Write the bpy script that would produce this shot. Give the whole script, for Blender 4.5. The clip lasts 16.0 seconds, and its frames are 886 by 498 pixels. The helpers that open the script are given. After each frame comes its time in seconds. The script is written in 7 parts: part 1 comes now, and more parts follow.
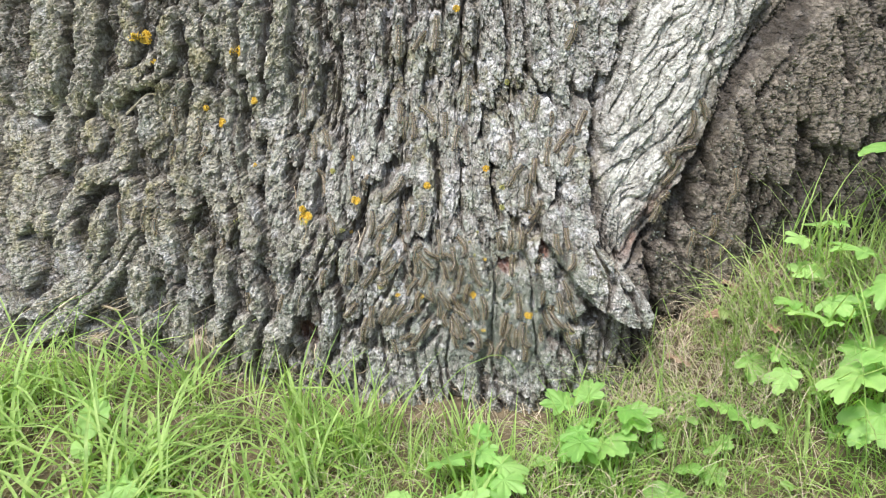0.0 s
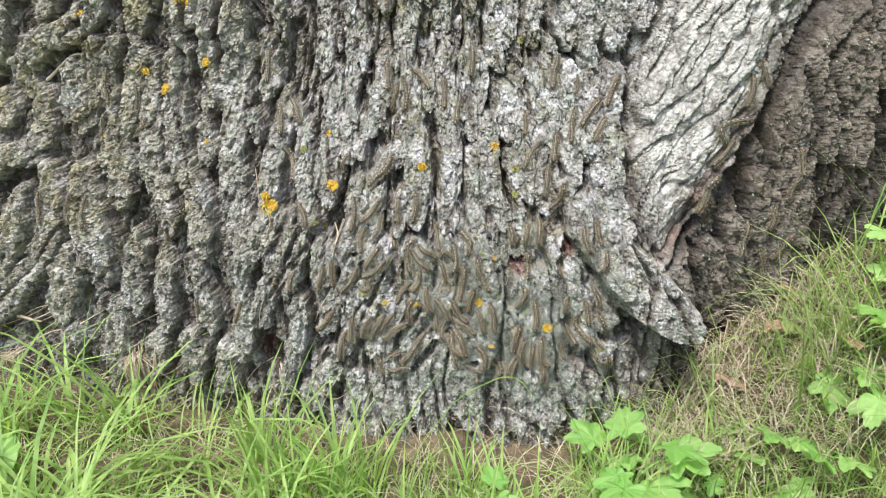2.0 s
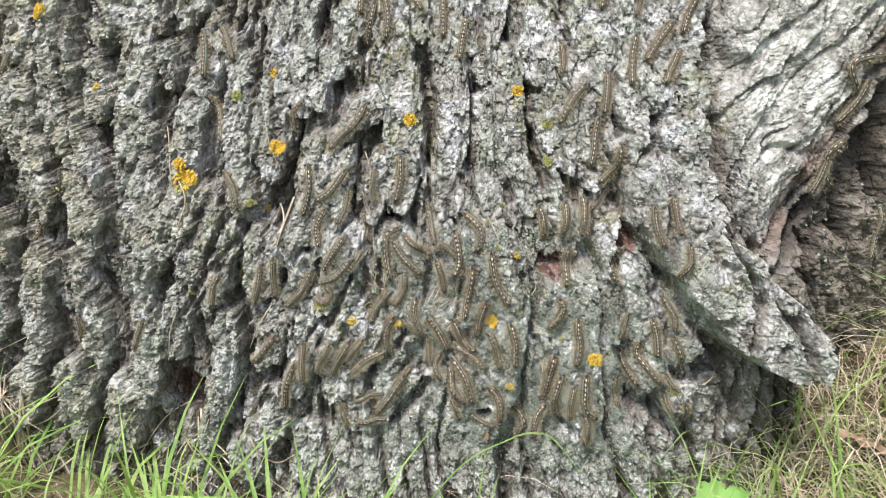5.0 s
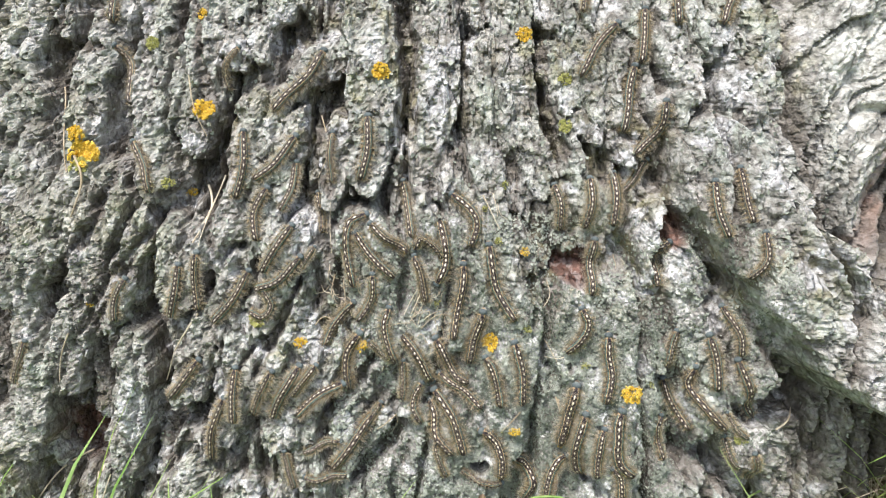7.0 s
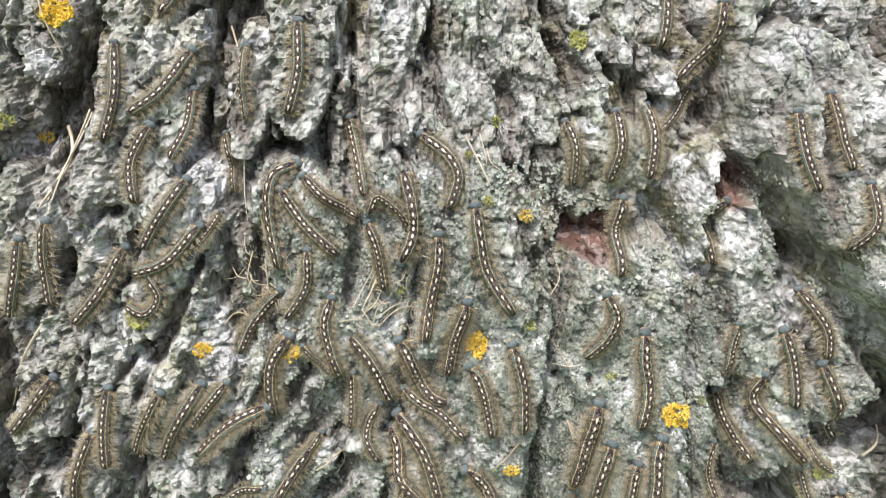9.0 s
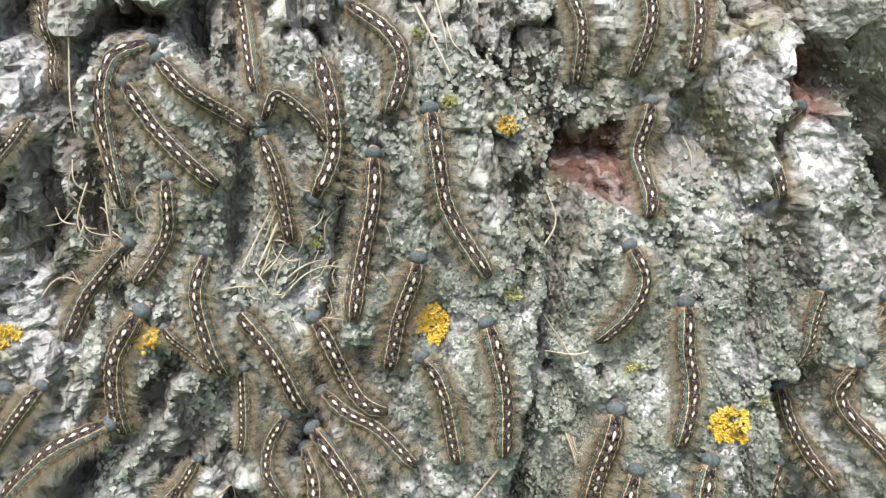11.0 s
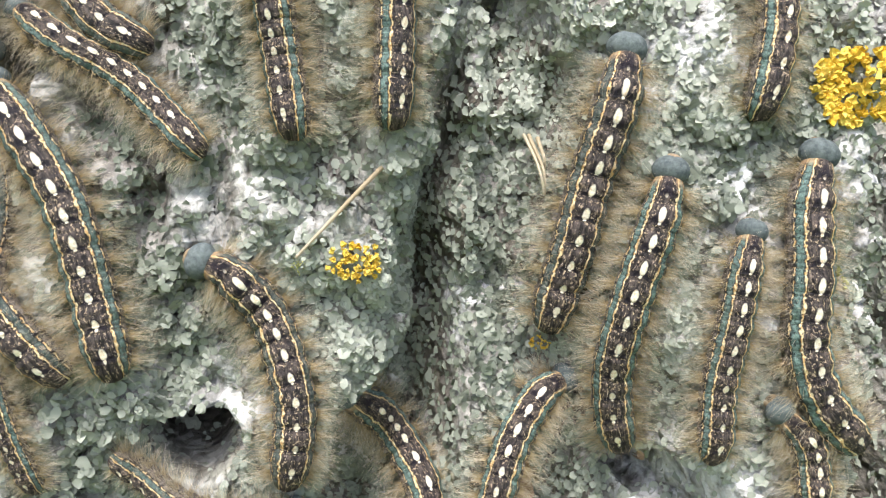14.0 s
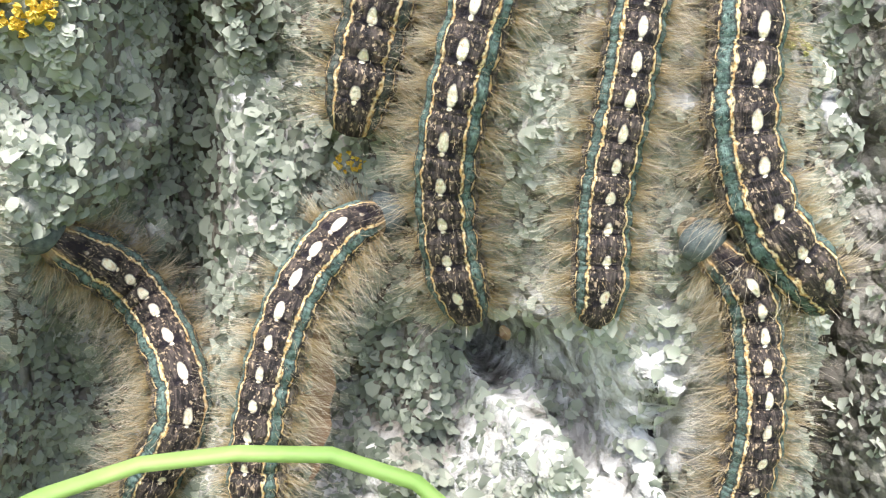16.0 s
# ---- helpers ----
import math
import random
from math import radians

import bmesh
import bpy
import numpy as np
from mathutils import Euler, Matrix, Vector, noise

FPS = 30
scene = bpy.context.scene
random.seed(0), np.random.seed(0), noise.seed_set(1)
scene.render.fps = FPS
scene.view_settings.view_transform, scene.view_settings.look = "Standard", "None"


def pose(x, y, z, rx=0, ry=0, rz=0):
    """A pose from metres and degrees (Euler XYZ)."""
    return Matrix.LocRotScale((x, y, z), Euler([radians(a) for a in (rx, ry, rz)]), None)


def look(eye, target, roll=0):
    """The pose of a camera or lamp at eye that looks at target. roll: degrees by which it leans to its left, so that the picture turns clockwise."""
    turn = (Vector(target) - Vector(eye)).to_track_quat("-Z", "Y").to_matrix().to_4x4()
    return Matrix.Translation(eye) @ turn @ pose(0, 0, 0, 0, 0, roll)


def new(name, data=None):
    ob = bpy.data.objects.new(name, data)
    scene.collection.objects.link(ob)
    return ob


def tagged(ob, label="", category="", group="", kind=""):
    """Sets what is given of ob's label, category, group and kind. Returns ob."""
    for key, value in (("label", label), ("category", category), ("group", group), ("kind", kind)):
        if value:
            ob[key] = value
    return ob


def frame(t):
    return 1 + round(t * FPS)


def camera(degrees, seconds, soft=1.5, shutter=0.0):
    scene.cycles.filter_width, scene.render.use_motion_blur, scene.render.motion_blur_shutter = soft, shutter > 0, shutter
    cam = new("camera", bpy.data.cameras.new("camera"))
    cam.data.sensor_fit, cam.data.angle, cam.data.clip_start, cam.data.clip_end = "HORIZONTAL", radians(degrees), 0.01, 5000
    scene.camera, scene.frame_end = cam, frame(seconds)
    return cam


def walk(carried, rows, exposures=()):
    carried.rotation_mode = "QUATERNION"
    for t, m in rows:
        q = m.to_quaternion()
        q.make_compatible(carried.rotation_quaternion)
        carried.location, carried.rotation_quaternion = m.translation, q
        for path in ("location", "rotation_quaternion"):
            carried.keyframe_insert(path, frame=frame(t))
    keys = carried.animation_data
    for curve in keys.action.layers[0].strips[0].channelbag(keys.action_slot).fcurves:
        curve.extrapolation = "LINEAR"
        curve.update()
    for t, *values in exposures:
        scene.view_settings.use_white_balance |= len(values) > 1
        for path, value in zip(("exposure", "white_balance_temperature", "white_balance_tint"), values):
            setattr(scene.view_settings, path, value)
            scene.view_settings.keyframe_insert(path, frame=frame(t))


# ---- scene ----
cam = camera(60.0, 16.0, 1.25)
PATH = [
    (0, (0.291, -1.026, 0.726), (-0.214, 0.771, 0.008), -3.8),
    (0.5, (0.26, -0.978, 0.705), (-0.214, 0.825, -0.016), -3.5),
    (1, (0.233, -0.931, 0.682), (-0.216, 0.881, -0.036), -3.1),
    (1.5, (0.212, -0.884, 0.658), (-0.22, 0.936, -0.052), -2.8),
    (2, (0.19, -0.835, 0.636), (-0.22, 0.989, -0.073), -2.6),
    (2.5, (0.174, -0.787, 0.611), (-0.225, 1.044, -0.088), -2.4),
    (3, (0.156, -0.739, 0.595), (-0.224, 1.094, -0.11), -2.1),
    (3.5, (0.138, -0.696, 0.572), (-0.221, 1.145, -0.123), -1.9),
    (4, (0.122, -0.652, 0.55), (-0.217, 1.197, -0.133), -1.6),
    (4.2, (0.116, -0.634, 0.54), (-0.214, 1.217, -0.14), -1.4),
    (6.3, (0.091, -0.472, 0.438), (-0.255, 1.42, -0.11), -0.9),
    (6.5, (0.085, -0.457, 0.434), (-0.247, 1.436, -0.119), -0.9),
    (7, (0.08, -0.419, 0.417), (-0.218, 1.484, -0.122), -0.6),
    (7.5, (0.069, -0.386, 0.404), (-0.188, 1.524, -0.131), -0.3),
    (8, (0.061, -0.353, 0.391), (-0.161, 1.563, -0.139), -0.1),
    (8.5, (0.052, -0.322, 0.377), (-0.127, 1.597, -0.159), 0.3),
    (8.7, (0.046, -0.309, 0.374), (-0.102, 1.606, -0.184), 0.4),
    (10.8, (0.055, -0.192, 0.323), (-0.041, 1.719, -0.257), 0.1),
    (11, (0.044, -0.186, 0.318), (0.033, 1.73, -0.254), 1.1),
    (11.5, (0.037, -0.173, 0.281), (0.109, 1.779, -0.152), 2.4),
    (12, (0.038, -0.153, 0.265), (0.13, 1.802, -0.148), 2.7),
    (12.5, (0.049, -0.135, 0.251), (0.14, 1.816, -0.176), 2.5),
    (13, (0.052, -0.122, 0.226), (0.156, 1.842, -0.14), 2.9),
    (13.5, (0.059, -0.109, 0.212), (0.155, 1.861, -0.123), 2.8),
    (14, (0.063, -0.097, 0.2), (0.172, 1.875, -0.117), 2.9),
    (14.5, (0.07, -0.086, 0.191), (0.183, 1.886, -0.12), 2.8),
    (15, (0.077, -0.078, 0.182), (0.193, 1.896, -0.119), 2.7),
    (15.5, (0.082, -0.07, 0.175), (0.202, 1.901, -0.142), 2.5),
    (16, (0.09, -0.063, 0.173), (0.203, 1.905, -0.166), 2.5),
]
walk(cam, [(t, look(eye, target, roll)) for t, eye, target, roll in PATH],
     exposures=((0, 0.80), (4, 0.76), (8, 0.92), (11, 0.86), (12.5, 0.98), (14, 1.22), (15, 1.38), (16, 1.54)))

# ---------------------------------------------------------------- world and light
world = bpy.data.worlds.new("world")
scene.world = world
world.use_nodes = True
wn, wl = world.node_tree.nodes, world.node_tree.links
sky = wn.new("ShaderNodeTexSky")
sky.sky_type = "NISHITA"
sky.sun_disc = False
sky.sun_elevation, sky.sun_rotation = radians(66), radians(200)
sky.air_density, sky.dust_density, sky.ozone_density = 1.0, 4.0, 1.0
wl.new(sky.outputs[0], wn["Background"].inputs[0])
wn["Background"].inputs[1].default_value = 0.13

sun = new("sun", bpy.data.lights.new("sun", "SUN"))
sun.data.energy, sun.data.angle, sun.data.color = 2.3, radians(14), (1.0, 0.96, 0.94)
sun.matrix_world = look((-0.7, -1.75, 4.2), (0, 0, 0))


# ---------------------------------------------------------------- materials
def material(name, rough=0.8, spec=0.3):
    mat = bpy.data.materials.new(name)
    mat.use_nodes = True
    nodes, links = mat.node_tree.nodes, mat.node_tree.links
    shader = nodes["Principled BSDF"]
    shader.inputs["Roughness"].default_value = rough
    shader.inputs["Specular IOR Level"].default_value = spec
    return mat, nodes, links, shader


def node(nodes, links, kind, inputs=(), **settings):
    n = nodes.new(kind)
    for key, value in settings.items():
        if key == "operation":
            n.operation = value
        elif key == "data_type":
            n.data_type = value
        elif key == "blend":
            n.data_type, n.blend_type = "RGBA", value
        elif key == "feature":
            n.feature = value
        elif key == "attribute":
            n.attribute_name = value
        elif key == "clamp":
            n.use_clamp = value
    for key, value in dict(inputs).items():
        socket = n.inputs[key]
        if isinstance(value, bpy.types.NodeSocket):
            links.new(value, socket)
        else:
            socket.default_value = value
    return n


def kit(nodes, links):
    """Short hands for the nodes used again and again."""

    def maths(op, a, b=0.0, c=0.0, clamp=False):
        return node(nodes, links, "ShaderNodeMath", {0: a, 1: b, 2: c}, operation=op, clamp=clamp).outputs[0]

    def mix(f, a, b, blend="MIX"):
        return node(nodes, links, "ShaderNodeMix", {0: f, 6: a, 7: b}, blend=blend).outputs[2]

    def noise_tex(vector, scale, detail=4.0, rough=0.6, warp=0.0):
        return node(nodes, links, "ShaderNodeTexNoise", {"Vector": vector, "Scale": scale, "Detail": detail, "Roughness": rough, "Distortion": warp}).outputs[0]

    def ramp(value, lo, hi):
        return node(nodes, links, "ShaderNodeMapRange", {0: value, 1: lo, 2: hi}).outputs[0]

    def cells(vector, scale, feature="F1"):
        return node(nodes, links, "ShaderNodeTexVoronoi", {"Vector": vector, "Scale": scale}, feature=feature)

    def bump(height, strength, distance, normal=None):
        ins = {"Height": height, "Strength": strength, "Distance": distance}
        if normal is not None:
            ins["Normal"] = normal
        return node(nodes, links, "ShaderNodeBump", ins).outputs[0]

    return maths, mix, noise_tex, ramp, cells, bump


def rgb(r, g, b):
    return (r, g, b, 1.0)


def make_bark(name, moss=1.0):
    mat, nodes, links, shader = material(name, 0.9, 0.2)
    maths, mix, noise_tex, ramp, cells, bump = kit(nodes, links)
    co = node(nodes, links, "ShaderNodeTexCoord").outputs["Object"]
    top = node(nodes, links, "ShaderNodeAttribute", attribute="plate").outputs["Fac"]
    pale = node(nodes, links, "ShaderNodeAttribute", attribute="pale").outputs["Fac"]
    big = noise_tex(co, 9.0, 3)
    mid = noise_tex(co, 60.0, 5, 0.65)
    fine = noise_tex(co, 420.0, 4, 0.7)
    crust = cells(co, 520.0)
    crust2 = cells(co, 210.0)
    # bare bark, brown-grey
    base = mix(mid, rgb(0.10, 0.088, 0.076), rgb(0.29, 0.27, 0.24))
    # weathered plate faces and crust lichen
    face = mix(ramp(fine, 0.3, 0.7), rgb(0.30, 0.30, 0.28), rgb(0.68, 0.68, 0.65))
    green = mix(crust.outputs["Color"], rgb(0.26, 0.30, 0.25), rgb(0.50, 0.55, 0.49))
    spread = ramp(noise_tex(co, 26.0, 5, 0.7), 0.42, 0.60)
    face = mix(spread, face, green)
    cover = maths("MULTIPLY", ramp(top, 0.25, 0.85), ramp(maths("ADD", mid, maths("MULTIPLY", fine, 0.5)), 0.40, 0.78), clamp=True)
    col = mix(cover, base, face)
    # olive and yellowish crust in drifts
    olive = maths("MULTIPLY", ramp(big, 0.47, 0.62), ramp(noise_tex(co, 75.0, 4), 0.45, 0.62))
    col = mix(maths("MULTIPLY", olive, 0.55 * moss), col, rgb(0.26, 0.25, 0.10))
    # chalky white patches
    white = maths("MULTIPLY", ramp(noise_tex(co, 38.0, 3, 0.5, 0.4), 0.57, 0.63), ramp(fine, 0.3, 0.5))
    col = mix(maths("MULTIPLY", white, 0.85), col, rgb(0.66, 0.67, 0.68))
    paleface = mix(ramp(noise_tex(co, 70.0, 6, 0.75), 0.34, 0.62), rgb(0.33, 0.33, 0.29), rgb(0.76, 0.77, 0.72))
    col = mix(maths("MULTIPLY", pale, 0.85), col, paleface)
    # small dark pits between the crust's scales
    pits = ramp(crust2.outputs["Distance"], 0.55, 0.85)
    col = mix(maths("MULTIPLY", pits, 0.45), col, rgb(0.12, 0.11, 0.09))
    mossy = node(nodes, links, "ShaderNodeAttribute", attribute="moss").outputs["Fac"]
    chalky = node(nodes, links, "ShaderNodeAttribute", attribute="chalk").outputs["Fac"]
    rusty = node(nodes, links, "ShaderNodeAttribute", attribute="rust").outputs["Fac"]
    worn = maths("ADD", maths("MULTIPLY", top, 0.7), maths("MULTIPLY", noise_tex(co, 70.0, 6, 0.75), 0.7))
    old = mix(ramp(worn, 0.45, 1.0), rgb(0.065, 0.057, 0.045), rgb(0.40, 0.385, 0.315))
    col = mix(maths("MULTIPLY", mossy, ramp(noise_tex(co, 20.0, 4), 0.25, 0.6)), col, old)
    dust = maths("MULTIPLY", maths("MULTIPLY", mossy, ramp(top, 0.4, 0.8)), ramp(noise_tex(co, 16.0, 5, 0.7), 0.46, 0.60))
    col = mix(maths("MULTIPLY", dust, 0.6), col, mix(fine, rgb(0.22, 0.20, 0.07), rgb(0.42, 0.38, 0.16)))
    # brown bark past the buttress, darkened further to paint in the recess's shade
    brown_shade = node(nodes, links, "ShaderNodeAttribute", attribute="brown").outputs["Fac"]
    col = mix(maths("MULTIPLY", brown_shade, 0.9), col, mix(ramp(worn, 0.45, 1.05), rgb(0.048, 0.041, 0.034), rgb(0.24, 0.208, 0.168)))
    col = mix(maths("MULTIPLY", chalky, ramp(maths("ADD", fine, maths("MULTIPLY", mid, 0.6)), 0.55, 0.95)), col, rgb(0.68, 0.69, 0.70))
    col = mix(rusty, col, mix(ramp(mid, 0.3, 0.7), rgb(0.075, 0.038, 0.03), rgb(0.25, 0.14, 0.11)))
    # fine cracks: between the plates' scales, and along the buttress's flakes
    wander = node(nodes, links, "ShaderNodeTexNoise", {"Vector": co, "Scale": 45.0, "Detail": 3.0}).outputs["Color"]
    bent = node(nodes, links, "ShaderNodeVectorMath", {0: wander, 1: (0.022, 0.022, 0.022), 2: co}, operation="MULTIPLY_ADD").outputs[0]
    upright = node(nodes, links, "ShaderNodeVectorMath", {0: bent, 1: (1.0, 1.0, 0.6)}, operation="MULTIPLY").outputs[0]
    across = node(nodes, links, "ShaderNodeVectorMath", {0: bent, 1: (0.85, 0.0, -0.53)}, operation="DOT_PRODUCT").outputs["Value"]
    lengthways = node(nodes, links, "ShaderNodeVectorMath", {0: bent, 1: (0.53, 0.0, 0.85)}, operation="DOT_PRODUCT").outputs["Value"]
    slant = node(nodes, links, "ShaderNodeCombineXYZ", {0: across, 1: maths("MULTIPLY", lengthways, 0.3)}).outputs[0]
    split = maths("SUBTRACT", 1.0, ramp(cells(upright, 95.0, "DISTANCE_TO_EDGE").outputs["Distance"], 0.015, 0.10))
    split = maths("MULTIPLY", split, ramp(mid, 0.40, 0.56))
    slit = maths("SUBTRACT", 1.0, ramp(cells(slant, 62.0, "DISTANCE_TO_EDGE").outputs["Distance"], 0.015, 0.11))
    slit = maths("MULTIPLY", slit, ramp(mid, 0.36, 0.52))
    split = node(nodes, links, "ShaderNodeMix", {0: pale, 2: split, 3: slit}).outputs[0]
    col = mix(maths("MULTIPLY", split, 0.55), col, rgb(0.055, 0.048, 0.04))
    scale1, scale2 = cells(upright, 120.0), cells(upright, 300.0)
    tone1 = node(nodes, links, "ShaderNodeSeparateXYZ", {0: scale1.outputs["Color"]}).outputs[0]
    tone2 = node(nodes, links, "ShaderNodeSeparateXYZ", {0: scale2.outputs["Color"]}).outputs[1]
    both = maths("ADD", maths("MULTIPLY", tone1, 0.6), maths("MULTIPLY", tone2, 0.4))
    col = mix(ramp(both, 0.55, 0.15), col, mix(0.5, col, rgb(0.06, 0.052, 0.044)))
    col = mix(maths("MULTIPLY", ramp(both, 0.55, 0.95), maths("SUBTRACT", 0.5, maths("MULTIPLY", brown_shade, 0.42))), col, mix(0.6, col, rgb(0.72, 0.72, 0.69)))
    links.new(col, shader.inputs["Base Color"])
    rise = maths("ADD", maths("MULTIPLY", fine, 0.5), maths("MULTIPLY", crust.outputs["Distance"], -0.5))
    n = bump(rise, 0.75, 0.0020)
    n = bump(maths("SUBTRACT", mid, maths("MULTIPLY", crust2.outputs["Distance"], 0.6)), 0.7, 0.004, n)
    n = bump(maths("SUBTRACT", 1.0, split), 0.5, 0.002, n)
    n = bump(both, 0.6, 0.0026, n)
    links.new(n, shader.inputs["Normal"])
    return mat


def make_mottled(name, a, b, scale, rough=0.7, spec=0.3, bumpy=0.4, size=0.002, island=0.35):
    """Two tones in patches, with a change of tone from piece to piece and fine relief."""
    mat, nodes, links, shader = material(name, rough, spec)
    maths, mix, noise_tex, ramp, cells, bump = kit(nodes, links)
    co = node(nodes, links, "ShaderNodeTexCoord").outputs["Object"]
    t = noise_tex(co, scale, 5, 0.65)
    r = nodes.new("ShaderNodeNewGeometry").outputs["Random Per Island"]
    r2 = nodes.new("ShaderNodeObjectInfo").outputs["Random"]
    f = maths("ADD", ramp(t, 0.3, 0.7), maths("MULTIPLY", maths("SUBTRACT", maths("FRACT", maths("ADD", r, r2)), 0.5), island * 2), clamp=True)
    links.new(mix(f, rgb(*a), rgb(*b)), shader.inputs["Base Color"])
    links.new(bump(noise_tex(co, scale * 5, 4), bumpy, size), shader.inputs["Normal"])
    return mat, nodes, links, shader


def make_leafy(name, a, b, through_leaf=0.35):
    mat, nodes, links, shader = make_mottled(name, a, b, 45.0, 0.5, 0.35, 0.3, 0.001, 0.45)
    out = nodes["Material Output"]
    thin = nodes.new("ShaderNodeBsdfTranslucent")
    thin.inputs[0].default_value = rgb(b[0] * 1.5, b[1] * 1.5, b[2] * 0.9)
    both = nodes.new("ShaderNodeMixShader")
    both.inputs[0].default_value = through_leaf
    links.new(shader.outputs[0], both.inputs[1])
    links.new(thin.outputs[0], both.inputs[2])
    links.new(both.outputs[0], out.inputs[0])
    return mat


def make_caterpillar_skin():
    mat, nodes, links, shader = material("caterpillar_skin", 0.6, 0.3)
    maths, mix, noise_tex, ramp, cells, bump = kit(nodes, links)
    uv = node(nodes, links, "ShaderNodeUVMap").outputs[0]
    sep = node(nodes, links, "ShaderNodeSeparateXYZ", {0: uv})
    u, v = sep.outputs[0], sep.outputs[1]
    each = nodes.new("ShaderNodeObjectInfo").outputs["Random"]
    shift = maths("MULTIPLY", each, 37.0)

    def skin_space(along_it, around_it):
        return node(nodes, links, "ShaderNodeCombineXYZ", {0: maths("MULTIPLY", u, along_it), 1: maths("MULTIPLY", v, around_it), 2: shift}).outputs[0]

    even = skin_space(2.2, 1.0)
    wob = maths("MULTIPLY", maths("SUBTRACT", noise_tex(even, 20.0, 3, 0.6), 0.5), 0.095)
    jag = maths("MULTIPLY", maths("SUBTRACT", noise_tex(even, 30.0, 3, 0.6), 0.5), 0.085)
    a = maths("ADD", maths("MULTIPLY", maths("ABSOLUTE", maths("SUBTRACT", v, 0.5)), 2.0), maths("ADD", wob, jag))
    speck = noise_tex(even, 32.0, 4, 0.75)
    fleck = noise_tex(even, 50.0, 3, 0.65)
    streak = noise_tex(skin_space(20.0, 36.0), 1.0, 4, 0.7)
    seg = maths("FRACT", maths("MULTIPLY", u, 11.5))
    du = maths("ADD", maths("SUBTRACT", seg, 0.45), maths("MULTIPLY", wob, 1.2))

    def band(lo, hi, soft=0.012):
        up = ramp(a, lo - soft, lo + soft)
        return maths("MULTIPLY", up, maths("SUBTRACT", 1.0, ramp(a, hi - soft, hi + soft)))

    # mottled dark back, greyer towards the lines
    dark = mix(ramp(streak, 0.44, 0.62), rgb(0.012, 0.010, 0.011), rgb(0.095, 0.076, 0.068))
    dark = mix(maths("MULTIPLY", ramp(speck, 0.56, 0.62), ramp(a, 0.03, 0.12)), dark, rgb(0.20, 0.155, 0.125))
    dark = mix(maths("MULTIPLY", ramp(fleck, 0.585, 0.63), 0.9), dark, rgb(0.46, 0.36, 0.25))
    flank = mix(ramp(speck, 0.42, 0.60), rgb(0.06, 0.052, 0.047), rgb(0.24, 0.205, 0.17))
    flank = mix(maths("MULTIPLY", ramp(streak, 0.56, 0.64), 0.8), flank, rgb(0.025, 0.022, 0.022))
    teal = mix(ramp(speck, 0.36, 0.60), rgb(0.045, 0.085, 0.078), rgb(0.17, 0.26, 0.235))
    teal = mix(maths("MULTIPLY", ramp(fleck, 0.58, 0.63), 0.85), teal, rgb(0.015, 0.018, 0.02))
    # thin dark rings across the blue
    ring = maths("ABSOLUTE", maths("SUBTRACT", maths("FRACT", maths("ADD", maths("MULTIPLY", u, 46.0), maths("MULTIPLY", wob, 7.0))), 0.5))
    teal = mix(maths("MULTIPLY", maths("SUBTRACT", 1.0, ramp(ring, 0.04, 0.14)), 0.5), teal, rgb(0.02, 0.025, 0.026))
    col = mix(ramp(a, 0.34, 0.39), dark, flank)
    some = ramp(each, 0.05, 0.5)
    col = mix(maths("MULTIPLY", band(0.212, 0.350), maths("ADD", 0.35, maths("MULTIPLY", some, 0.65))), col, teal)
    # a wavy yellow line inside the blue and a chain of cream dashes outside it, each between black edges
    line_tone = mix(ramp(fleck, 0.42, 0.58), rgb(0.86, 0.74, 0.46), rgb(0.58, 0.36, 0.14))
    whole = ramp(noise_tex(even, 34.0, 2), 0.30, 0.42)
    dashes = maths("MULTIPLY", ramp(maths("ABSOLUTE", maths("SUBTRACT", maths("FRACT", maths("MULTIPLY", u, 23.0)), 0.5)), 0.10, 0.18), ramp(fleck, 0.36, 0.44))
    for lo, hi, gaps in ((0.188, 0.214, whole), (0.350, 0.373, dashes)):
        col = mix(maths("MULTIPLY", band(lo - 0.022, hi + 0.022, 0.012), 0.85), col, rgb(0.013, 0.010, 0.012))
        col = mix(maths("MULTIPLY", band(lo, hi, 0.008), gaps), col, line_tone)
    mid = maths("ADD", maths("MULTIPLY", maths("SUBTRACT", v, 0.5), 2.0), maths("ADD", maths("MULTIPLY", wob, 0.25), maths("MULTIPLY", jag, 0.35)))
    # black arms that slant away on both sides of each spot, then the pale keyhole spots
    apart = maths("ABSOLUTE", mid)
    arm = maths("ABSOLUTE", maths("SUBTRACT", du, maths("ADD", 0.06, maths("MULTIPLY", apart, 1.2))))
    arms = maths("MULTIPLY", maths("SUBTRACT", 1.0, ramp(arm, 0.09, 0.14)), maths("SUBTRACT", 1.0, ramp(apart, 0.12, 0.155)))
    col = mix(maths("MULTIPLY", arms, 0.95), col, rgb(0.006, 0.004, 0.010))

    def spot(centre, ru, rv, soft):
        d = maths("ADD", maths("POWER", maths("DIVIDE", maths("SUBTRACT", du, centre), ru), 2.0), maths("POWER", maths("DIVIDE", mid, rv), 2.0))
        return maths("SUBTRACT", 1.0, ramp(d, 1.0 - soft, 1.0 + soft))

    col = mix(maths("MULTIPLY", spot(0.0, 0.28, 0.072, 0.3), 0.9), col, rgb(0.012, 0.008, 0.014))
    inside = maths("MULTIPLY", ramp(u, 0.05, 0.08), maths("SUBTRACT", 1.0, ramp(u, 0.95, 0.98)))
    body = maths("MULTIPLY", maths("MAXIMUM", spot(-0.03, 0.19, 0.047, 0.35), spot(0.235, 0.07, 0.024, 0.4)), inside)
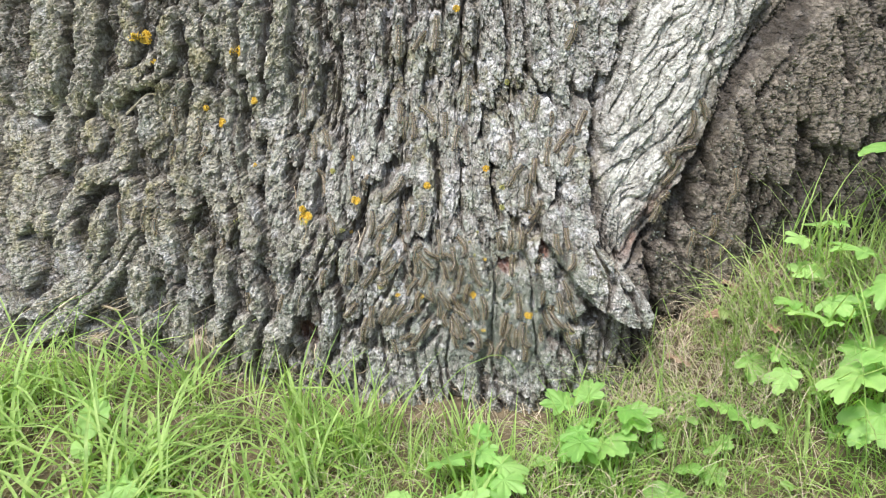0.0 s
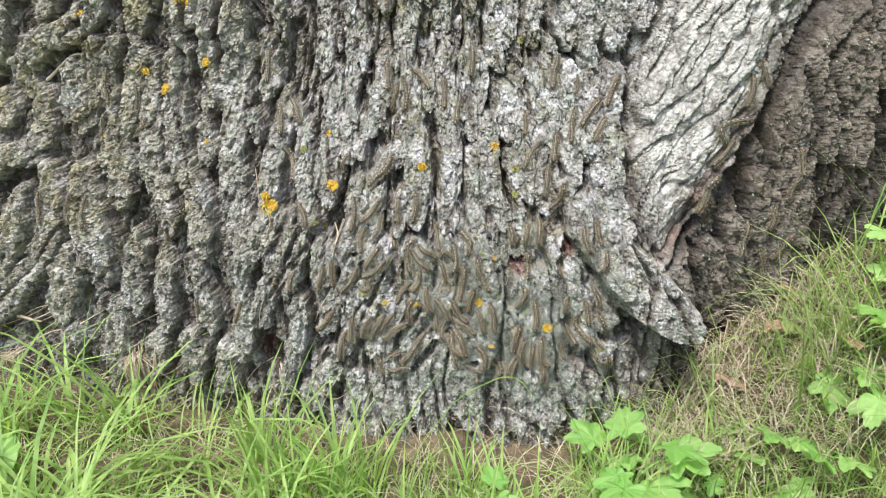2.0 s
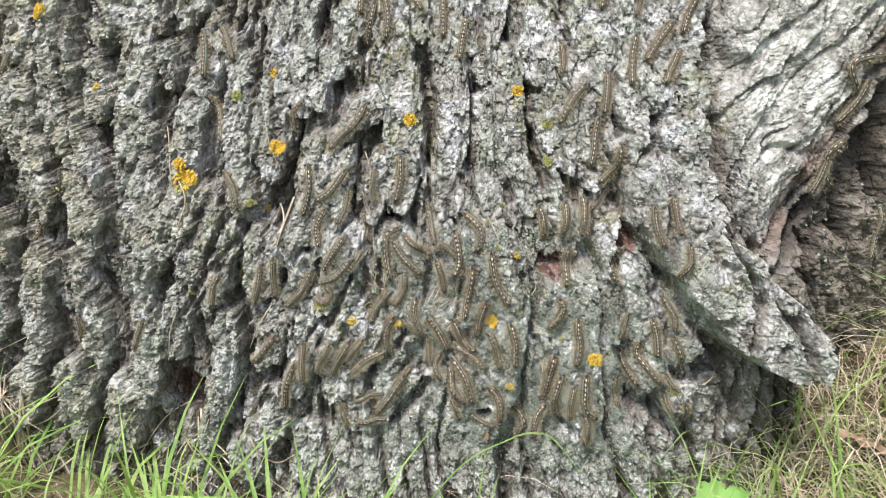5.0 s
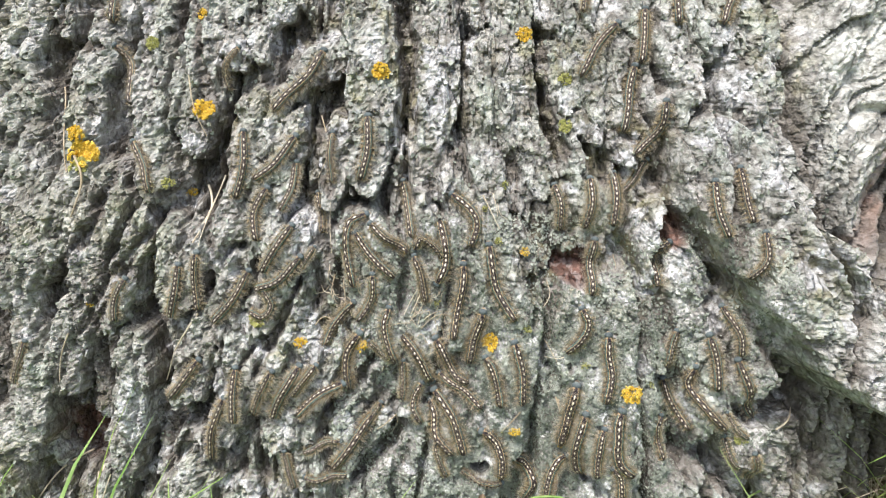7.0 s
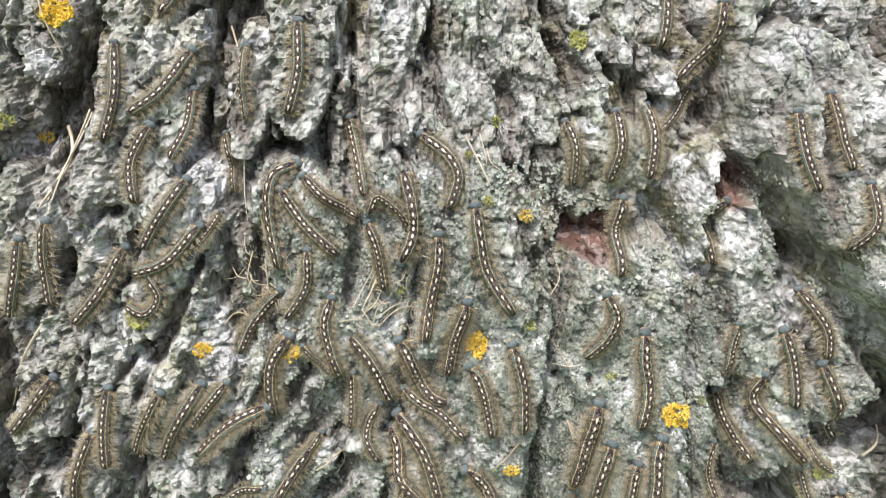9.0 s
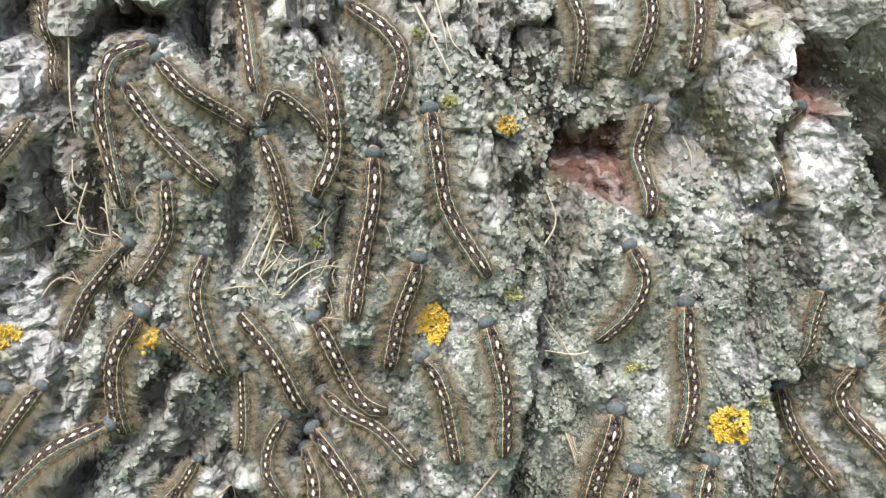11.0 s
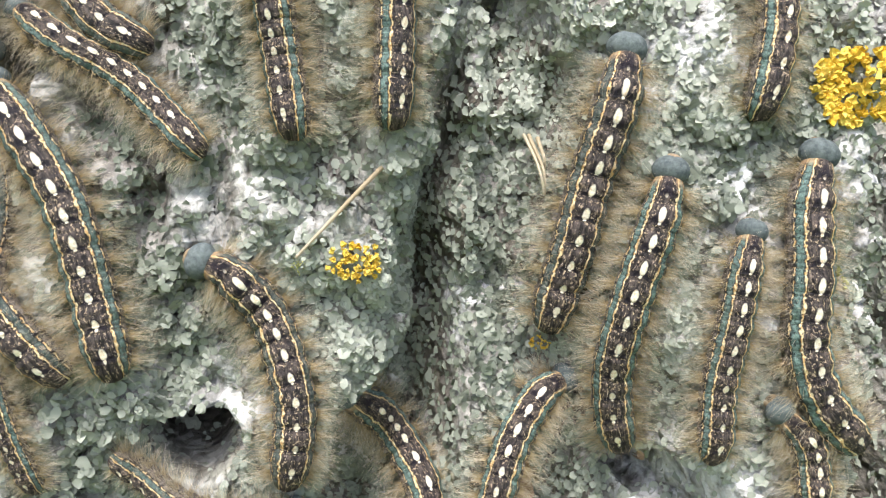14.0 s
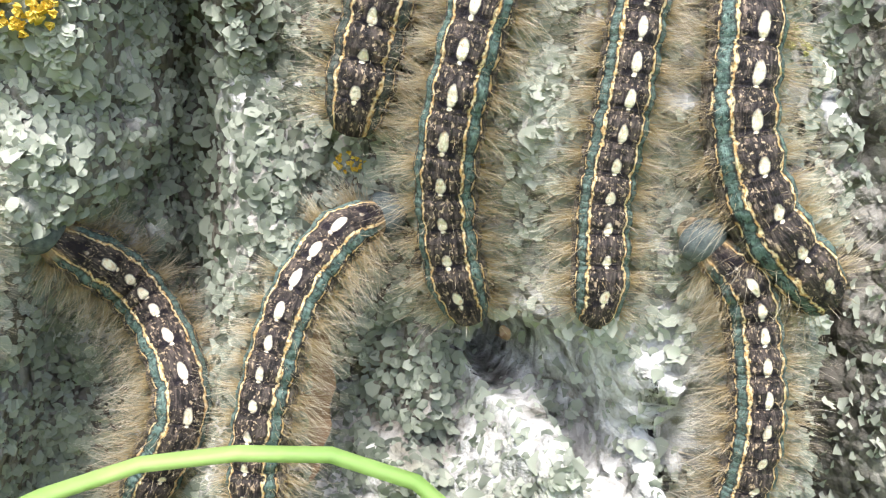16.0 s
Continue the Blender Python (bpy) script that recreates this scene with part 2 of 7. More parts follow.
    col = mix(body, col, mix(ramp(fleck, 0.5, 0.7), rgb(0.92, 0.86, 0.70), rgb(0.70, 0.50, 0.30)))
    # tan collar behind the head, on the sides
    collar = maths("MULTIPLY", maths("SUBTRACT", 1.0, ramp(u, 0.015, 0.035)), maths("MULTIPLY", ramp(a, 0.12, 0.2), 0.45))
    col = mix(collar, col, rgb(0.62, 0.40, 0.20))
    links.new(col, shader.inputs["Base Color"])
    rings = maths("ABSOLUTE", maths("SUBTRACT", maths("FRACT", maths("MULTIPLY", u, 46.0)), 0.5))
    n = bump(maths("ADD", maths("MULTIPLY", rings, 0.5), maths("ADD", speck, streak)), 0.8, 0.0005)
    links.new(n, shader.inputs["Normal"])
    return mat


def make_hair(name, roots, tips):
    """Fine hairs, each with a tone of its own, paler towards the tip."""
    mat, nodes, links, shader = material(name, 0.5, 0.25)
    maths, mix, noise_tex, ramp, cells, bump = kit(nodes, links)
    r = nodes.new("ShaderNodeNewGeometry").outputs["Random Per Island"]
    out_there = node(nodes, links, "ShaderNodeAttribute", attribute="tip").outputs["Fac"]
    low, high = mix(r, rgb(*roots[0]), rgb(*roots[1])), mix(r, rgb(*tips[0]), rgb(*tips[1]))
    tone = mix(ramp(out_there, 0.15, 0.85), low, high)
    links.new(tone, shader.inputs["Base Color"])
    thin = nodes.new("ShaderNodeBsdfTranslucent")
    links.new(tone, thin.inputs[0])
    both = nodes.new("ShaderNodeMixShader")
    both.inputs[0].default_value = 0.4
    links.new(shader.outputs[0], both.inputs[1])
    links.new(thin.outputs[0], both.inputs[2])
    links.new(both.outputs[0], nodes["Material Output"].inputs[0])
    return mat


BARK = make_bark("bark")
SKIN = make_caterpillar_skin()
HEAD = make_mottled("caterpillar_head", (0.065, 0.08, 0.085), (0.17, 0.2, 0.2), 1300.0, 0.95, 0.06, 0.5, 0.0003, 0.15)[0]
JAW = make_mottled("caterpillar_jaw", (0.03, 0.025, 0.022), (0.50, 0.38, 0.24), 700.0, 0.7, 0.2, 0.4, 0.0003, 0.1)[0]
HAIR = make_hair("caterpillar_hair", ((0.31, 0.225, 0.10), (0.54, 0.43, 0.25)), ((0.50, 0.42, 0.27), (0.90, 0.88, 0.81)))
SOIL, soil_nodes, soil_links, soil_shader = make_mottled("soil", (0.11, 0.088, 0.06), (0.33, 0.27, 0.17), 40.0, 0.95, 0.1, 0.9, 0.01)
GRASS = make_leafy("grass_blade", (0.13, 0.26, 0.06), (0.42, 0.58, 0.20))
LAWN = make_leafy("lawn_grass", (0.14, 0.24, 0.07), (0.40, 0.52, 0.22))
LEAF = make_leafy("weed_leaf", (0.19, 0.40, 0.10), (0.38, 0.60, 0.21))
STRAW = make_mottled("dry_straw", (0.36, 0.29, 0.19), (0.68, 0.61, 0.48), 60.0, 0.7, 0.2, 0.3, 0.0005)[0]
YELLOW = make_mottled("yellow_lichen", (0.62, 0.39, 0.04), (0.86, 0.66, 0.15), 300.0, 0.85, 0.1, 0.6, 0.0006)[0]
CRUST = make_mottled("crust_lichen", (0.105, 0.125, 0.095), (0.49, 0.52, 0.45), 24.0, 0.95, 0.06, 0.7, 0.0006, 0.16)[0]
DEAD = make_mottled("dead_leaf", (0.22, 0.135, 0.085), (0.44, 0.31, 0.22), 120.0, 0.75, 0.2, 0.4, 0.0008)[0]
LIME = make_mottled("lime_lichen", (0.36, 0.36, 0.12), (0.52, 0.52, 0.22), 300.0, 0.85, 0.1, 0.6, 0.0006)[0]


def green_away():
    """The lawn's tone on the ground, past the bare soil at the tree's foot."""
    maths, mix, noise_tex, ramp, cells, bump = kit(soil_nodes, soil_links)
    co = node(soil_nodes, soil_links, "ShaderNodeTexCoord").outputs["Object"]
    far = node(soil_nodes, soil_links, "ShaderNodeVectorMath", {0: co}, operation="LENGTH").outputs["Value"]
    bare = soil_shader.inputs["Base Color"].links[0].from_socket
    lawn = mix(ramp(noise_tex(co, 6.0, 8, 0.75), 0.35, 0.65), rgb(0.08, 0.15, 0.035), rgb(0.24, 0.30, 0.11))
    f = ramp(maths("ADD", far, noise_tex(co, 3.0, 4)), 1.5, 2.3)
    soil_links.new(mix(f, bare, lawn), soil_shader.inputs["Base Color"])


green_away()


# ---------------------------------------------------------------- noise for the relief
def scramble(i, j, seed):
    h = (i.astype(np.int64) * 374761393 + j.astype(np.int64) * 668265263 + seed * 1274126177) & 0xFFFFFFFF
    h = ((h ^ (h >> 13)) * 1274126177) & 0xFFFFFFFF
    h = ((h ^ (h >> 16)) * 2246822519) & 0xFFFFFFFF
    return ((h ^ (h >> 15)) & 0xFFFFFF) / float(0x1000000)


def waves(x, z, seed):
    i, j = np.floor(x), np.floor(z)
    fx, fz = x - i, z - j
    fx, fz = fx * fx * (3 - 2 * fx), fz * fz * (3 - 2 * fz)
    a, b = scramble(i, j, seed), scramble(i + 1, j, seed)
    c, d = scramble(i, j + 1, seed), scramble(i + 1, j + 1, seed)
    return (a * (1 - fx) + b * fx) * (1 - fz) + (c * (1 - fx) + d * fx) * fz - 0.5


def layered(x, z, seed, octaves=4, gain=0.5):
    out, amp = np.zeros_like(x), 1.0
    for k in range(octaves):
        out += amp * waves(x * 2**k, z * 2**k, seed + k)
        amp *= gain
    return out


def islands(x, z, seed):
    """Distances to the nearest and the next cell centre, and the nearest cell's own number."""
    i, j = np.floor(x), np.floor(z)
    f1, f2, own = np.full_like(x, 9.0), np.full_like(x, 9.0), np.zeros_like(x)
    for di in (-1, 0, 1):
        for dj in (-1, 0, 1):
            ci, cj = i + di, j + dj
            px, pz = ci + scramble(ci, cj, seed), cj + scramble(ci, cj, seed + 7)
            d = np.hypot(px - x, pz - z)
            own = np.where(d < f1, scramble(ci, cj, seed + 13), own)
            f2 = np.where(d < f1, f1, np.minimum(f2, d))
            f1 = np.minimum(f1, d)
    return f1, f2, own


def flakes(x, z, seed):
    """Angular flakes: each cell lies at a height and a tilt of its own. Returns that height, and how far from a crack a place lies."""
    i, j = np.floor(x), np.floor(z)
    f1, f2, lift = np.full_like(x, 9.0), np.full_like(x, 9.0), np.zeros_like(x)
    for di in (-1, 0, 1):
        for dj in (-1, 0, 1):
            ci, cj = i + di, j + dj
            px, pz = ci + scramble(ci, cj, seed), cj + scramble(ci, cj, seed + 7)
            d = np.abs(px - x) * 0.8 + np.abs(pz - z) * 0.55 + 0.25 * np.hypot(px - x, pz - z)
            own = scramble(ci, cj, seed + 13) - 0.5 + 1.3 * (scramble(ci, cj, seed + 19) - 0.5) * (x - px) + 1.6 * (scramble(ci, cj, seed + 23) - 0.65) * (z - pz)
            lift = np.where(d < f1, own, lift)
            f2 = np.where(d < f1, f1, np.minimum(f2, d))
            f1 = np.minimum(f1, d)
    return lift, f2 - f1


def step(v, lo, hi):
    t = np.clip((v - lo) / (hi - lo), 0, 1)
    return t * t * (3 - 2 * t)


# ---------------------------------------------------------------- the trunk's relief
R0, CX, CY = 1.1, -0.25, 1.16
HEIGHTS = [-0.3, 0.0, 0.1, 0.2, 0.3, 0.4, 0.5, 0.6, 0.75, 1.0, 1.6, 3.6]
BACK = [-0.12, -0.02, 0.0, 0.010, 0.026, 0.07, 0.133, 0.17, 0.22, 0.28, 0.36, 0.42]
ACROSS = [-3.0, -1.3, -1.0, -0.8, -0.6, -0.45, -0.25, -0.06, 0.05, 0.13, 0.2, 0.29, 0.36, 0.46, 0.6, 0.8, 3.0]
SWELL = [0.0, 0.15, 0.18, 0.11, 0.06, 0.045, 0.045, 0.075, 0.09, 0.12, 0.145, 0.165, 0.15, 0.12, 0.11, 0.14, 0.0]
FLARE_S = [0.20, 0.30, 0.36, 0.42, 0.50, 0.58, 0.68, 0.80, 1.0, 1.4, 2.0, 3.2]
FLARE = [0.10, 0.09, 0.105, 0.14, 0.195, 0.25, 0.30, 0.31, 0.25, 0.10, 0.0, 0.0]
BURL_Z, BURL_S = (0.10, 0.263, 0.31, 0.39, 0.44, 0.525, 0.58, 0.634, 0.90), (0.165, 0.222, 0.265, 0.322, 0.35, 0.386, 0.424, 0.469, 0.68)
FURROWS, HOLLOWS, CHALK, RIDGES = [], [], [], []


def hill(s, z, s0, z0, rs, rz, turn=0.0):
    c, k = math.cos(radians(turn)), math.sin(radians(turn))
    a, b = (s - s0) * c + (z - z0) * k, -(s - s0) * k + (z - z0) * c
    return np.exp(-((a / rs) ** 2) - (b / rz) ** 2)


def along(s, z, line):
    """Distance from a broken line in the bark's plane, and how far along it the nearest place is, 0 to 1."""
    best, where = np.full_like(s, 9.0), np.zeros_like(s)
    n = len(line) - 1
    for k in range(n):
        (a, b), (c, d) = line[k], line[k + 1]
        ux, uz = c - a, d - b
        t = np.clip(((s - a) * ux + (z - b) * uz) / max(ux * ux + uz * uz, 1e-9), 0, 1)
        dist = np.hypot(s - a - t * ux, z - b - t * uz)
        where = np.where(dist < best, (k + t) / n, where)
        best = np.minimum(best, dist)
    return best, where


def furrow(width, depth, *line):
    FURROWS.append((width, depth, line))


def ridge(width, *line):
    """A long ridge of bark between furrows: half its width, and its course."""
    a = np.array(line)
    RIDGES.append((width, line, a.min(0) - 1.2 * width, a.max(0) + 1.2 * width))


def hollow(s, z, rs, rz, depth, rusty=0):
    HOLLOWS.append((s, z, rs, rz, depth, rusty))


def chalk(s, z, rs, rz):
    """A chalky white patch on the bark."""
    CHALK.append((s, z, rs, rz))


def stains(s, z):
    """Where the inner bark lies bare and rusty, where the bark is chalky, how mossy and dark it has grown, and where
    brown bark carries painted shade beside the buttress.
    """
    rust, white = np.zeros_like(s), np.zeros_like(s)
    for s0, z0, rs, rz, depth, rusty in HOLLOWS:
        if rusty:
            rim = np.hypot((s - s0) / rs, (z - z0) / rz) + 0.4 * layered(s * 90, z * 90, 97, 3)
            rust = np.maximum(rust, 1 - step(rim, 0.7, 1.1))
    for s0, z0, rs, rz in CHALK:
        near = (np.abs(s - s0) < 2.5 * rs) & (np.abs(z - z0) < 2.5 * rz)
        if near.any():
            rim = np.hypot((s[near] - s0) / rs, (z[near] - z0) / rz) + 1.1 * layered(s[near] * 160, z[near] * 120, 99, 4, 0.7)
            white[near] = np.maximum(white[near], 1 - step(rim, 0.6, 1.1))
    # brown bark from the buttress's edge rightwards, its shade painted in with it
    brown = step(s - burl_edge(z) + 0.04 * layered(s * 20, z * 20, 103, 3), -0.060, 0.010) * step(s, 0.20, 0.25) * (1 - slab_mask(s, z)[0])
    strip = s - burl_edge(z) + 0.006 * layered(s * 60, z * 60, 107, 3)
    rust = np.maximum(rust, 0.55 * step(strip, -0.034, -0.026) * (1 - step(strip, -0.016, -0.010)) * step(z, 0.26, 0.30) * (1 - step(z, 0.40, 0.50)))
    moss = step(-s + 0.12 * layered(s * 6, z * 6, 101, 3), 0.06, 0.48)
    return rust, white, np.clip(moss, 0, 1) * (0.35 + 0.65 * step(z, 0.18, 0.34)), brown


def burl_edge(z):
    return np.interp(z, BURL_Z, BURL_S)


def burl_left(z):
    return np.interp(z, (0.30, 0.40, 0.48, 0.53, 0.63, 0.90), (0.206, 0.204, 0.214, 0.237, 0.281, 0.40))


def burl_mask(s, z):
    """The smooth pale buttress that climbs away to one side."""
    return step(s - burl_left(z), 0.0, 0.03) * (1 - step(s - burl_edge(z), -0.008, 0.008)) * step(z, 0.21, 0.30)


def slab_mask(s, z):
    d, t = along(s, z, ((0.1366, 0.3701), (0.1511, 0.3341), (0.1712, 0.2951), (0.2019, 0.2523), (0.2316, 0.2147)))
    d = d + 0.008 * layered(s * 45, z * 45, 91, 3) - np.interp(t, (0, 0.3, 0.8, 1), (0.018, 0.025, 0.027, 0.016))
    return 1 - step(d, -0.002, 0.003), t


def form(s, z):
    """The trunk's broad form: the front swells towards the buttress, and past it a second root flare comes forward again."""
    h = np.interp(s, ACROSS, SWELL) - np.interp(z, HEIGHTS, BACK)
    h = h - 0.006 * step(-s, 0.05, 0.3) * (1 - step(z, 0.10, 0.3))
    h = h + 0.003 + 0.011 * hill(s, z, 0.085, 0.19, 0.06, 0.10) + 0.05 * hill(s, z, -0.95, 0.0, 0.25, 0.25)
    h = h + step(-s, 0.12, 0.5) * np.interp(z, (0.3, 0.4, 0.5, 0.56, 0.75, 1.6), (0, 0.016, 0.052, 0.08, 0.12, 0.2))
    slope = 0.071 + 0.5 * np.minimum(s, 0.6) - 0.3 * np.minimum(z, 0.9)
    h = h + (slope - h) * step(s - burl_left(z), -0.015, 0.05) * step(z, 0.22, 0.33)
    h = h - 0.016 * step(s - burl_edge(z), -0.055, 0.0) * step(z, 0.24, 0.34)
    flare = np.interp(s, FLARE_S, FLARE) - 0.10 * (np.clip(z, 0.2, 2.0) - 0.42) - 0.02 * (1 - step(z, 0.18, 0.36))
    return h + (flare - h) * step(s - burl_edge(z), -0.004, 0.03) * step(s, 0.24, 0.30)


def ridges(s, z):
    """How far up a bark ridge a place lies, 0 in the furrows between them, and the ridge's own number."""
    x = s + 0.006 * layered(s * 30, z * 14, 141, 2, 0.5) + 0.0055 * layered(s * 130, z * 45, 145, 3, 0.7)
    w = z + 0.012 * layered(s * 60, z * 30, 149, 3)
    best, own = np.zeros_like(s), np.zeros_like(s)
    for k, (width, line, lo, hi) in enumerate(RIDGES):
        near = (x > lo[0]) & (x < hi[0]) & (w > lo[1]) & (w < hi[1])
        if near.any():
            d, t = along(x[near], w[near], line)
            q = d / (1.02 * width * np.minimum(1, 5 * np.minimum(t, 1 - t) + 0.6))
            up = (1 - step(q, 0.78, 1.06)) * (0.86 + 0.14 * ((k * 7919) % 13) / 12) * (1 - 0.10 * np.minimum(q, 1) ** 2)
            own[near] = np.where(up > best[near], ((k * 104729) % 101) / 100, own[near])
            best[near] = np.maximum(best[near], up)
    return best, own


def relief(s, z):
    """Height of the bark over the plain cylinder, how far up a plate it lies, and how pale and smooth it is."""
    h = form(s, z)
    pale = burl_mask(s, z)
    h -= 0.012 * hill(s, z, 0.19, 0.40, 0.012, 0.16) * step(z, 0.25, 0.35)
    # the slab of bark that ends in a free tip
    slab, t = slab_mask(s, z)
    h += slab * (0.010 + 0.026 * t)
    # plates between furrows
    lean = 0.12 * step(-s, 0.15, 0.7) * (1 - step(z, 0.1, 0.5)) * (z - 0.5)
    g = s + 1.9 * np.clip(s - 0.36, 0, 0.6)
    x = g + lean + 0.040 * layered(g * 4 + 3, z * 4, 11, 3) + 0.010 * layered(g * 25, z * 18, 15, 3)
    w = z + 0.03 * layered(g * 9, z * 6, 12, 3)
    slope = pale * 0.75
    x = x - slope * (z - 0.4)
    f1, f2, own = islands(x * 20, w * 3.0, 21)
    gap = f2 - f1
    crack = step(gap, 0.03, 0.14)
    f1b, f2b, ownb = islands(x * 44 + 0.4, w * 9, 31)
    crackb = step(f2b - f1b, 0.02, 0.2)
    drawn = hill(s, z, 0.03, 0.23, 0.32, 0.22)
    deep = 0.032 * (1 - 0.78 * pale) * (1 - 0.68 * drawn)
    long1 = step(np.abs(waves(x * 17 + 9, w * 2.0, 35)), 0.006, 0.055)
    long2 = step(np.abs(waves(x * 29 + 2, w * 3.2, 36)), 0.0, 0.06)
    lines = 1 - (1 - long1 * (0.6 + 0.4 * long2)) * (1 - 0.7 * drawn) * (1 - pale)
    plate = crack * lines * (0.84 + 0.16 * crackb)
    deep = deep * (1 + 0.25 * step(-s, 0.1, 0.3))
    up, kin = ridges(s, z)
    rim = 0.06 * layered(s * 22, z * 12, 151, 3)
    core = step(s + rim, -0.16, -0.10) * (1 - step(s + rim, 0.115, 0.15)) * (1 - step(z + rim, 0.26, 0.35))
    told = step(s, -0.95, -0.85) * (1 - step(s, 0.62, 0.70)) * (1 - step(z, 0.68, 0.74)) * (1 - 0.62 * core) * (1 - pale) * (1 - slab)
    plate = plate + (np.maximum(up, (0.52 - 0.14 * step(-s, 0.15, 0.35)) * crack * crackb) * (0.9 + 0.1 * crackb) - plate) * told
    deep = deep + (0.027 + 0.007 * step(-s, 0.15, 0.35) - deep) * told
    own = own + (kin - own) * told
    h += deep * (plate - 0.9) + 0.008 * (own - 0.5) * np.maximum(crack, told) * (1 - pale) + 0.004 * (ownb - 0.5) * crackb
    for width, depth, line in FURROWS:
        near = np.ones(s.shape, bool)
        a = np.array(line)
        near &= (s > a[:, 0].min() - 0.04) & (s < a[:, 0].max() + 0.04) & (z > a[:, 1].min() - 0.04) & (z < a[:, 1].max() + 0.04)
        if near.any():
            d, t = along(s[near], z[near], line)
            d = d + 0.0045 * layered(s[near] * 60, z[near] * 60, 95, 3)
            taper = np.minimum(1, 8 * np.minimum(t, 1 - t) + 0.25)
            cut = 1 - step(d, 0.15 * width * taper, width * taper)
            h[near] -= depth * cut * (1 - 0.6 * told[near])
            plate[near] = np.minimum(plate[near], 1 - cut)
    for s0, z0, rs, rz, depth, _ in HOLLOWS:
        near = (np.abs(s - s0) < 3 * rs) & (np.abs(z - z0) < 3 * rz)
        if near.any():
            rim = np.hypot((s[near] - s0) / rs, (z[near] - z0) / rz) + 0.5 * layered(s[near] * 90, z[near] * 90, 97, 3)
            cut = 1 - step(rim, 0.75, 1.05)
            h[near] -= depth * cut
            plate[near] = np.minimum(plate[near], 1 - cut)
    # flakes on the smooth buttress, in rows along its slope
    fs, fz = (s - 0.62 * z) * 62 + 1.5 * layered(s * 22, z * 22, 81, 3), (z + 0.5 * s) * 8
    g1, g2, gown = islands(fs, fz, 83)
    h += pale * (0.008 * (gown - 0.5) + 0.007 * (step(g2 - g1, 0.0, 0.22) - 1))
    # blocks, checks across the plates, crust and grain
    rough = (1 - pale) * (1 - 0.62 * drawn)
    lift, gap2 = flakes(g * 92 + 0.5 * layered(g * 60, z * 40, 43, 2), z * 52, 45)
    lift2, gap3 = flakes(g * 190 + 0.5 * layered(g * 130, z * 90, 44, 2), z * 130, 46)
    h += rough * (0.0056 * lift + 0.0024 * layered(g * 210, z * 24, 47, 3, 0.6) + 0.0030 * (step(gap2, 0.0, 0.11) - 1) + 0.0026 * lift2 + 0.0014 * (step(gap3, 0.0, 0.14) - 1))
    f1c, f2c, ownc = islands(x * 105 + 0.02 * layered(s * 200, z * 200, 41, 2), w * 75, 42)
    checks = step(f2c - f1c, 0.0, 0.25)
    h += 0.0018 * (checks - 0.8) * (1 - 0.8 * pale) + 0.0012 * (ownc - 0.5)
    h += 0.0055 * layered(g * 30, z * 9, 51, 3) + (0.0016 + 0.0020 * drawn) * layered(s * 140, z * 110, 55, 3, 0.6)
    f1d, f2d, ownd = islands(s * 330 + 1.5 * layered(s * 150, z * 150, 61, 2), z * 330, 62)
    h += 0.0014 * (ownd - 0.5) * step(f2d - f1d, 0.0, 0.3) + 0.0010 * layered(s * 700, z * 700, 65, 2, 0.6)
    return h, np.clip(plate * (0.55 + 0.45 * step(gap2, 0.0, 0.13)) * (0.86 + 0.5 * lift), 0, 1), pale


def on_bark(s, z, out=0.0):
    """Places on the bark, out metres before it."""
    s, z = np.atleast_1d(np.asarray(s, float)), np.atleast_1d(np.asarray(z, float))
    r = R0 + relief(s, z)[0] + out
    return np.stack([CX + r * np.sin((s - CX) / R0), CY - r * np.cos((s - CX) / R0), z], 1)


# ---------------------------------------------------------------- mesh making
def mesh_of(name, verts, faces, mat, uv=None, smooth=True):
    """faces: an array with three or four columns."""
    me = bpy.data.meshes.new(name)
    verts, faces = np.asarray(verts, np.float32), np.asarray(faces, np.int32)
    n, k = faces.shape
    me.vertices.add(len(verts))
    me.vertices.foreach_set("co", verts.ravel())
    me.loops.add(n * k)
    me.loops.foreach_set("vertex_index", faces.ravel())
    me.polygons.add(n)
    me.polygons.foreach_set("loop_start", np.arange(0, n * k, k, dtype=np.int32))
    me.polygons.foreach_set("use_smooth", np.full(n, smooth))
    if uv is not None:
        layer = me.uv_layers.new(name="UVMap")
        layer.data.foreach_set("uv", np.asarray(uv, np.float32).ravel())
    me.materials.append(mat)
    me.update(calc_edges=True)
    return me


def part(name, me, parent, label=""):
    ob = new(name, me)
    ob.parent = parent
    return tagged(ob, label)


def spaced(*stretches):
    """Stops from stretches of (start, end, step)."""
    out = []
    for a, b, d in stretches:
        out.append(np.linspace(a, b, max(2, int(round((b - a) / d)) + 1))[:-1])
    return np.concatenate(out + [np.array([stretches[-1][1]])])


def sheet_faces(rows, cols):
    i = np.arange(rows - 1)[:, None] * cols + np.arange(cols - 1)[None, :]
    i = i.ravel()
    return np.stack([i, i + 1, i + 1 + cols, i + cols], 1)


def smoothed(p, times=2):
    for _ in range(times):
        q = p.copy()
        q[1:-1] = 0.25 * p[:-2] + 0.5 * p[1:-1] + 0.25 * p[2:]
        p = q
    return p


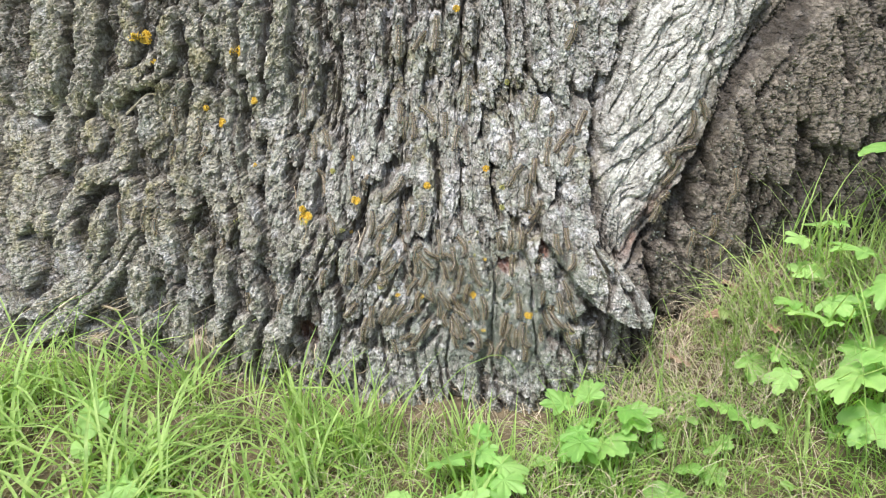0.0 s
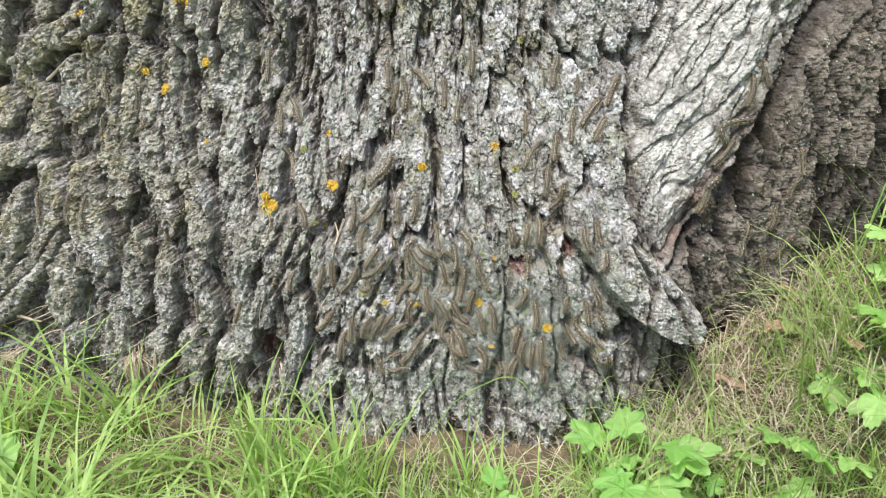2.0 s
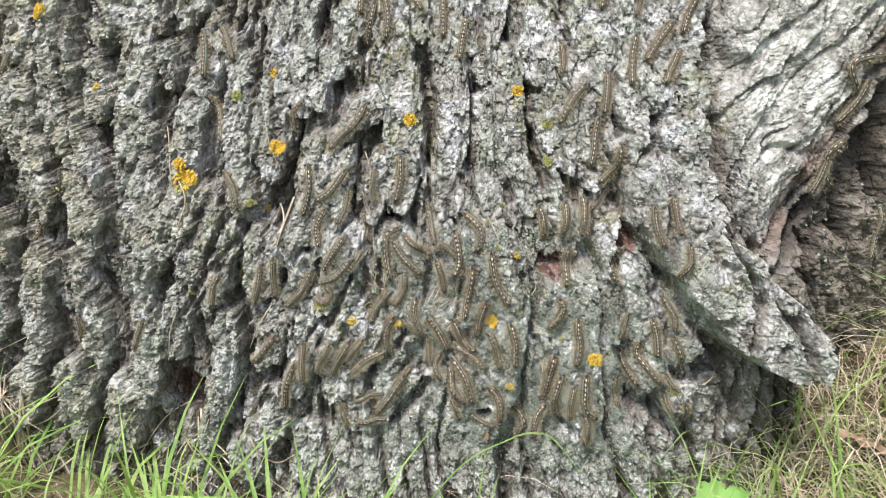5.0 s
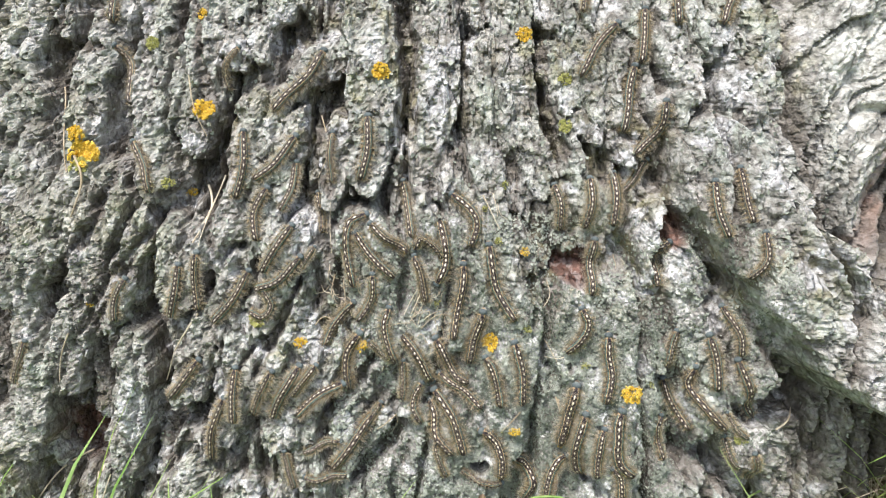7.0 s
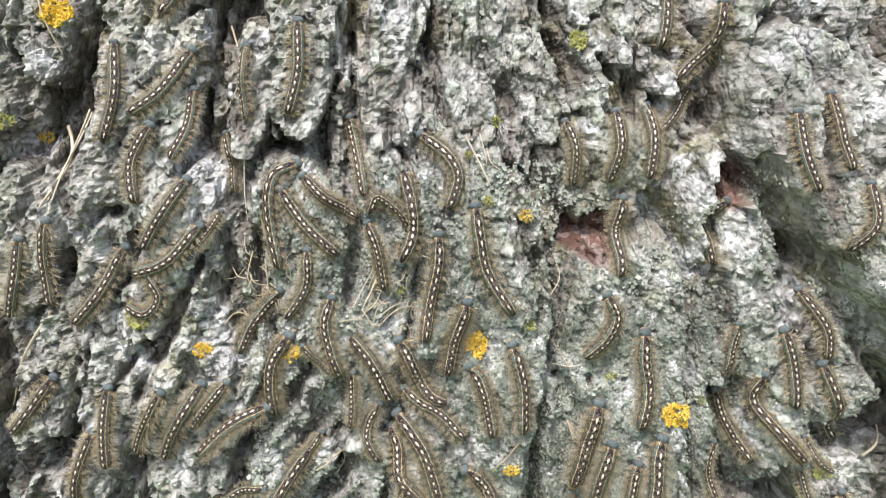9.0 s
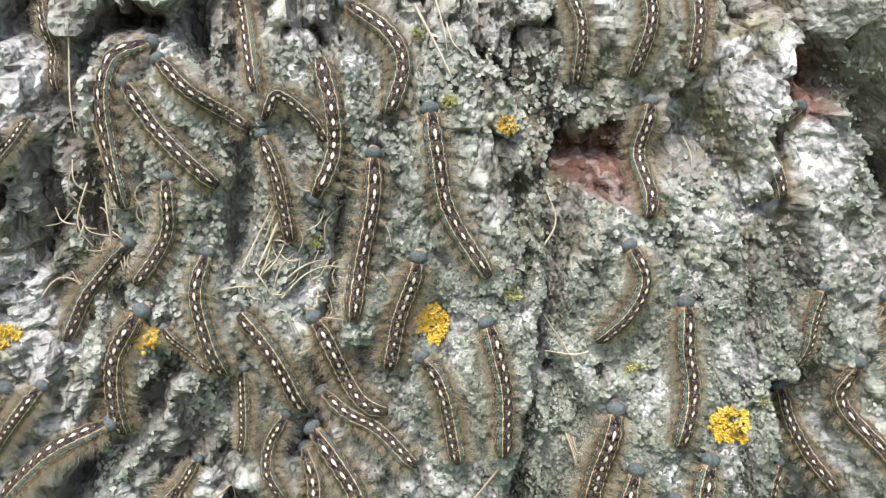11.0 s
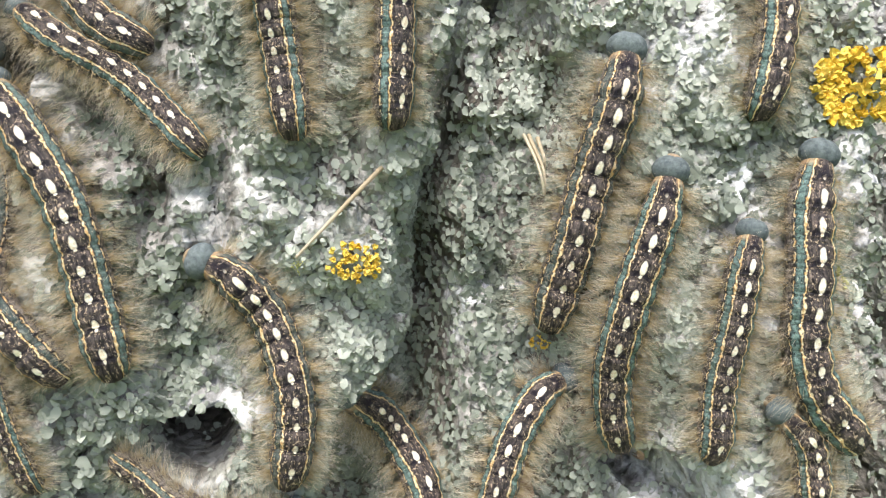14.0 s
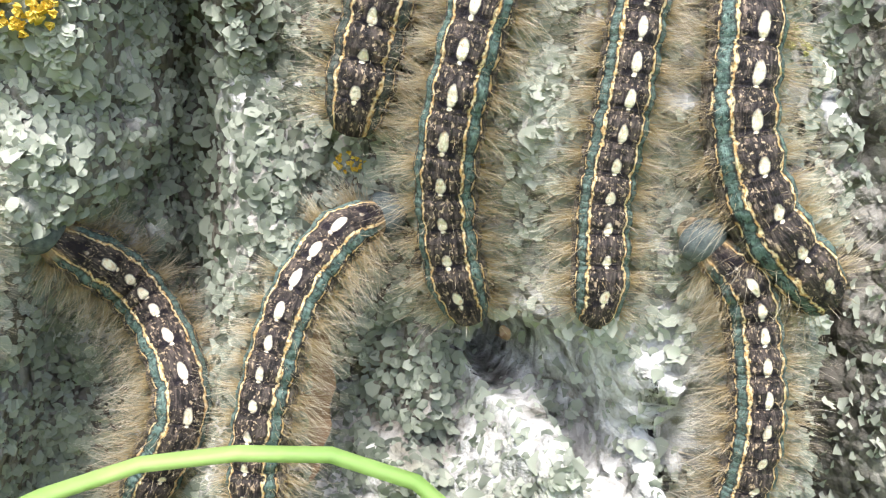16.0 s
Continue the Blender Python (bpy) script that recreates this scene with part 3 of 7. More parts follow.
def curve_through(points, count):
    """Evenly many places on a smooth line through the points."""
    p = np.asarray(points, float)
    if len(p) == 2:
        p = np.stack([p[0], p.mean(0), p[1]])
    q = np.concatenate([[2 * p[0] - p[1]], p, [2 * p[-1] - p[-2]]])
    out = []
    for k in range(len(p) - 1):
        t = np.linspace(0, 1, 12, endpoint=False)[:, None]
        a, b, c, d = q[k : k + 4]
        out.append(0.5 * (2 * b + (c - a) * t + (2 * a - 5 * b + 4 * c - d) * t**2 + (3 * b - a - 3 * c + d) * t**3))
    line = np.concatenate(out + [p[-1:]])
    run = np.r_[0, np.cumsum(np.linalg.norm(np.diff(line, axis=0), axis=1))]
    at = np.linspace(0, run[-1], count)
    return np.stack([np.interp(at, run, line[:, k]) for k in range(line.shape[1])], 1)


def frames_along(c, up):
    """Unit tangents, sides and outward ways along a line of places."""
    t = np.gradient(c, axis=0)
    t /= np.linalg.norm(t, axis=1)[:, None] + 1e-12
    side = np.cross(t, up)
    side /= np.linalg.norm(side, axis=1)[:, None] + 1e-12
    out = np.cross(side, t)
    return t, side, out


def tube(c, radii, up, around=5):
    t, side, out = frames_along(c, up)
    a = np.linspace(0, 2 * np.pi, around, endpoint=False)
    v = c[:, None] + np.asarray(radii)[:, None, None] * (np.cos(a)[None, :, None] * side[:, None] + np.sin(a)[None, :, None] * out[:, None])
    n = len(c)
    i, j = np.meshgrid(np.arange(n - 1), np.arange(around), indexing="ij")
    f = np.stack([i * around + j, i * around + (j + 1) % around, (i + 1) * around + (j + 1) % around, (i + 1) * around + j], -1).reshape(-1, 4)
    return v.reshape(-1, 3), f


# ---------------------------------------------------------------- ground
def ground_height(x, y):
    x, y = np.asarray(x, float), np.asarray(y, float)
    near = np.exp(-((x / 3.0) ** 2) - (y / 3.0) ** 2)
    rise = 0.28 * step(y + 0.5 * (x - 0.1), -0.05, 0.42) * step(x, 0.06, 0.5)
    rise += 0.02 * step(-x, 0.2, 0.8) + 0.03 * np.exp(-((x + 0.05) ** 2 + (y - 0.05) ** 2) / 0.08)
    bumps = 0.035 * layered(x * 6, y * 6, 71, 3) + 0.012 * layered(x * 40, y * 40, 75, 3)
    return 0.015 + near * (rise + bumps)


def build_ground():
    xs = spaced((-300, -20, 40), (-20, -2, 1.5), (-2, -1, 0.05), (-1, 1, 0.013), (1, 2, 0.05), (2, 20, 1.5), (20, 300, 40))
    ys = spaced((-300, -20, 40), (-20, -2, 1.5), (-2, -0.8, 0.05), (-0.8, 0.9, 0.013), (0.9, 2, 0.05), (2, 20, 1.5), (20, 300, 40))
    x, y = np.meshgrid(xs, ys)
    v = np.stack([x, y, ground_height(x, y)], -1).reshape(-1, 3)
    ob = new("ground", mesh_of("ground", v, sheet_faces(len(ys), len(xs)), SOIL))
    return tagged(ob, "brown soil with litter at the foot of the tree", "ground", kind="structure")


build_ground()


# ---------------------------------------------------------------- the tree
def add_field(me, name, values):
    at = me.attributes.new(name, "FLOAT", "POINT")
    at.data.foreach_set("value", np.asarray(values, np.float32).ravel())


def build_trunk():
    tree = tagged(new("tree_trunk"), "massive old trunk with deeply furrowed grey bark", "tree trunk")
    half = math.pi * R0
    left, right = CX - half, CX + half
    ss = spaced((left, -1.35, 0.03), (-1.35, -1.05, 0.005), (-1.05, -0.75, 0.0032), (-0.75, -0.28, 0.0021), (-0.28, 0.0, 0.0016), (0.0, 0.165, 0.0008), (0.165, 0.34, 0.0016),
                (0.34, 0.75, 0.002), (0.75, 1.1, 0.005), (1.1, right, 0.03))
    zs = spaced((-0.12, 0.03, 0.006), (0.03, 0.13, 0.0016), (0.13, 0.275, 0.0008), (0.275, 0.45, 0.0016), (0.45, 0.72, 0.0024), (0.72, 0.85, 0.005), (0.85, 1.2, 0.03), (1.2, 3.6, 0.12))
    s, z = np.meshgrid(ss, zs)
    h, plate, pale = relief(s.ravel(), z.ravel())
    r = R0 + h
    a = (s.ravel() - CX) / R0
    v = np.stack([CX + r * np.sin(a), CY - r * np.cos(a), z.ravel()], 1)
    # the crown end closes over
    top = np.clip((z.ravel() - 3.3) / 0.3, 0, 1)
    v[:, 0], v[:, 1] = CX + (v[:, 0] - CX) * np.sqrt(1 - 0.9999 * top**2), CY + (v[:, 1] - CY) * np.sqrt(1 - 0.9999 * top**2)
    faces = sheet_faces(len(zs), len(ss))
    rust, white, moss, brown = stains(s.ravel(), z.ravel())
    slab = slab_mask(s.ravel(), z.ravel())[0]
    f_slab = slab[faces].mean(1) > 0.5
    f_pale = (pale[faces].mean(1) > 0.5) & ~f_slab
    for name, pick, label in (("bark", ~f_slab & ~f_pale, "grey bark plates between deep furrows"), ("buttress", f_pale, "smooth pale bark of a slanting buttress"),
                              ("bark_slab", f_slab, "thick bark slab ending in a free tip")):
        used, at = np.unique(faces[pick], return_inverse=True)
        me = mesh_of(name, v[used], at.reshape(-1, 4), BARK)
        mid_s, mid_z = s.ravel()[faces[pick]].mean(1), z.ravel()[faces[pick]].mean(1)
        me.polygons.foreach_set("use_smooth", (mid_s > -0.03) & (mid_s < 0.15) & (mid_z < 0.28) & (mid_z > 0.11))
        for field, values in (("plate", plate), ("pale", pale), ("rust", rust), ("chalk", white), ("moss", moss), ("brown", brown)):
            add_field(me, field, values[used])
        part(name, me, tree, label)
    return tree


# ridges: half width and course over the bark
ridge(0.0231, (-0.5071, 0.5496), (-0.5264, 0.5124), (-0.5395, 0.4682), (-0.5434, 0.4365))
ridge(0.0165, (-0.4726, 0.5490), (-0.4889, 0.5122), (-0.4889, 0.4688), (-0.4920, 0.4251), (-0.4949, 0.3810))
ridge(0.0161, (-0.4352, 0.5421), (-0.4515, 0.4992), (-0.4579, 0.4626), (-0.4620, 0.4194))
ridge(0.0222, (-0.4604, 0.4101), (-0.4713, 0.3817), (-0.4738, 0.3406))
ridge(0.0192, (-0.4208, 0.5297), (-0.4239, 0.4749), (-0.4219, 0.4263), (-0.4160, 0.3775), (-0.4029, 0.3474), (-0.3863, 0.3083))
ridge(0.0188, (-0.3774, 0.5466), (-0.3856, 0.4985), (-0.3861, 0.4507), (-0.3792, 0.4029), (-0.3627, 0.3672), (-0.3447, 0.3378), (-0.3378, 0.2828))
ridge(0.0145, (-0.3425, 0.5455), (-0.3376, 0.5035), (-0.3329, 0.4562))
ridge(0.0143, (-0.3447, 0.4446), (-0.3353, 0.3917))
ridge(0.0207, (-0.3032, 0.5265), (-0.3068, 0.4850), (-0.3022, 0.4383), (-0.3010, 0.3920), (-0.2956, 0.3509), (-0.2834, 0.3103), (-0.2821, 0.2759))
ridge(0.0093, (-0.2740, 0.4552), (-0.2631, 0.4178))
ridge(0.0095, (-0.2832, 0.5436), (-0.2869, 0.5080), (-0.2795, 0.4756))
ridge(0.0162, (-0.2514, 0.5425), (-0.2554, 0.5130), (-0.2586, 0.4779))
ridge(0.0170, (-0.2322, 0.4776), (-0.2283, 0.4434), (-0.2390, 0.4151), (-0.2432, 0.3808), (-0.2428, 0.3464), (-0.2471, 0.3173), (-0.2673, 0.2865), (-0.2866, 0.2536))
ridge(0.0132, (-0.2086, 0.4547), (-0.1917, 0.4213), (-0.1955, 0.3823), (-0.1874, 0.3433), (-0.1865, 0.3154))
ridge(0.0166, (-0.2121, 0.3308), (-0.2256, 0.3017), (-0.2383, 0.2753), (-0.2328, 0.2446))
ridge(0.0127, (-0.1939, 0.3037), (-0.2095, 0.2595), (-0.2205, 0.2297))
ridge(0.0171, (-0.1752, 0.5406), (-0.1641, 0.4940), (-0.1573, 0.4491), (-0.1580, 0.4162), (-0.1628, 0.3831), (-0.1589, 0.3527))
ridge(0.0139, (-0.1299, 0.5397), (-0.1335, 0.4993), (-0.1313, 0.4601), (-0.1328, 0.4273), (-0.1345, 0.4004))
ridge(0.0140, (-0.1155, 0.3788), (-0.1233, 0.3511), (-0.1244, 0.3237), (-0.1363, 0.3013), (-0.1565, 0.2697), (-0.1716, 0.2440))
ridge(0.0112, (-0.1721, 0.2994), (-0.1775, 0.2498))
ridge(0.0211, (-0.5319, 0.3602), (-0.5224, 0.3219), (-0.5158, 0.2825), (-0.5120, 0.2415), (-0.5206, 0.2055))
ridge(0.0190, (-0.4496, 0.2873), (-0.4567, 0.2326), (-0.4603, 0.1825))
ridge(0.0193, (-0.4047, 0.2649), (-0.4071, 0.2104), (-0.4113, 0.1596))
ridge(0.0192, (-0.3609, 0.2619), (-0.3460, 0.2164), (-0.3390, 0.1753))
ridge(0.0188, (-0.2958, 0.2660), (-0.2891, 0.2209), (-0.2868, 0.1800), (-0.2958, 0.1298))
ridge(0.0162, (-0.2415, 0.2501), (-0.2526, 0.2165), (-0.2669, 0.1746))
ridge(0.0163, (-0.2043, 0.2217), (-0.2081, 0.1750), (-0.2225, 0.1313), (-0.2308, 0.0882))
ridge(0.0131, (-0.1254, 0.2778), (-0.1493, 0.2271), (-0.1711, 0.1829))
ridge(0.0131, (-0.1181, 0.2475), (-0.1325, 0.1970), (-0.1445, 0.1529))
ridge(0.0221, (-0.1475, 0.1559), (-0.1731, 0.1115), (-0.1984, 0.0771))
ridge(0.0221, (-0.4980, 0.1933), (-0.4990, 0.1412), (-0.5011, 0.0809))
ridge(0.0204, (-0.3651, 0.1580), (-0.3716, 0.0920))
ridge(0.0183, (-0.3163, 0.1493), (-0.3196, 0.0847))
ridge(0.0197, (-0.4290, 0.1498), (-0.4414, 0.0888))
ridge(0.0090, (-0.1057, 0.5392), (-0.1130, 0.4991))
ridge(0.0156, (-0.0812, 0.5215), (-0.0861, 0.4876), (-0.0952, 0.4546), (-0.1104, 0.4274))
ridge(0.0148, (-0.1266, 0.4328), (-0.1160, 0.4087))
ridge(0.0120, (-0.0592, 0.4107), (-0.0821, 0.3902), (-0.1064, 0.3733), (-0.1185, 0.3484))
ridge(0.0188, (-0.0560, 0.5268), (-0.0539, 0.4873), (-0.0453, 0.4490), (-0.0414, 0.4117), (-0.0425, 0.3741), (-0.0455, 0.3311))
ridge(0.0093, (-0.0207, 0.5260), (-0.0253, 0.4923), (-0.0223, 0.4595))
ridge(0.0144, (0.0020, 0.5367), (-0.0028, 0.5030), (-0.0020, 0.4646), (0.0016, 0.4271), (-0.0009, 0.3847), (-0.0081, 0.3527), (-0.0068, 0.3206))
ridge(0.0124, (0.0281, 0.5304), (0.0243, 0.4913), (0.0182, 0.4535))
ridge(0.0116, (0.0460, 0.5187), (0.0398, 0.4746), (0.0297, 0.4426), (0.0278, 0.4267))
ridge(0.0169, (0.0363, 0.4134), (0.0269, 0.3791), (0.0249, 0.3471), (0.0203, 0.3152))
ridge(0.0150, (0.0609, 0.5353), (0.0687, 0.5044))
ridge(0.0147, (0.0498, 0.4449), (0.0481, 0.4001), (0.0433, 0.3735), (0.0476, 0.3414), (0.0446, 0.3151))
ridge(0.0157, (0.0801, 0.4879), (0.0785, 0.4530), (0.0707, 0.4240))
ridge(0.0107, (0.1008, 0.4958), (0.0922, 0.4531), (0.0821, 0.4163), (0.0810, 0.3796), (0.0866, 0.3561))
ridge(0.0107, (0.1175, 0.5065), (0.1101, 0.4584), (0.1031, 0.4269), (0.0948, 0.3853), (0.0910, 0.3640))
ridge(0.0087, (0.0702, 0.4058), (0.0718, 0.3635), (0.0743, 0.3322))
ridge(0.0130, (0.1342, 0.5282), (0.1257, 0.4795), (0.1193, 0.4374), (0.1112, 0.4014), (0.1081, 0.3698), (0.1026, 0.3383))
ridge(0.0155, (0.1512, 0.5060), (0.1460, 0.4582), (0.1432, 0.4271), (0.1379, 0.3910))
ridge(0.0151, (0.1801, 0.5271), (0.1733, 0.4788), (0.1664, 0.4423), (0.1633, 0.4041))
ridge(0.0138, (0.2046, 0.5047), (0.1948, 0.4575), (0.1889, 0.4165), (0.1867, 0.3703))
ridge(0.0192, (0.1736, 0.3938), (0.1784, 0.3599), (0.1879, 0.3213))
ridge(0.0155, (-0.0944, 0.3627), (-0.1065, 0.3188), (-0.1191, 0.2843))
ridge(0.0106, (-0.0637, 0.3632), (-0.0658, 0.3146))
ridge(0.0175, (0.1197, 0.3129), (0.1221, 0.2696), (0.1258, 0.2300), (0.1353, 0.1824))
ridge(0.0177, (0.1587, 0.2640), (0.1605, 0.2237), (0.1546, 0.1757))
ridge(0.0229, (-0.1218, 0.1185), (-0.1302, 0.0710))
ridge(0.0255, (-0.0678, 0.1235), (-0.0757, 0.0704))
ridge(0.0284, (0.0003, 0.1139), (0.0046, 0.0687))
ridge(0.0251, (0.0551, 0.1172), (0.0571, 0.0708))
ridge(0.0224, (0.0958, 0.1230), (0.0985, 0.0766))
ridge(0.0185, (0.1332, 0.1508), (0.1368, 0.0980))
ridge(0.0182, (0.2173, 0.2779), (0.2473, 0.2533), (0.2522, 0.2180))
ridge(0.0198, (0.2914, 0.2893), (0.3046, 0.2402), (0.3082, 0.1853))
ridge(0.0161, (0.3240, 0.3168), (0.3361, 0.2576), (0.3439, 0.1818))
ridge(0.0161, (0.3521, 0.3686), (0.3592, 0.3138), (0.3631, 0.2486), (0.3650, 0.1941))
ridge(0.0162, (0.3755, 0.4192), (0.3807, 0.3620), (0.3868, 0.2885), (0.3919, 0.2083))
ridge(0.0134, (0.2574, 0.3098), (0.2464, 0.2794))
ridge(0.0448, (-0.7546, 0.6934), (-0.7607, 0.6367), (-0.7756, 0.5687), (-0.8226, 0.5106))
ridge(0.0270, (-0.6620, 0.6901), (-0.6732, 0.6165), (-0.6969, 0.5496), (-0.7241, 0.5030))
ridge(0.0224, (-0.5756, 0.6869), (-0.5774, 0.6330), (-0.5931, 0.5873))
ridge(0.0207, (-0.4866, 0.6577), (-0.5001, 0.5959), (-0.5464, 0.5644), (-0.6098, 0.5496), (-0.6554, 0.5094), (-0.6211, 0.4757), (-0.6135, 0.4377), (-0.6304, 0.3985), (-0.6927, 0.3910), (-0.7319, 0.3487))
ridge(0.0248, (-0.7680, 0.5016), (-0.7725, 0.4364), (-0.7596, 0.4020))
ridge(0.0345, (-0.8395, 0.4637), (-0.8279, 0.4026), (-0.8428, 0.3499), (-0.8453, 0.2868))
ridge(0.0290, (-0.7956, 0.3638), (-0.7885, 0.2817))
ridge(0.0201, (-0.7265, 0.3491), (-0.7410, 0.2759), (-0.7276, 0.2030))
ridge(0.0217, (-0.6491, 0.3441), (-0.6655, 0.2719), (-0.7051, 0.2054), (-0.7881, 0.1394), (-0.8730, 0.1018))
ridge(0.0222, (-0.6075, 0.3752), (-0.5958, 0.3078), (-0.6103, 0.2557), (-0.6711, 0.1869), (-0.7389, 0.1236), (-0.8194, 0.0621))
ridge(0.0266, (-0.5403, 0.3792), (-0.5379, 0.3127), (-0.5213, 0.2387))
ridge(0.0259, (-0.5659, 0.2549), (-0.5870, 0.1731), (-0.5784, 0.1085))
ridge(0.0254, (-0.5573, 0.5157), (-0.5528, 0.4541))
ridge(0.0307, (-0.8630, 0.2522), (-0.8365, 0.1782))
ridge(0.0328, (-0.8969, 0.5135), (-0.8858, 0.4301))
ridge(0.0204, (-0.6970, 0.4791), (-0.6847, 0.4385))
ridge(0.0289, (-0.4287, 0.6724), (-0.4289, 0.6116), (-0.4433, 0.5588))
ridge(0.0167, (-0.3861, 0.6701), (-0.3852, 0.6095), (-0.3847, 0.5476))
ridge(0.0185, (-0.3409, 0.6672), (-0.3436, 0.6071), (-0.3433, 0.5547))
ridge(0.0165, (-0.2911, 0.6894), (-0.2972, 0.6214), (-0.2983, 0.5608), (-0.3064, 0.5077))
ridge(0.0125, (-0.2595, 0.6618), (-0.2410, 0.6005), (-0.2331, 0.5483))
ridge(0.0135, (-0.2095, 0.6761), (-0.1978, 0.6072))
ridge(0.0123, (-0.1788, 0.6235), (-0.1688, 0.5719), (-0.1564, 0.5375))
ridge(0.0215, (-0.1306, 0.6470), (-0.1267, 0.5793), (-0.1192, 0.5285))
ridge(0.0121, (-0.0810, 0.6453), (-0.0806, 0.5699))
ridge(0.0174, (-0.0353, 0.6269), (-0.0508, 0.5691), (-0.0556, 0.5193))
ridge(0.0110, (-0.0128, 0.6425), (-0.0210, 0.5806))
ridge(0.0155, (0.0193, 0.6575), (-0.0011, 0.5923), (-0.0086, 0.5430))
ridge(0.0128, (0.0474, 0.6480), (0.0356, 0.5744))
ridge(0.0199, (0.0829, 0.6548), (0.0789, 0.5815), (0.0733, 0.5325))
ridge(0.0152, (0.1225, 0.6531), (0.1161, 0.5806), (0.1118, 0.5321))
ridge(0.0152, (0.1540, 0.6517), (0.1537, 0.5795), (0.1531, 0.5313))
ridge(0.0187, (0.1934, 0.6498), (0.1861, 0.5783), (0.1724, 0.5228))
ridge(0.0169, (0.2333, 0.6475), (0.2186, 0.5768), (0.2049, 0.5297))
ridge(0.0161, (0.2698, 0.6453), (0.2542, 0.5986), (0.2382, 0.5519))
ridge(0.0196, (0.3892, 0.5249), (0.3869, 0.4612), (0.3794, 0.3780))
ridge(0.0161, (0.4168, 0.5545), (0.4109, 0.4845), (0.4095, 0.3942))
ridge(0.0153, (0.4486, 0.6054), (0.4361, 0.5231), (0.4353, 0.4431), (0.4349, 0.3853))
ridge(0.0135, (0.4740, 0.6338), (0.4580, 0.5607), (0.4573, 0.4827))
ridge(0.0163, (0.4858, 0.6334), (0.4825, 0.5592), (0.4823, 0.4973), (0.4856, 0.4333))
ridge(0.0183, (0.5079, 0.6321), (0.5128, 0.5573), (0.5127, 0.5034), (0.5107, 0.4401))
ridge(0.0166, (0.5320, 0.5860), (0.5358, 0.4783))

ridge(0.0167, (-0.0944, 0.3573), (-0.1065, 0.3188), (-0.1189, 0.2873))
ridge(0.0118, (-0.0650, 0.3577), (-0.0658, 0.3174))
ridge(0.0170, (-0.0862, 0.2977), (-0.0965, 0.2614), (-0.1160, 0.2235), (-0.1314, 0.1841))
ridge(0.0180, (-0.0480, 0.3042), (-0.0394, 0.2635), (-0.0520, 0.2271), (-0.0701, 0.2018), (-0.1010, 0.1672))
ridge(0.0187, (-0.0103, 0.3047), (-0.0063, 0.2641), (-0.0131, 0.2251))
ridge(0.0188, (0.0288, 0.3048), (0.0326, 0.2650), (0.0364, 0.2182), (0.0381, 0.1753))
ridge(0.0193, (0.0111, 0.2108), (0.0177, 0.1480))
ridge(0.0259, (0.0727, 0.2675), (0.0761, 0.2282), (0.0801, 0.1872), (0.0829, 0.1355))
ridge(0.0195, (0.0709, 0.3215), (0.0763, 0.2957))
ridge(0.0207, (-0.0172, 0.1850), (-0.0103, 0.1332))
ridge(0.0198, (-0.0630, 0.1669), (-0.0876, 0.1388))
ridge(0.0160, (-0.0931, 0.2064), (-0.1134, 0.1596))

# furrows: width, depth and course over the bark
furrow(0.007, 0.020, (0.236, 0.53), (0.214, 0.478), (0.205, 0.40), (0.209, 0.33), (0.224, 0.280))
furrow(0.005, 0.014, (-0.0196, 0.4385), (-0.0194, 0.3926), (-0.0173, 0.3614), (-0.0212, 0.3297), (-0.0234, 0.3096))
furrow(0.006, 0.014, (-0.1602, 0.4331), (-0.1579, 0.4062), (-0.1494, 0.3797), (-0.1329, 0.3639), (-0.1336, 0.3359), (-0.1451, 0.315), (-0.1437, 0.2846), (-0.1534, 0.2449))
furrow(0.006, 0.014, (-0.2079, 0.3507), (-0.2154, 0.3245), (-0.2269, 0.302), (-0.2397, 0.2786))
furrow(0.004, 0.01, (-0.1848, 0.3125), (-0.1835, 0.2969), (-0.2086, 0.2607), (-0.2384, 0.2198))
furrow(0.009, 0.016, (-0.0581, 0.4024), (-0.071, 0.3825), (-0.0764, 0.3489), (-0.0684, 0.3211))
furrow(0.003, 0.01, (0.0642, 0.4241), (0.0664, 0.3828), (0.0699, 0.3553), (0.0729, 0.3402))
furrow(0.004, 0.008, (0.0139, 0.4314), (0.0177, 0.3922), (0.0115, 0.3463), (0.0167, 0.3248))
furrow(0.003, 0.01, (0.042, 0.3476), (0.0419, 0.3291), (0.041, 0.307))
furrow(0.006, 0.012, (0.0609, 0.279), (0.0574, 0.2504), (0.0550, 0.2255), (0.0575, 0.2181))
furrow(0.0145, 0.0135, (0.0600, 0.2181), (0.0590, 0.1957), (0.0590, 0.1800), (0.0625, 0.1680), (0.0650, 0.1585), (0.0685, 0.1480), (0.0720, 0.1378))
furrow(0.0045, 0.008, (0.0538, 0.2018), (0.0485, 0.1915), (0.0476, 0.1842), (0.0480, 0.1750), (0.0483, 0.1637), (0.0490, 0.1501))
furrow(0.0036, 0.017, (0.0776, 0.1526), (0.0794, 0.1499), (0.0813, 0.1441), (0.0822, 0.1378))
furrow(0.0050, -0.004, (0.0842, 0.1500), (0.0850, 0.1470))
furrow(0.004, 0.012, (0.0471, 0.2782), (0.0498, 0.2529), (0.0475, 0.2349))
furrow(0.007, 0.016, (0.1155, 0.4047), (0.1106, 0.3614), (0.1139, 0.3438), (0.1187, 0.3338), (0.1179, 0.3239))
furrow(0.007, 0.018, (0.1174, 0.295), (0.1188, 0.2827), (0.1156, 0.2706))
furrow(0.006, 0.014, (0.1130, 0.2729), (0.1196, 0.2397), (0.1210, 0.2176))
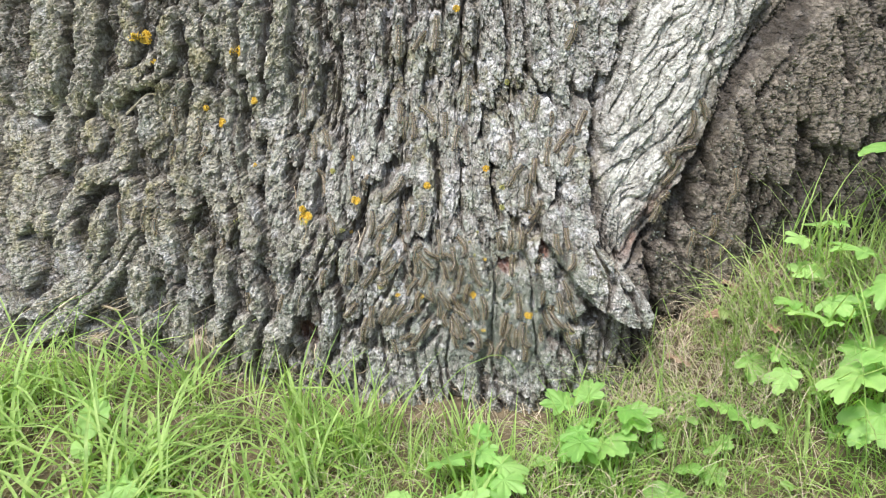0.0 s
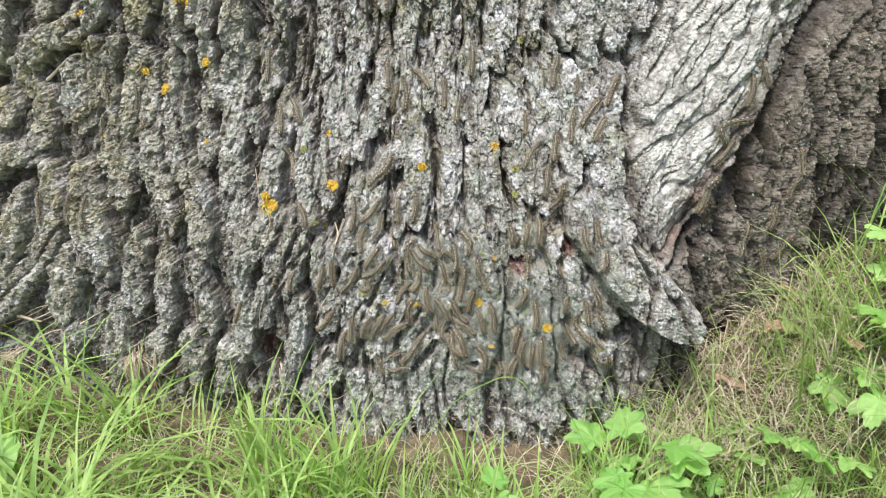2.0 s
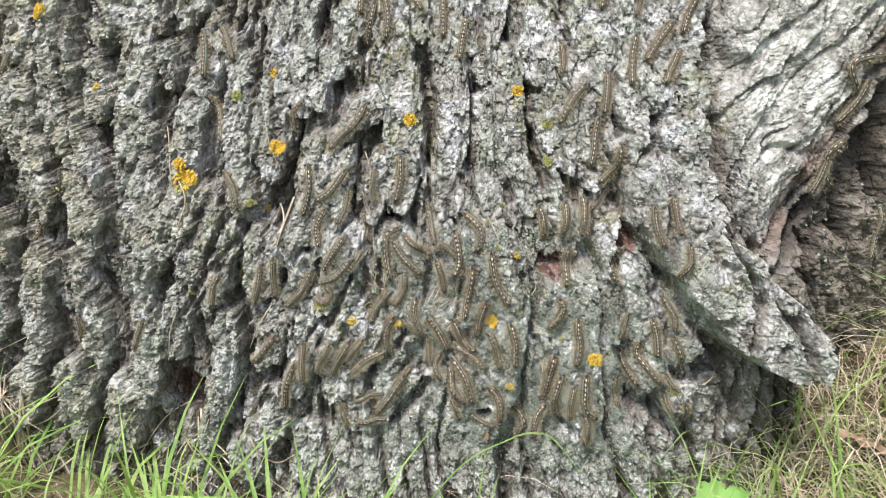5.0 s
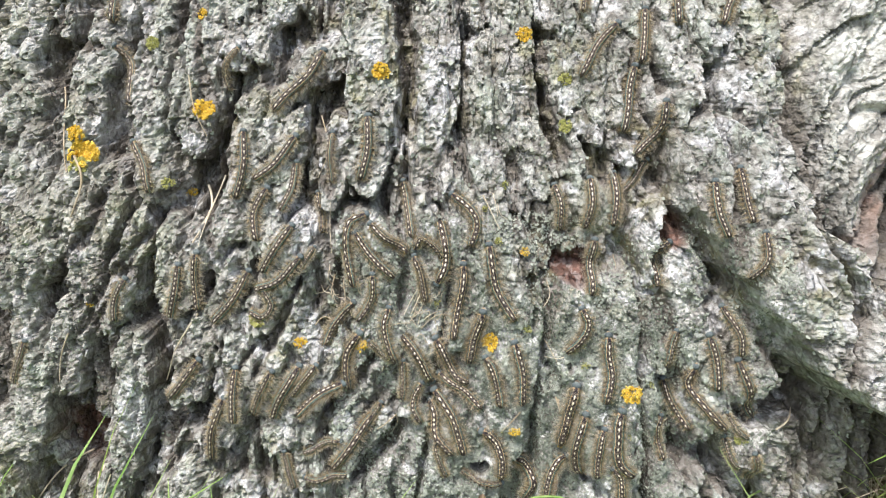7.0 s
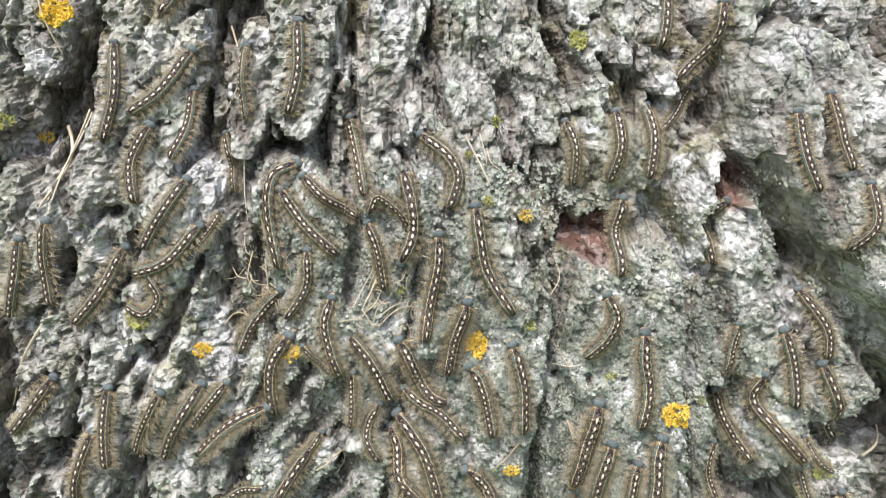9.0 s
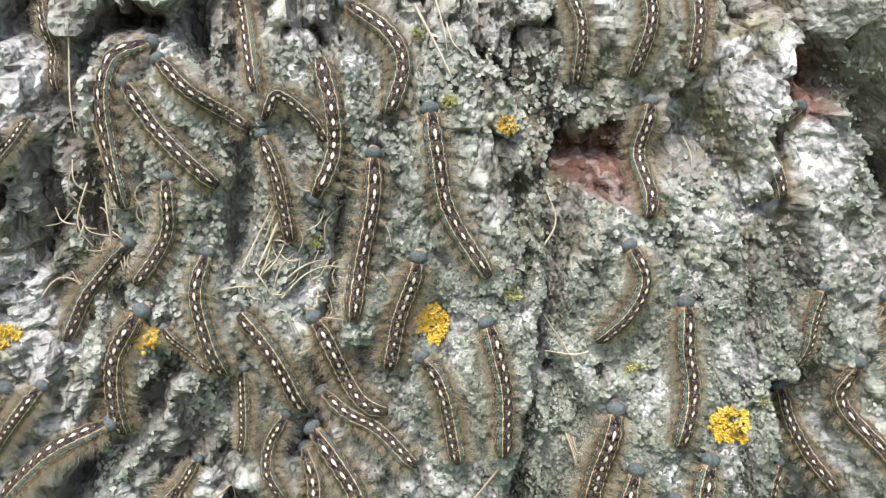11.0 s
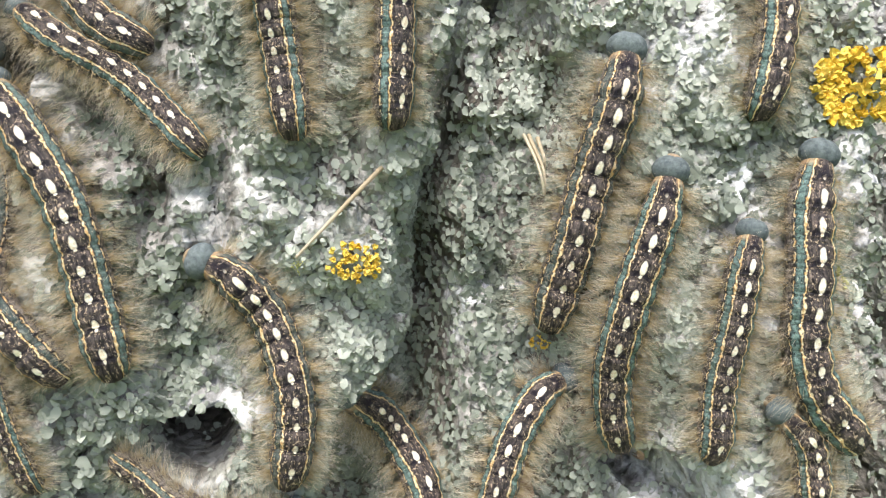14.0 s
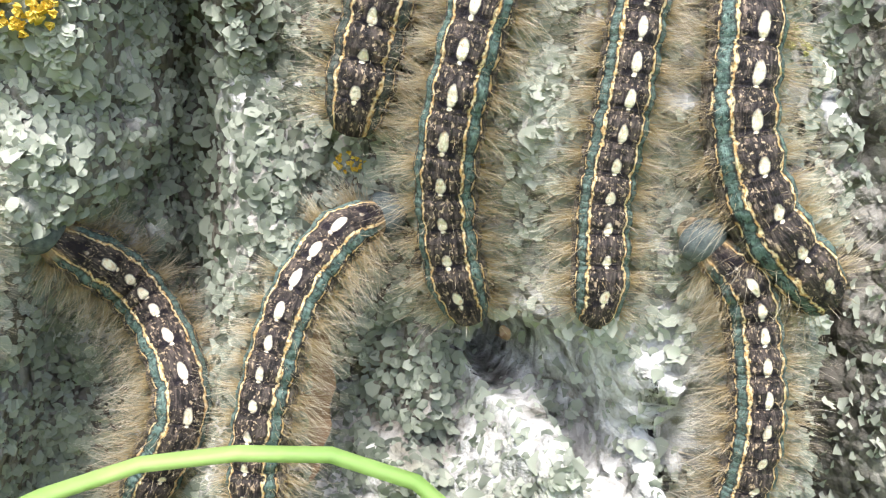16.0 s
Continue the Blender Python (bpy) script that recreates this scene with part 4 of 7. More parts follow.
furrow(0.014, 0.024, (0.1205, 0.2240), (0.1215, 0.2100), (0.1240, 0.1881), (0.1285, 0.1540))
furrow(0.004, 0.012, (0.1661, 0.4105), (0.1585, 0.3937), (0.1546, 0.3873), (0.142, 0.3725), (0.132, 0.3631))
furrow(0.005, 0.014, (0.1203, 0.3347), (0.124, 0.3151), (0.1373, 0.294), (0.1542, 0.2667), (0.1599, 0.2467))
furrow(0.008, 0.018, (0.1626, 0.2397), (0.177, 0.2256), (0.1873, 0.2152), (0.2042, 0.2))
furrow(0.004, 0.012, (-0.1558, 0.2168), (-0.1844, 0.1892), (-0.1940, 0.1685), (-0.1949, 0.1524))
furrow(0.005, 0.014, (-0.1094, 0.2346), (-0.1341, 0.2029), (-0.1571, 0.1725), (-0.1764, 0.1392))
furrow(0.004, 0.012, (-0.0846, 0.274), (-0.1008, 0.2388), (-0.1192, 0.2040))
furrow(0.006, 0.018, (-0.0247, 0.1851), (-0.0408, 0.159), (-0.0587, 0.1378))
furrow(0.005, 0.015, (-0.0405, 0.2276), (-0.0568, 0.2052), (-0.077, 0.1787))
furrow(0.006, 0.014, (-0.2744, 0.4297), (-0.2708, 0.4154), (-0.2293, 0.41))
furrow(0.005, 0.014, (-0.2422, 0.2858), (-0.2672, 0.2544), (-0.2813, 0.2160))
furrow(0.004, 0.01, (-0.0796, 0.2868), (-0.0744, 0.2604), (-0.083, 0.2434))
furrow(0.005, 0.014, (-0.0265, 0.3068), (-0.0227, 0.2758), (-0.0278, 0.2494))
furrow(0.005, 0.012, (0.07, 0.3221), (0.0732, 0.2996))
furrow(0.004, 0.012, (0.1282, 0.292), (0.1388, 0.2738), (0.1406, 0.2559))
furrow(0.006, 0.014, (0.1333, 0.1821), (0.1472, 0.1564), (0.1491, 0.1442))
furrow(0.005, 0.014, (0.1411, 0.2617), (0.1466, 0.245), (0.148, 0.2167))
furrow(0.005, 0.016, (-0.3754, 0.5222), (-0.3791, 0.4526), (-0.3574, 0.3626), (-0.3205, 0.3114))
furrow(0.004, 0.014, (-0.3846, 0.3542), (-0.3775, 0.3152), (-0.3759, 0.2764))
furrow(0.004, 0.013, (-0.2685, 0.4379), (-0.2623, 0.3774), (-0.2697, 0.345))
furrow(0.005, 0.015, (-0.5369, 0.3695), (-0.5169, 0.3372), (-0.4560, 0.3421), (-0.4356, 0.3627))
furrow(0.005, 0.015, (-0.5469, 0.2422), (-0.4976, 0.2119), (-0.5123, 0.1566))
furrow(0.004, 0.013, (-0.3026, 0.5383), (-0.3479, 0.5070), (-0.3323, 0.4524), (-0.3149, 0.4041))
furrow(0.004, 0.013, (-0.2766, 0.5436), (-0.2730, 0.4727), (-0.2336, 0.4276))
furrow(0.004, 0.013, (-0.2188, 0.3233), (-0.2392, 0.2889), (-0.2649, 0.2412))
furrow(0.005, 0.015, (-0.1338, 0.3675), (-0.1499, 0.3408), (-0.1787, 0.3029), (-0.2166, 0.2634), (-0.2535, 0.2095))
furrow(0.005, 0.015, (-0.0851, 0.5389), (-0.1094, 0.5048), (-0.122, 0.4598))
furrow(0.005, 0.015, (-0.1553, 0.5575), (-0.1557, 0.5049), (-0.1768, 0.4857), (-0.1637, 0.4281))
furrow(0.004, 0.013, (-0.057, 0.5374), (-0.0638, 0.4925))
furrow(0.005, 0.015, (0.0242, 0.4855), (0.0314, 0.4255))
furrow(0.004, 0.014, (0.0993, 0.4907), (0.1011, 0.4361))
furrow(0.004, 0.013, (0.0582, 0.3777), (0.0754, 0.3424))
furrow(0.005, 0.012, (0.2309, 0.5037), (0.2093, 0.4671), (0.2036, 0.3974), (0.1985, 0.3537), (0.2008, 0.3033))
furrow(0.006, 0.016, (-0.4416, 0.2532), (-0.4377, 0.1926), (-0.4596, 0.1470))
furrow(0.006, 0.016, (-0.3691, 0.2822), (-0.3608, 0.2258), (-0.3697, 0.1746))
furrow(0.005, 0.016, (-0.1552, 0.1699), (-0.1422, 0.1312), (-0.1682, 0.0847))
furrow(0.005, 0.016, (0.1394, 0.1898), (0.1355, 0.1387), (0.1461, 0.0904))
furrow(0.006, 0.018, (0.0387, 0.1027), (0.0325, 0.0468))
furrow(0.006, 0.018, (-0.7797, 0.7033), (-0.8071, 0.6374), (-0.8633, 0.5672))
furrow(0.007, 0.018, (-0.6162, 0.6968), (-0.6275, 0.5960), (-0.6645, 0.5051))
furrow(0.006, 0.016, (-0.5089, 0.6672), (-0.5239, 0.5756), (-0.5696, 0.5501))
furrow(0.006, 0.016, (-0.4547, 0.6305), (-0.4579, 0.5678), (-0.4521, 0.5195))
furrow(0.006, 0.016, (-0.4268, 0.6810), (-0.4224, 0.6083), (-0.3709, 0.5219), (-0.3560, 0.4659))
furrow(0.006, 0.016, (-0.7239, 0.6733), (-0.7182, 0.5959), (-0.7622, 0.5031))
furrow(0.006, 0.016, (-0.7900, 0.3962), (-0.8141, 0.31), (-0.7842, 0.2357))
furrow(0.006, 0.016, (-0.6028, 0.4049), (-0.6916, 0.3482), (-0.7668, 0.2641))
furrow(0.006, 0.016, (-0.5706, 0.3079), (-0.6257, 0.2346), (-0.7236, 0.1482))
furrow(0.006, 0.016, (-0.4688, 0.3164), (-0.4897, 0.2483), (-0.5840, 0.1392))
furrow(0.006, 0.016, (-0.7485, 0.2350), (-0.8283, 0.1298), (-0.8725, 0.0946))
furrow(0.005, 0.016, (-0.2118, 0.6568), (-0.2316, 0.5632), (-0.2672, 0.4954))
furrow(0.005, 0.014, (-0.1456, 0.6731), (-0.1365, 0.5967), (-0.0956, 0.5539))
furrow(0.005, 0.014, (0.0373, 0.6646), (0.0275, 0.5904), (0.0554, 0.5135))
furrow(0.004, 0.012, (0.1128, 0.6538), (0.102, 0.5559), (0.1219, 0.4903))
furrow(0.005, 0.016, (0.3886, 0.5110), (0.4063, 0.4262), (0.3937, 0.3842))
furrow(0.005, 0.016, (0.4779, 0.6337), (0.4096, 0.5015), (0.4286, 0.4312))
furrow(0.005, 0.016, (0.4916, 0.6112), (0.5078, 0.5191))
hollow(-0.2568, 0.1347, 0.0251, 0.0228, 0.02, 1)
hollow(0.0733, 0.2781, 0.0135, 0.011, 0.008, 1)
hollow(0.0168, 0.1530, 0.0048, 0.0046, 0.02)
hollow(0.1161, 0.2842, 0.0058, 0.00838, 0.015)
hollow(0.1805, 0.1998, 0.0247, 0.0159, 0.02)
hollow(0.1259, 0.3029, 0.00801, 0.0126, 0.012, 1)
hollow(0.0668, 0.2213, 0.00189, 0.00316, 0.006)
hollow(0.0185, 0.1550, 0.0034, 0.0040, 0.014)
hollow(0.0776, 0.1487, 0.00267, 0.00382, 0.010)
chalk(0.0846, 0.1919, 0.0060, 0.0075)
chalk(0.0800, 0.2130, 0.0090, 0.0110)
chalk(0.0990, 0.1950, 0.0060, 0.0100)
chalk(0.1040, 0.2230, 0.0055, 0.0090)
chalk(0.0860, 0.1760, 0.0035, 0.0080)
chalk(0.0806, 0.1489, 0.00771, 0.00385)
chalk(0.0208, 0.16, 0.00417, 0.00758)
chalk(0.0429, 0.1595, 0.00363, 0.00323)
chalk(0.0316, 0.2389, 0.00244, 0.00776)
chalk(0.0284, 0.2293, 0.00335, 0.0067)
chalk(-0.0255, 0.227, 0.00219, 0.00365)
chalk(0.0971, 0.2267, 0.00248, 0.00496)
chalk(0.1154, 0.3024, 0.00883, 0.0106)
chalk(0.1272, 0.2861, 0.00897, 0.00718)
chalk(0.0698, 0.2734, 0.0066, 0.00825)
chalk(0.0009, 0.3153, 0.00983, 0.00655)
chalk(-0.1706, 0.2360, 0.0141, 0.00767)
chalk(-0.2006, 0.1731, 0.00998, 0.0228)
chalk(-0.0017, 0.3764, 0.00837, 0.0287)
chalk(0.1135, 0.3033, 0.00677, 0.00677)
chalk(0.1286, 0.2795, 0.00912, 0.0057)
chalk(-0.0408, 0.4056, 0.00616, 0.0148)
chalk(-0.0688, 0.4157, 0.0102, 0.00509)
chalk(0.0914, 0.3591, 0.00459, 0.00917)
chalk(0.1635, 0.3802, 0.00965, 0.00965)
chalk(0.024, 0.4827, 0.00477, 0.00681)
chalk(0.0718, 0.5239, 0.00618, 0.0137)
chalk(-0.2913, 0.2160, 0.00456, 0.0038)
chalk(-0.2226, 0.1907, 0.00594, 0.0148)
chalk(-0.5132, 0.2570, 0.0102, 0.0128)
chalk(0.1554, 0.4994, 0.0103, 0.0172)
chalk(0.1639, 0.407, 0.00771, 0.0128)
chalk(0.1938, 0.5781, 0.0078, 0.0195)
chalk(0.0753, 0.557, 0.00691, 0.0296)
chalk(-0.1263, 0.5711, 0.00616, 0.0205)
chalk(-0.3130, 0.5951, 0.00557, 0.0167)
chalk(-0.7176, 0.5754, 0.00544, 0.00953)
chalk(-0.2865, 0.2189, 0.00538, 0.00538)
chalk(-0.7182, 0.0921, 0.0337, 0.00539)
chalk(-0.8207, 0.1105, 0.0284, 0.00851)
furrow(0.010, 0.03, (0.228, 0.27), (0.272, 0.31), (0.329, 0.39), (0.357, 0.44), (0.393, 0.525), (0.431, 0.58), (0.476, 0.634))


TREE = build_trunk()


# ---------------------------------------------------------------- caterpillars
def bark_face(s, z):
    """The way out of the bark's broad form."""
    turn = (s - CX) / R0 - 0.8 * np.arctan((np.interp(s + 0.06, ACROSS, SWELL) - np.interp(s - 0.06, ACROSS, SWELL)) / 0.12)
    tilt = 0.8 * (np.interp(z + 0.05, HEIGHTS, BACK) - np.interp(z - 0.05, HEIGHTS, BACK)) / 0.1
    face = np.stack([np.sin(turn), -np.cos(turn), tilt], 1)
    return face / np.linalg.norm(face, axis=1)[:, None]


def bark_frame(line):
    """Places on the bark under a line of (s, z), lifted out of the cracks, and the way out of the bark there."""
    s, z = line[:, 0], line[:, 1]
    d = 0.0035
    q = np.concatenate([on_bark(s + a, z + b) for a, b in ((0, 0), (d, 0), (-d, 0), (0, d), (0, -d))]).reshape(5, -1, 3)
    ang = (s - CX) / R0
    face = bark_face(s, z)
    r = np.hypot(q[..., 0] - CX, q[..., 1] - CY)
    high = 0.55 * r.max(0) + 0.45 * r.mean(0)
    n = len(s)
    high = smoothed(np.pad(high, n // 2, mode="edge")[:, None], n)[n // 2 : n // 2 + n, 0]
    c = np.stack([CX + high * np.sin(ang), CY - high * np.cos(ang), z], 1)
    return c, face


def bristle_mesh(c, t, side, out, rad, count, thick, rng):
    """Fine hairs in a tuft on each side of each segment, and shorter ones on the back."""
    n = len(c)
    seg = (rng.integers(0, 12, count) + 0.5 + rng.normal(0, 0.17, count)) / 12
    seg = np.clip(seg, -0.06, 0.99)
    kind = rng.random(count)
    back, fuzz = kind < 0.05, kind > 0.58
    flank = rng.choice([-1.0, 1.0], count)
    ang = np.where(back, rng.normal(0, 0.7, count), flank * np.where(fuzz, rng.normal(1.5, 0.3, count), rng.normal(1.85, 0.28, count)))
    long = np.where(back, rng.uniform(0.0008, 0.0024, count), np.where(fuzz, rng.uniform(0.0010, 0.0036, count), rng.uniform(0.0024, 0.0066, count)))
    long = long * (rad.max() / 0.0031)
    pos = seg * (n - 1)
    i = np.clip(pos.astype(int), 0, n - 2)
    f = (pos - i)[:, None]

    def blend(a):
        return a[i] * (1 - f) + a[i + 1] * f

    cc, tt, ss, oo, rr = blend(c), blend(t), blend(side), blend(out), blend(rad[:, None])[:, 0]
    ray = np.cos(ang)[:, None] * oo + np.sin(ang)[:, None] * ss
    root = cc + ray * (rr * 0.93)[:, None]
    way = ray + tt * rng.normal(0.15, 0.32, count)[:, None] + oo * rng.normal(0.30, 0.22, count)[:, None] + rng.normal(0, 0.10, (count, 3))
    way /= np.linalg.norm(way, axis=1)[:, None]
    sag = tt * rng.normal(0.10, 0.16, count)[:, None] - oo * rng.uniform(0.0, 0.35, count)[:, None]
    bend = root + way * (long * 0.55)[:, None]
    tip = bend + (way + sag) * (long * 0.45)[:, None]
    w = np.cross(way, rng.normal(0, 1, (count, 3)))
    w *= (thick / (np.linalg.norm(w, axis=1) + 1e-9))[:, None]
    v = np.stack([root - w, root + w, bend + w * 0.8, bend - w * 0.8, tip], 1).reshape(-1, 3)
    k = np.arange(count)[:, None] * 5
    tri = np.concatenate([k + np.array([[0, 1, 2]]), k + np.array([[0, 2, 3]]), k + np.array([[3, 2, 4]])])
    return v, tri, np.tile([0.0, 0.0, 0.55, 0.55, 1.0], count)


cat_rng = np.random.default_rng(77)


def caterpillar(size, roll, near, *line):
    """A hairy caterpillar on the bark along a line of (s, z), the head first."""
    rings, around = (44, 18) if near else (26, 12)
    path = curve_through(line, rings)
    foot, face = bark_frame(path)
    u = np.linspace(0, 1, rings)
    run = np.linalg.norm(np.diff(path, axis=0), axis=1).sum()
    thick = min(0.0030 * size, run / 11.5) * (0.94 + 0.12 * cat_rng.random())
    rad = thick * np.minimum(1, np.minimum(0.66 + 2.8 * u, 0.35 + 3.6 * np.sqrt(np.clip(1 - u, 0, 1)) * 0.62))
    rad = rad * (1 - 0.055 * np.cos(2 * np.pi * 12 * u) * (1 if near else 0))
    rad[-1] *= 0.45
    c = foot + face * (rad * 0.82 + 0.0004)[:, None]
    base = c[rings // 2].copy()
    c = c - base
    t, side, out = frames_along(c, face)
    a = radians(roll)
    dorsal = math.cos(a) * out + math.sin(a) * side * (1 if t[:, 2].mean() < 0 else -1)
    flank = np.cross(t, dorsal)
    ang = np.linspace(-np.pi, np.pi, around + 1)
    ring = np.cos(ang)[None, :, None] * dorsal[:, None] * 0.94 + np.sin(ang)[None, :, None] * flank[:, None]
    v = (c[:, None] + rad[:, None, None] * ring).reshape(-1, 3)
    f = sheet_faces(rings, around + 1)
    uu, vv = np.meshgrid(u, (ang / (2 * np.pi)) + 0.5, indexing="ij")
    uv = np.stack([uu.ravel(), vv.ravel()], 1)[f.ravel()]
    thing = tagged(new("caterpillar"), "hairy dark caterpillar with pale spots clinging to the bark" if roll < 25 else
                   "hairy brown caterpillar lying on its flank on the bark", "caterpillar", "caterpillars on the trunk")
    thing.location = base
    part("body", mesh_of("body", v, f, SKIN, uv), thing, "black back with white keyhole spots and blue stripes")
    # head: two swollen lobes side by side, with the pale mouth parts below them
    hr = thick * 0.82
    hc = c[0] - t[0] * hr * 0.52 + face[0] * hr * 0.02
    la, lo = np.meshgrid(np.linspace(0, np.pi, 13), np.linspace(0, 2 * np.pi, 21), indexing="ij")
    x, y, zz = np.sin(la) * np.cos(lo), np.sin(la) * np.sin(lo), np.cos(la)
    notch = 1 - 0.07 * np.exp(-((x / 0.16) ** 2)) * step(y + zz, -0.2, 0.5)
    ball = (x * 1.06)[..., None] * flank[0] + (y * notch)[..., None] * dorsal[0] * 0.92 - (zz * notch * 0.84)[..., None] * t[0]
    head = part("head", mesh_of("head", (hc + hr * ball).reshape(-1, 3), sheet_faces(13, 21), HEAD), thing, "dull blue-grey rounded head")
    if near:
        jaw = hc - t[0] * hr * 0.72 - dorsal[0] * hr * 0.35 + hr * 0.36 * ((x * 1.5)[..., None] * flank[0] + (y * 0.7)[..., None] * dorsal[0] - zz[..., None] * t[0])
        part("mouth_parts", mesh_of("mouth_parts", jaw.reshape(-1, 3), sheet_faces(13, 21), JAW), head, "tan and black mouth parts")
    hairs = 4200 if near else 900
    hv, hf, tips = bristle_mesh(c, t, flank, dorsal, rad, hairs, np.full(hairs, 0.000015 if near else 0.00008), cat_rng)
    fringe = mesh_of("bristles", hv, hf, HAIR, smooth=False)
    add_field(fringe, "tip", tips)
    part("bristles", fringe, thing, "tan fringe of fine hairs with pale tips")
    return thing


caterpillar(1.05, -25, 1, (0.0373, 0.1599), (0.0429, 0.1545), (0.0473, 0.1473), (0.0482, 0.1422), (0.0466, 0.1374), (0.0440, 0.1308))
caterpillar(1.1, 22, 1, (0.0653, 0.1627), (0.0620, 0.1612), (0.0581, 0.1560), (0.0559, 0.1496), (0.0546, 0.1425), (0.0542, 0.1347))
caterpillar(1.1, 5, 1, (0.0699, 0.2104), (0.0686, 0.2035), (0.0659, 0.1896), (0.0639, 0.1775), (0.0628, 0.1711))
caterpillar(1.05, 18, 1, (0.0739, 0.1941), (0.0730, 0.1894), (0.0705, 0.1787), (0.0696, 0.1692), (0.0711, 0.1594), (0.0735, 0.1532))
caterpillar(0.9, 4, 1, (0.0829, 0.1868), (0.0816, 0.1818), (0.0807, 0.1738), (0.0800, 0.1659), (0.0799, 0.1578), (0.0795, 0.1556))
caterpillar(1.15, 0, 1, (0.0925, 0.1972), (0.0909, 0.1908), (0.0902, 0.1808), (0.0899, 0.1728), (0.0924, 0.1646), (0.0994, 0.1576))
caterpillar(1.05, 3, 1, (0.0884, 0.1624), (0.0920, 0.1579), (0.0926, 0.1497), (0.0922, 0.1402), (0.0908, 0.1337))
caterpillar(1, -8, 1, (0.0187, 0.1799), (0.0213, 0.1785), (0.026, 0.1728), (0.0286, 0.1649), (0.0292, 0.1585), (0.0283, 0.15))
caterpillar(1, -3, 1, (-0.0078, 0.2017), (-0.004, 0.197), (0.0013, 0.1882), (0.0043, 0.1785), (0.0076, 0.1643))
caterpillar(0.95, 12, 1, (-0.0101, 0.193), (-0.0081, 0.1875), (-0.008, 0.1761), (-0.0046, 0.1708), (0.0014, 0.1637))
caterpillar(0.9, 12, 1, (-0.0082, 0.1683), (-0.0074, 0.163), (-0.0049, 0.1544), (-0.0024, 0.1474))
caterpillar(1, 30, 1, (0.0286, 0.1458), (0.0242, 0.1454), (0.0161, 0.147), (0.0098, 0.1499), (0.0067, 0.1519))
caterpillar(0.95, -10, 1, (-0.0066, 0.235), (-0.0034, 0.2289), (0.001, 0.2177), (0.0053, 0.2114), (0.0113, 0.2082))
caterpillar(0.95, 8, 1, (-0.0098, 0.2079), (-0.0122, 0.2131), (-0.0155, 0.2216), (-0.0195, 0.2293), (-0.026, 0.2371))
caterpillar(1, -10, 1, (0.0097, 0.2809), (0.0091, 0.2699), (0.0054, 0.2517), (0.0027, 0.2367))
caterpillar(1, 0, 1, (0.0194, 0.2538), (0.0185, 0.2481), (0.0151, 0.2363), (0.0125, 0.2209))
caterpillar(0.95, 22, 1, (0.021, 0.2259), (0.0241, 0.2219), (0.0268, 0.2119), (0.0287, 0.1973))
caterpillar(1, -25, 1, (0.0367, 0.2361), (0.0382, 0.2301), (0.0406, 0.2172), (0.0402, 0.1991))
caterpillar(0.9, -25, 1, (-0.0048, 0.2125), (0.001, 0.2082), (0.0088, 0.2035), (0.0179, 0.1943))
caterpillar(0.9, 5, 1, (-0.0157, 0.2062), (-0.0196, 0.1989), (-0.0208, 0.191), (-0.0165, 0.1817))
caterpillar(0.85, 25, 1, (-0.0261, 0.2201), (-0.0261, 0.2117), (-0.0264, 0.2024), (-0.0275, 0.1959))
caterpillar(1, -8, 1, (0.0866, 0.2422), (0.0863, 0.232), (0.0877, 0.2195), (0.0844, 0.2029))
caterpillar(0.9, -15, 1, (0.0736, 0.2577), (0.0766, 0.2496), (0.073, 0.2406), (0.0653, 0.2315))
caterpillar(1, -22, 1, (0.1158, 0.192), (0.1134, 0.1843), (0.116, 0.1663))
caterpillar(1, -8, 1, (0.0243, 0.2931), (0.0256, 0.2801), (0.0283, 0.2665), (0.0376, 0.2494))
caterpillar(0.9, 5, 1, (-0.0339, 0.254), (-0.0365, 0.2444), (-0.0344, 0.2318), (-0.0307, 0.2204))
caterpillar(0.9, 8, 1, (-0.0402, 0.192), (-0.0458, 0.1825), (-0.0528, 0.1739))
nodding = caterpillar(1, 10, 1, (-0.0515, 0.2383), (-0.0583, 0.2259), (-0.0598, 0.2144), (-0.0589, 0.2006))
caterpillar(0.7, 10, 1, (-0.0454, 0.2342), (-0.0408, 0.2288), (-0.0338, 0.2218))
caterpillar(0.85, -5, 1, (-0.0427, 0.2745), (-0.043, 0.262), (-0.0467, 0.2536), (-0.0522, 0.2459))
caterpillar(0.85, -25, 1, (-0.0552, 0.2555), (-0.0623, 0.2471), (-0.0674, 0.2402), (-0.0727, 0.2283))
caterpillar(0.95, -5, 1, (-0.0522, 0.2989), (-0.044, 0.2867), (-0.0304, 0.2728))
caterpillar(0.9, -5, 1, (-0.0428, 0.3056), (-0.0345, 0.2968), (-0.0218, 0.2878))
caterpillar(0.75, 25, 1, (-0.018, 0.291), (-0.0141, 0.2977), (-0.0057, 0.2915), (-0.0015, 0.2845))
caterpillar(0.8, 15, 1, (-0.0182, 0.2862), (-0.0149, 0.2774), (-0.0132, 0.267), (-0.0121, 0.2582))
restless = caterpillar(1, 0, 1, (-0.005, 0.2702), (-0.0001, 0.2814), (-0.0003, 0.2935), (-0.0027, 0.3062))
caterpillar(0.9, 20, 1, (-0.0463, 0.31), (-0.0554, 0.3048), (-0.0576, 0.29), (-0.0542, 0.2662))
caterpillar(0.8, 30, 1, (-0.0235, 0.3263), (-0.0209, 0.3127), (-0.0191, 0.2981))
caterpillar(0.8, 20, 1, (-0.0763, 0.3205), (-0.0742, 0.3118), (-0.0729, 0.2967))
caterpillar(0.9, 0, 1, (-0.0775, 0.29), (-0.0818, 0.2834), (-0.0882, 0.2755))
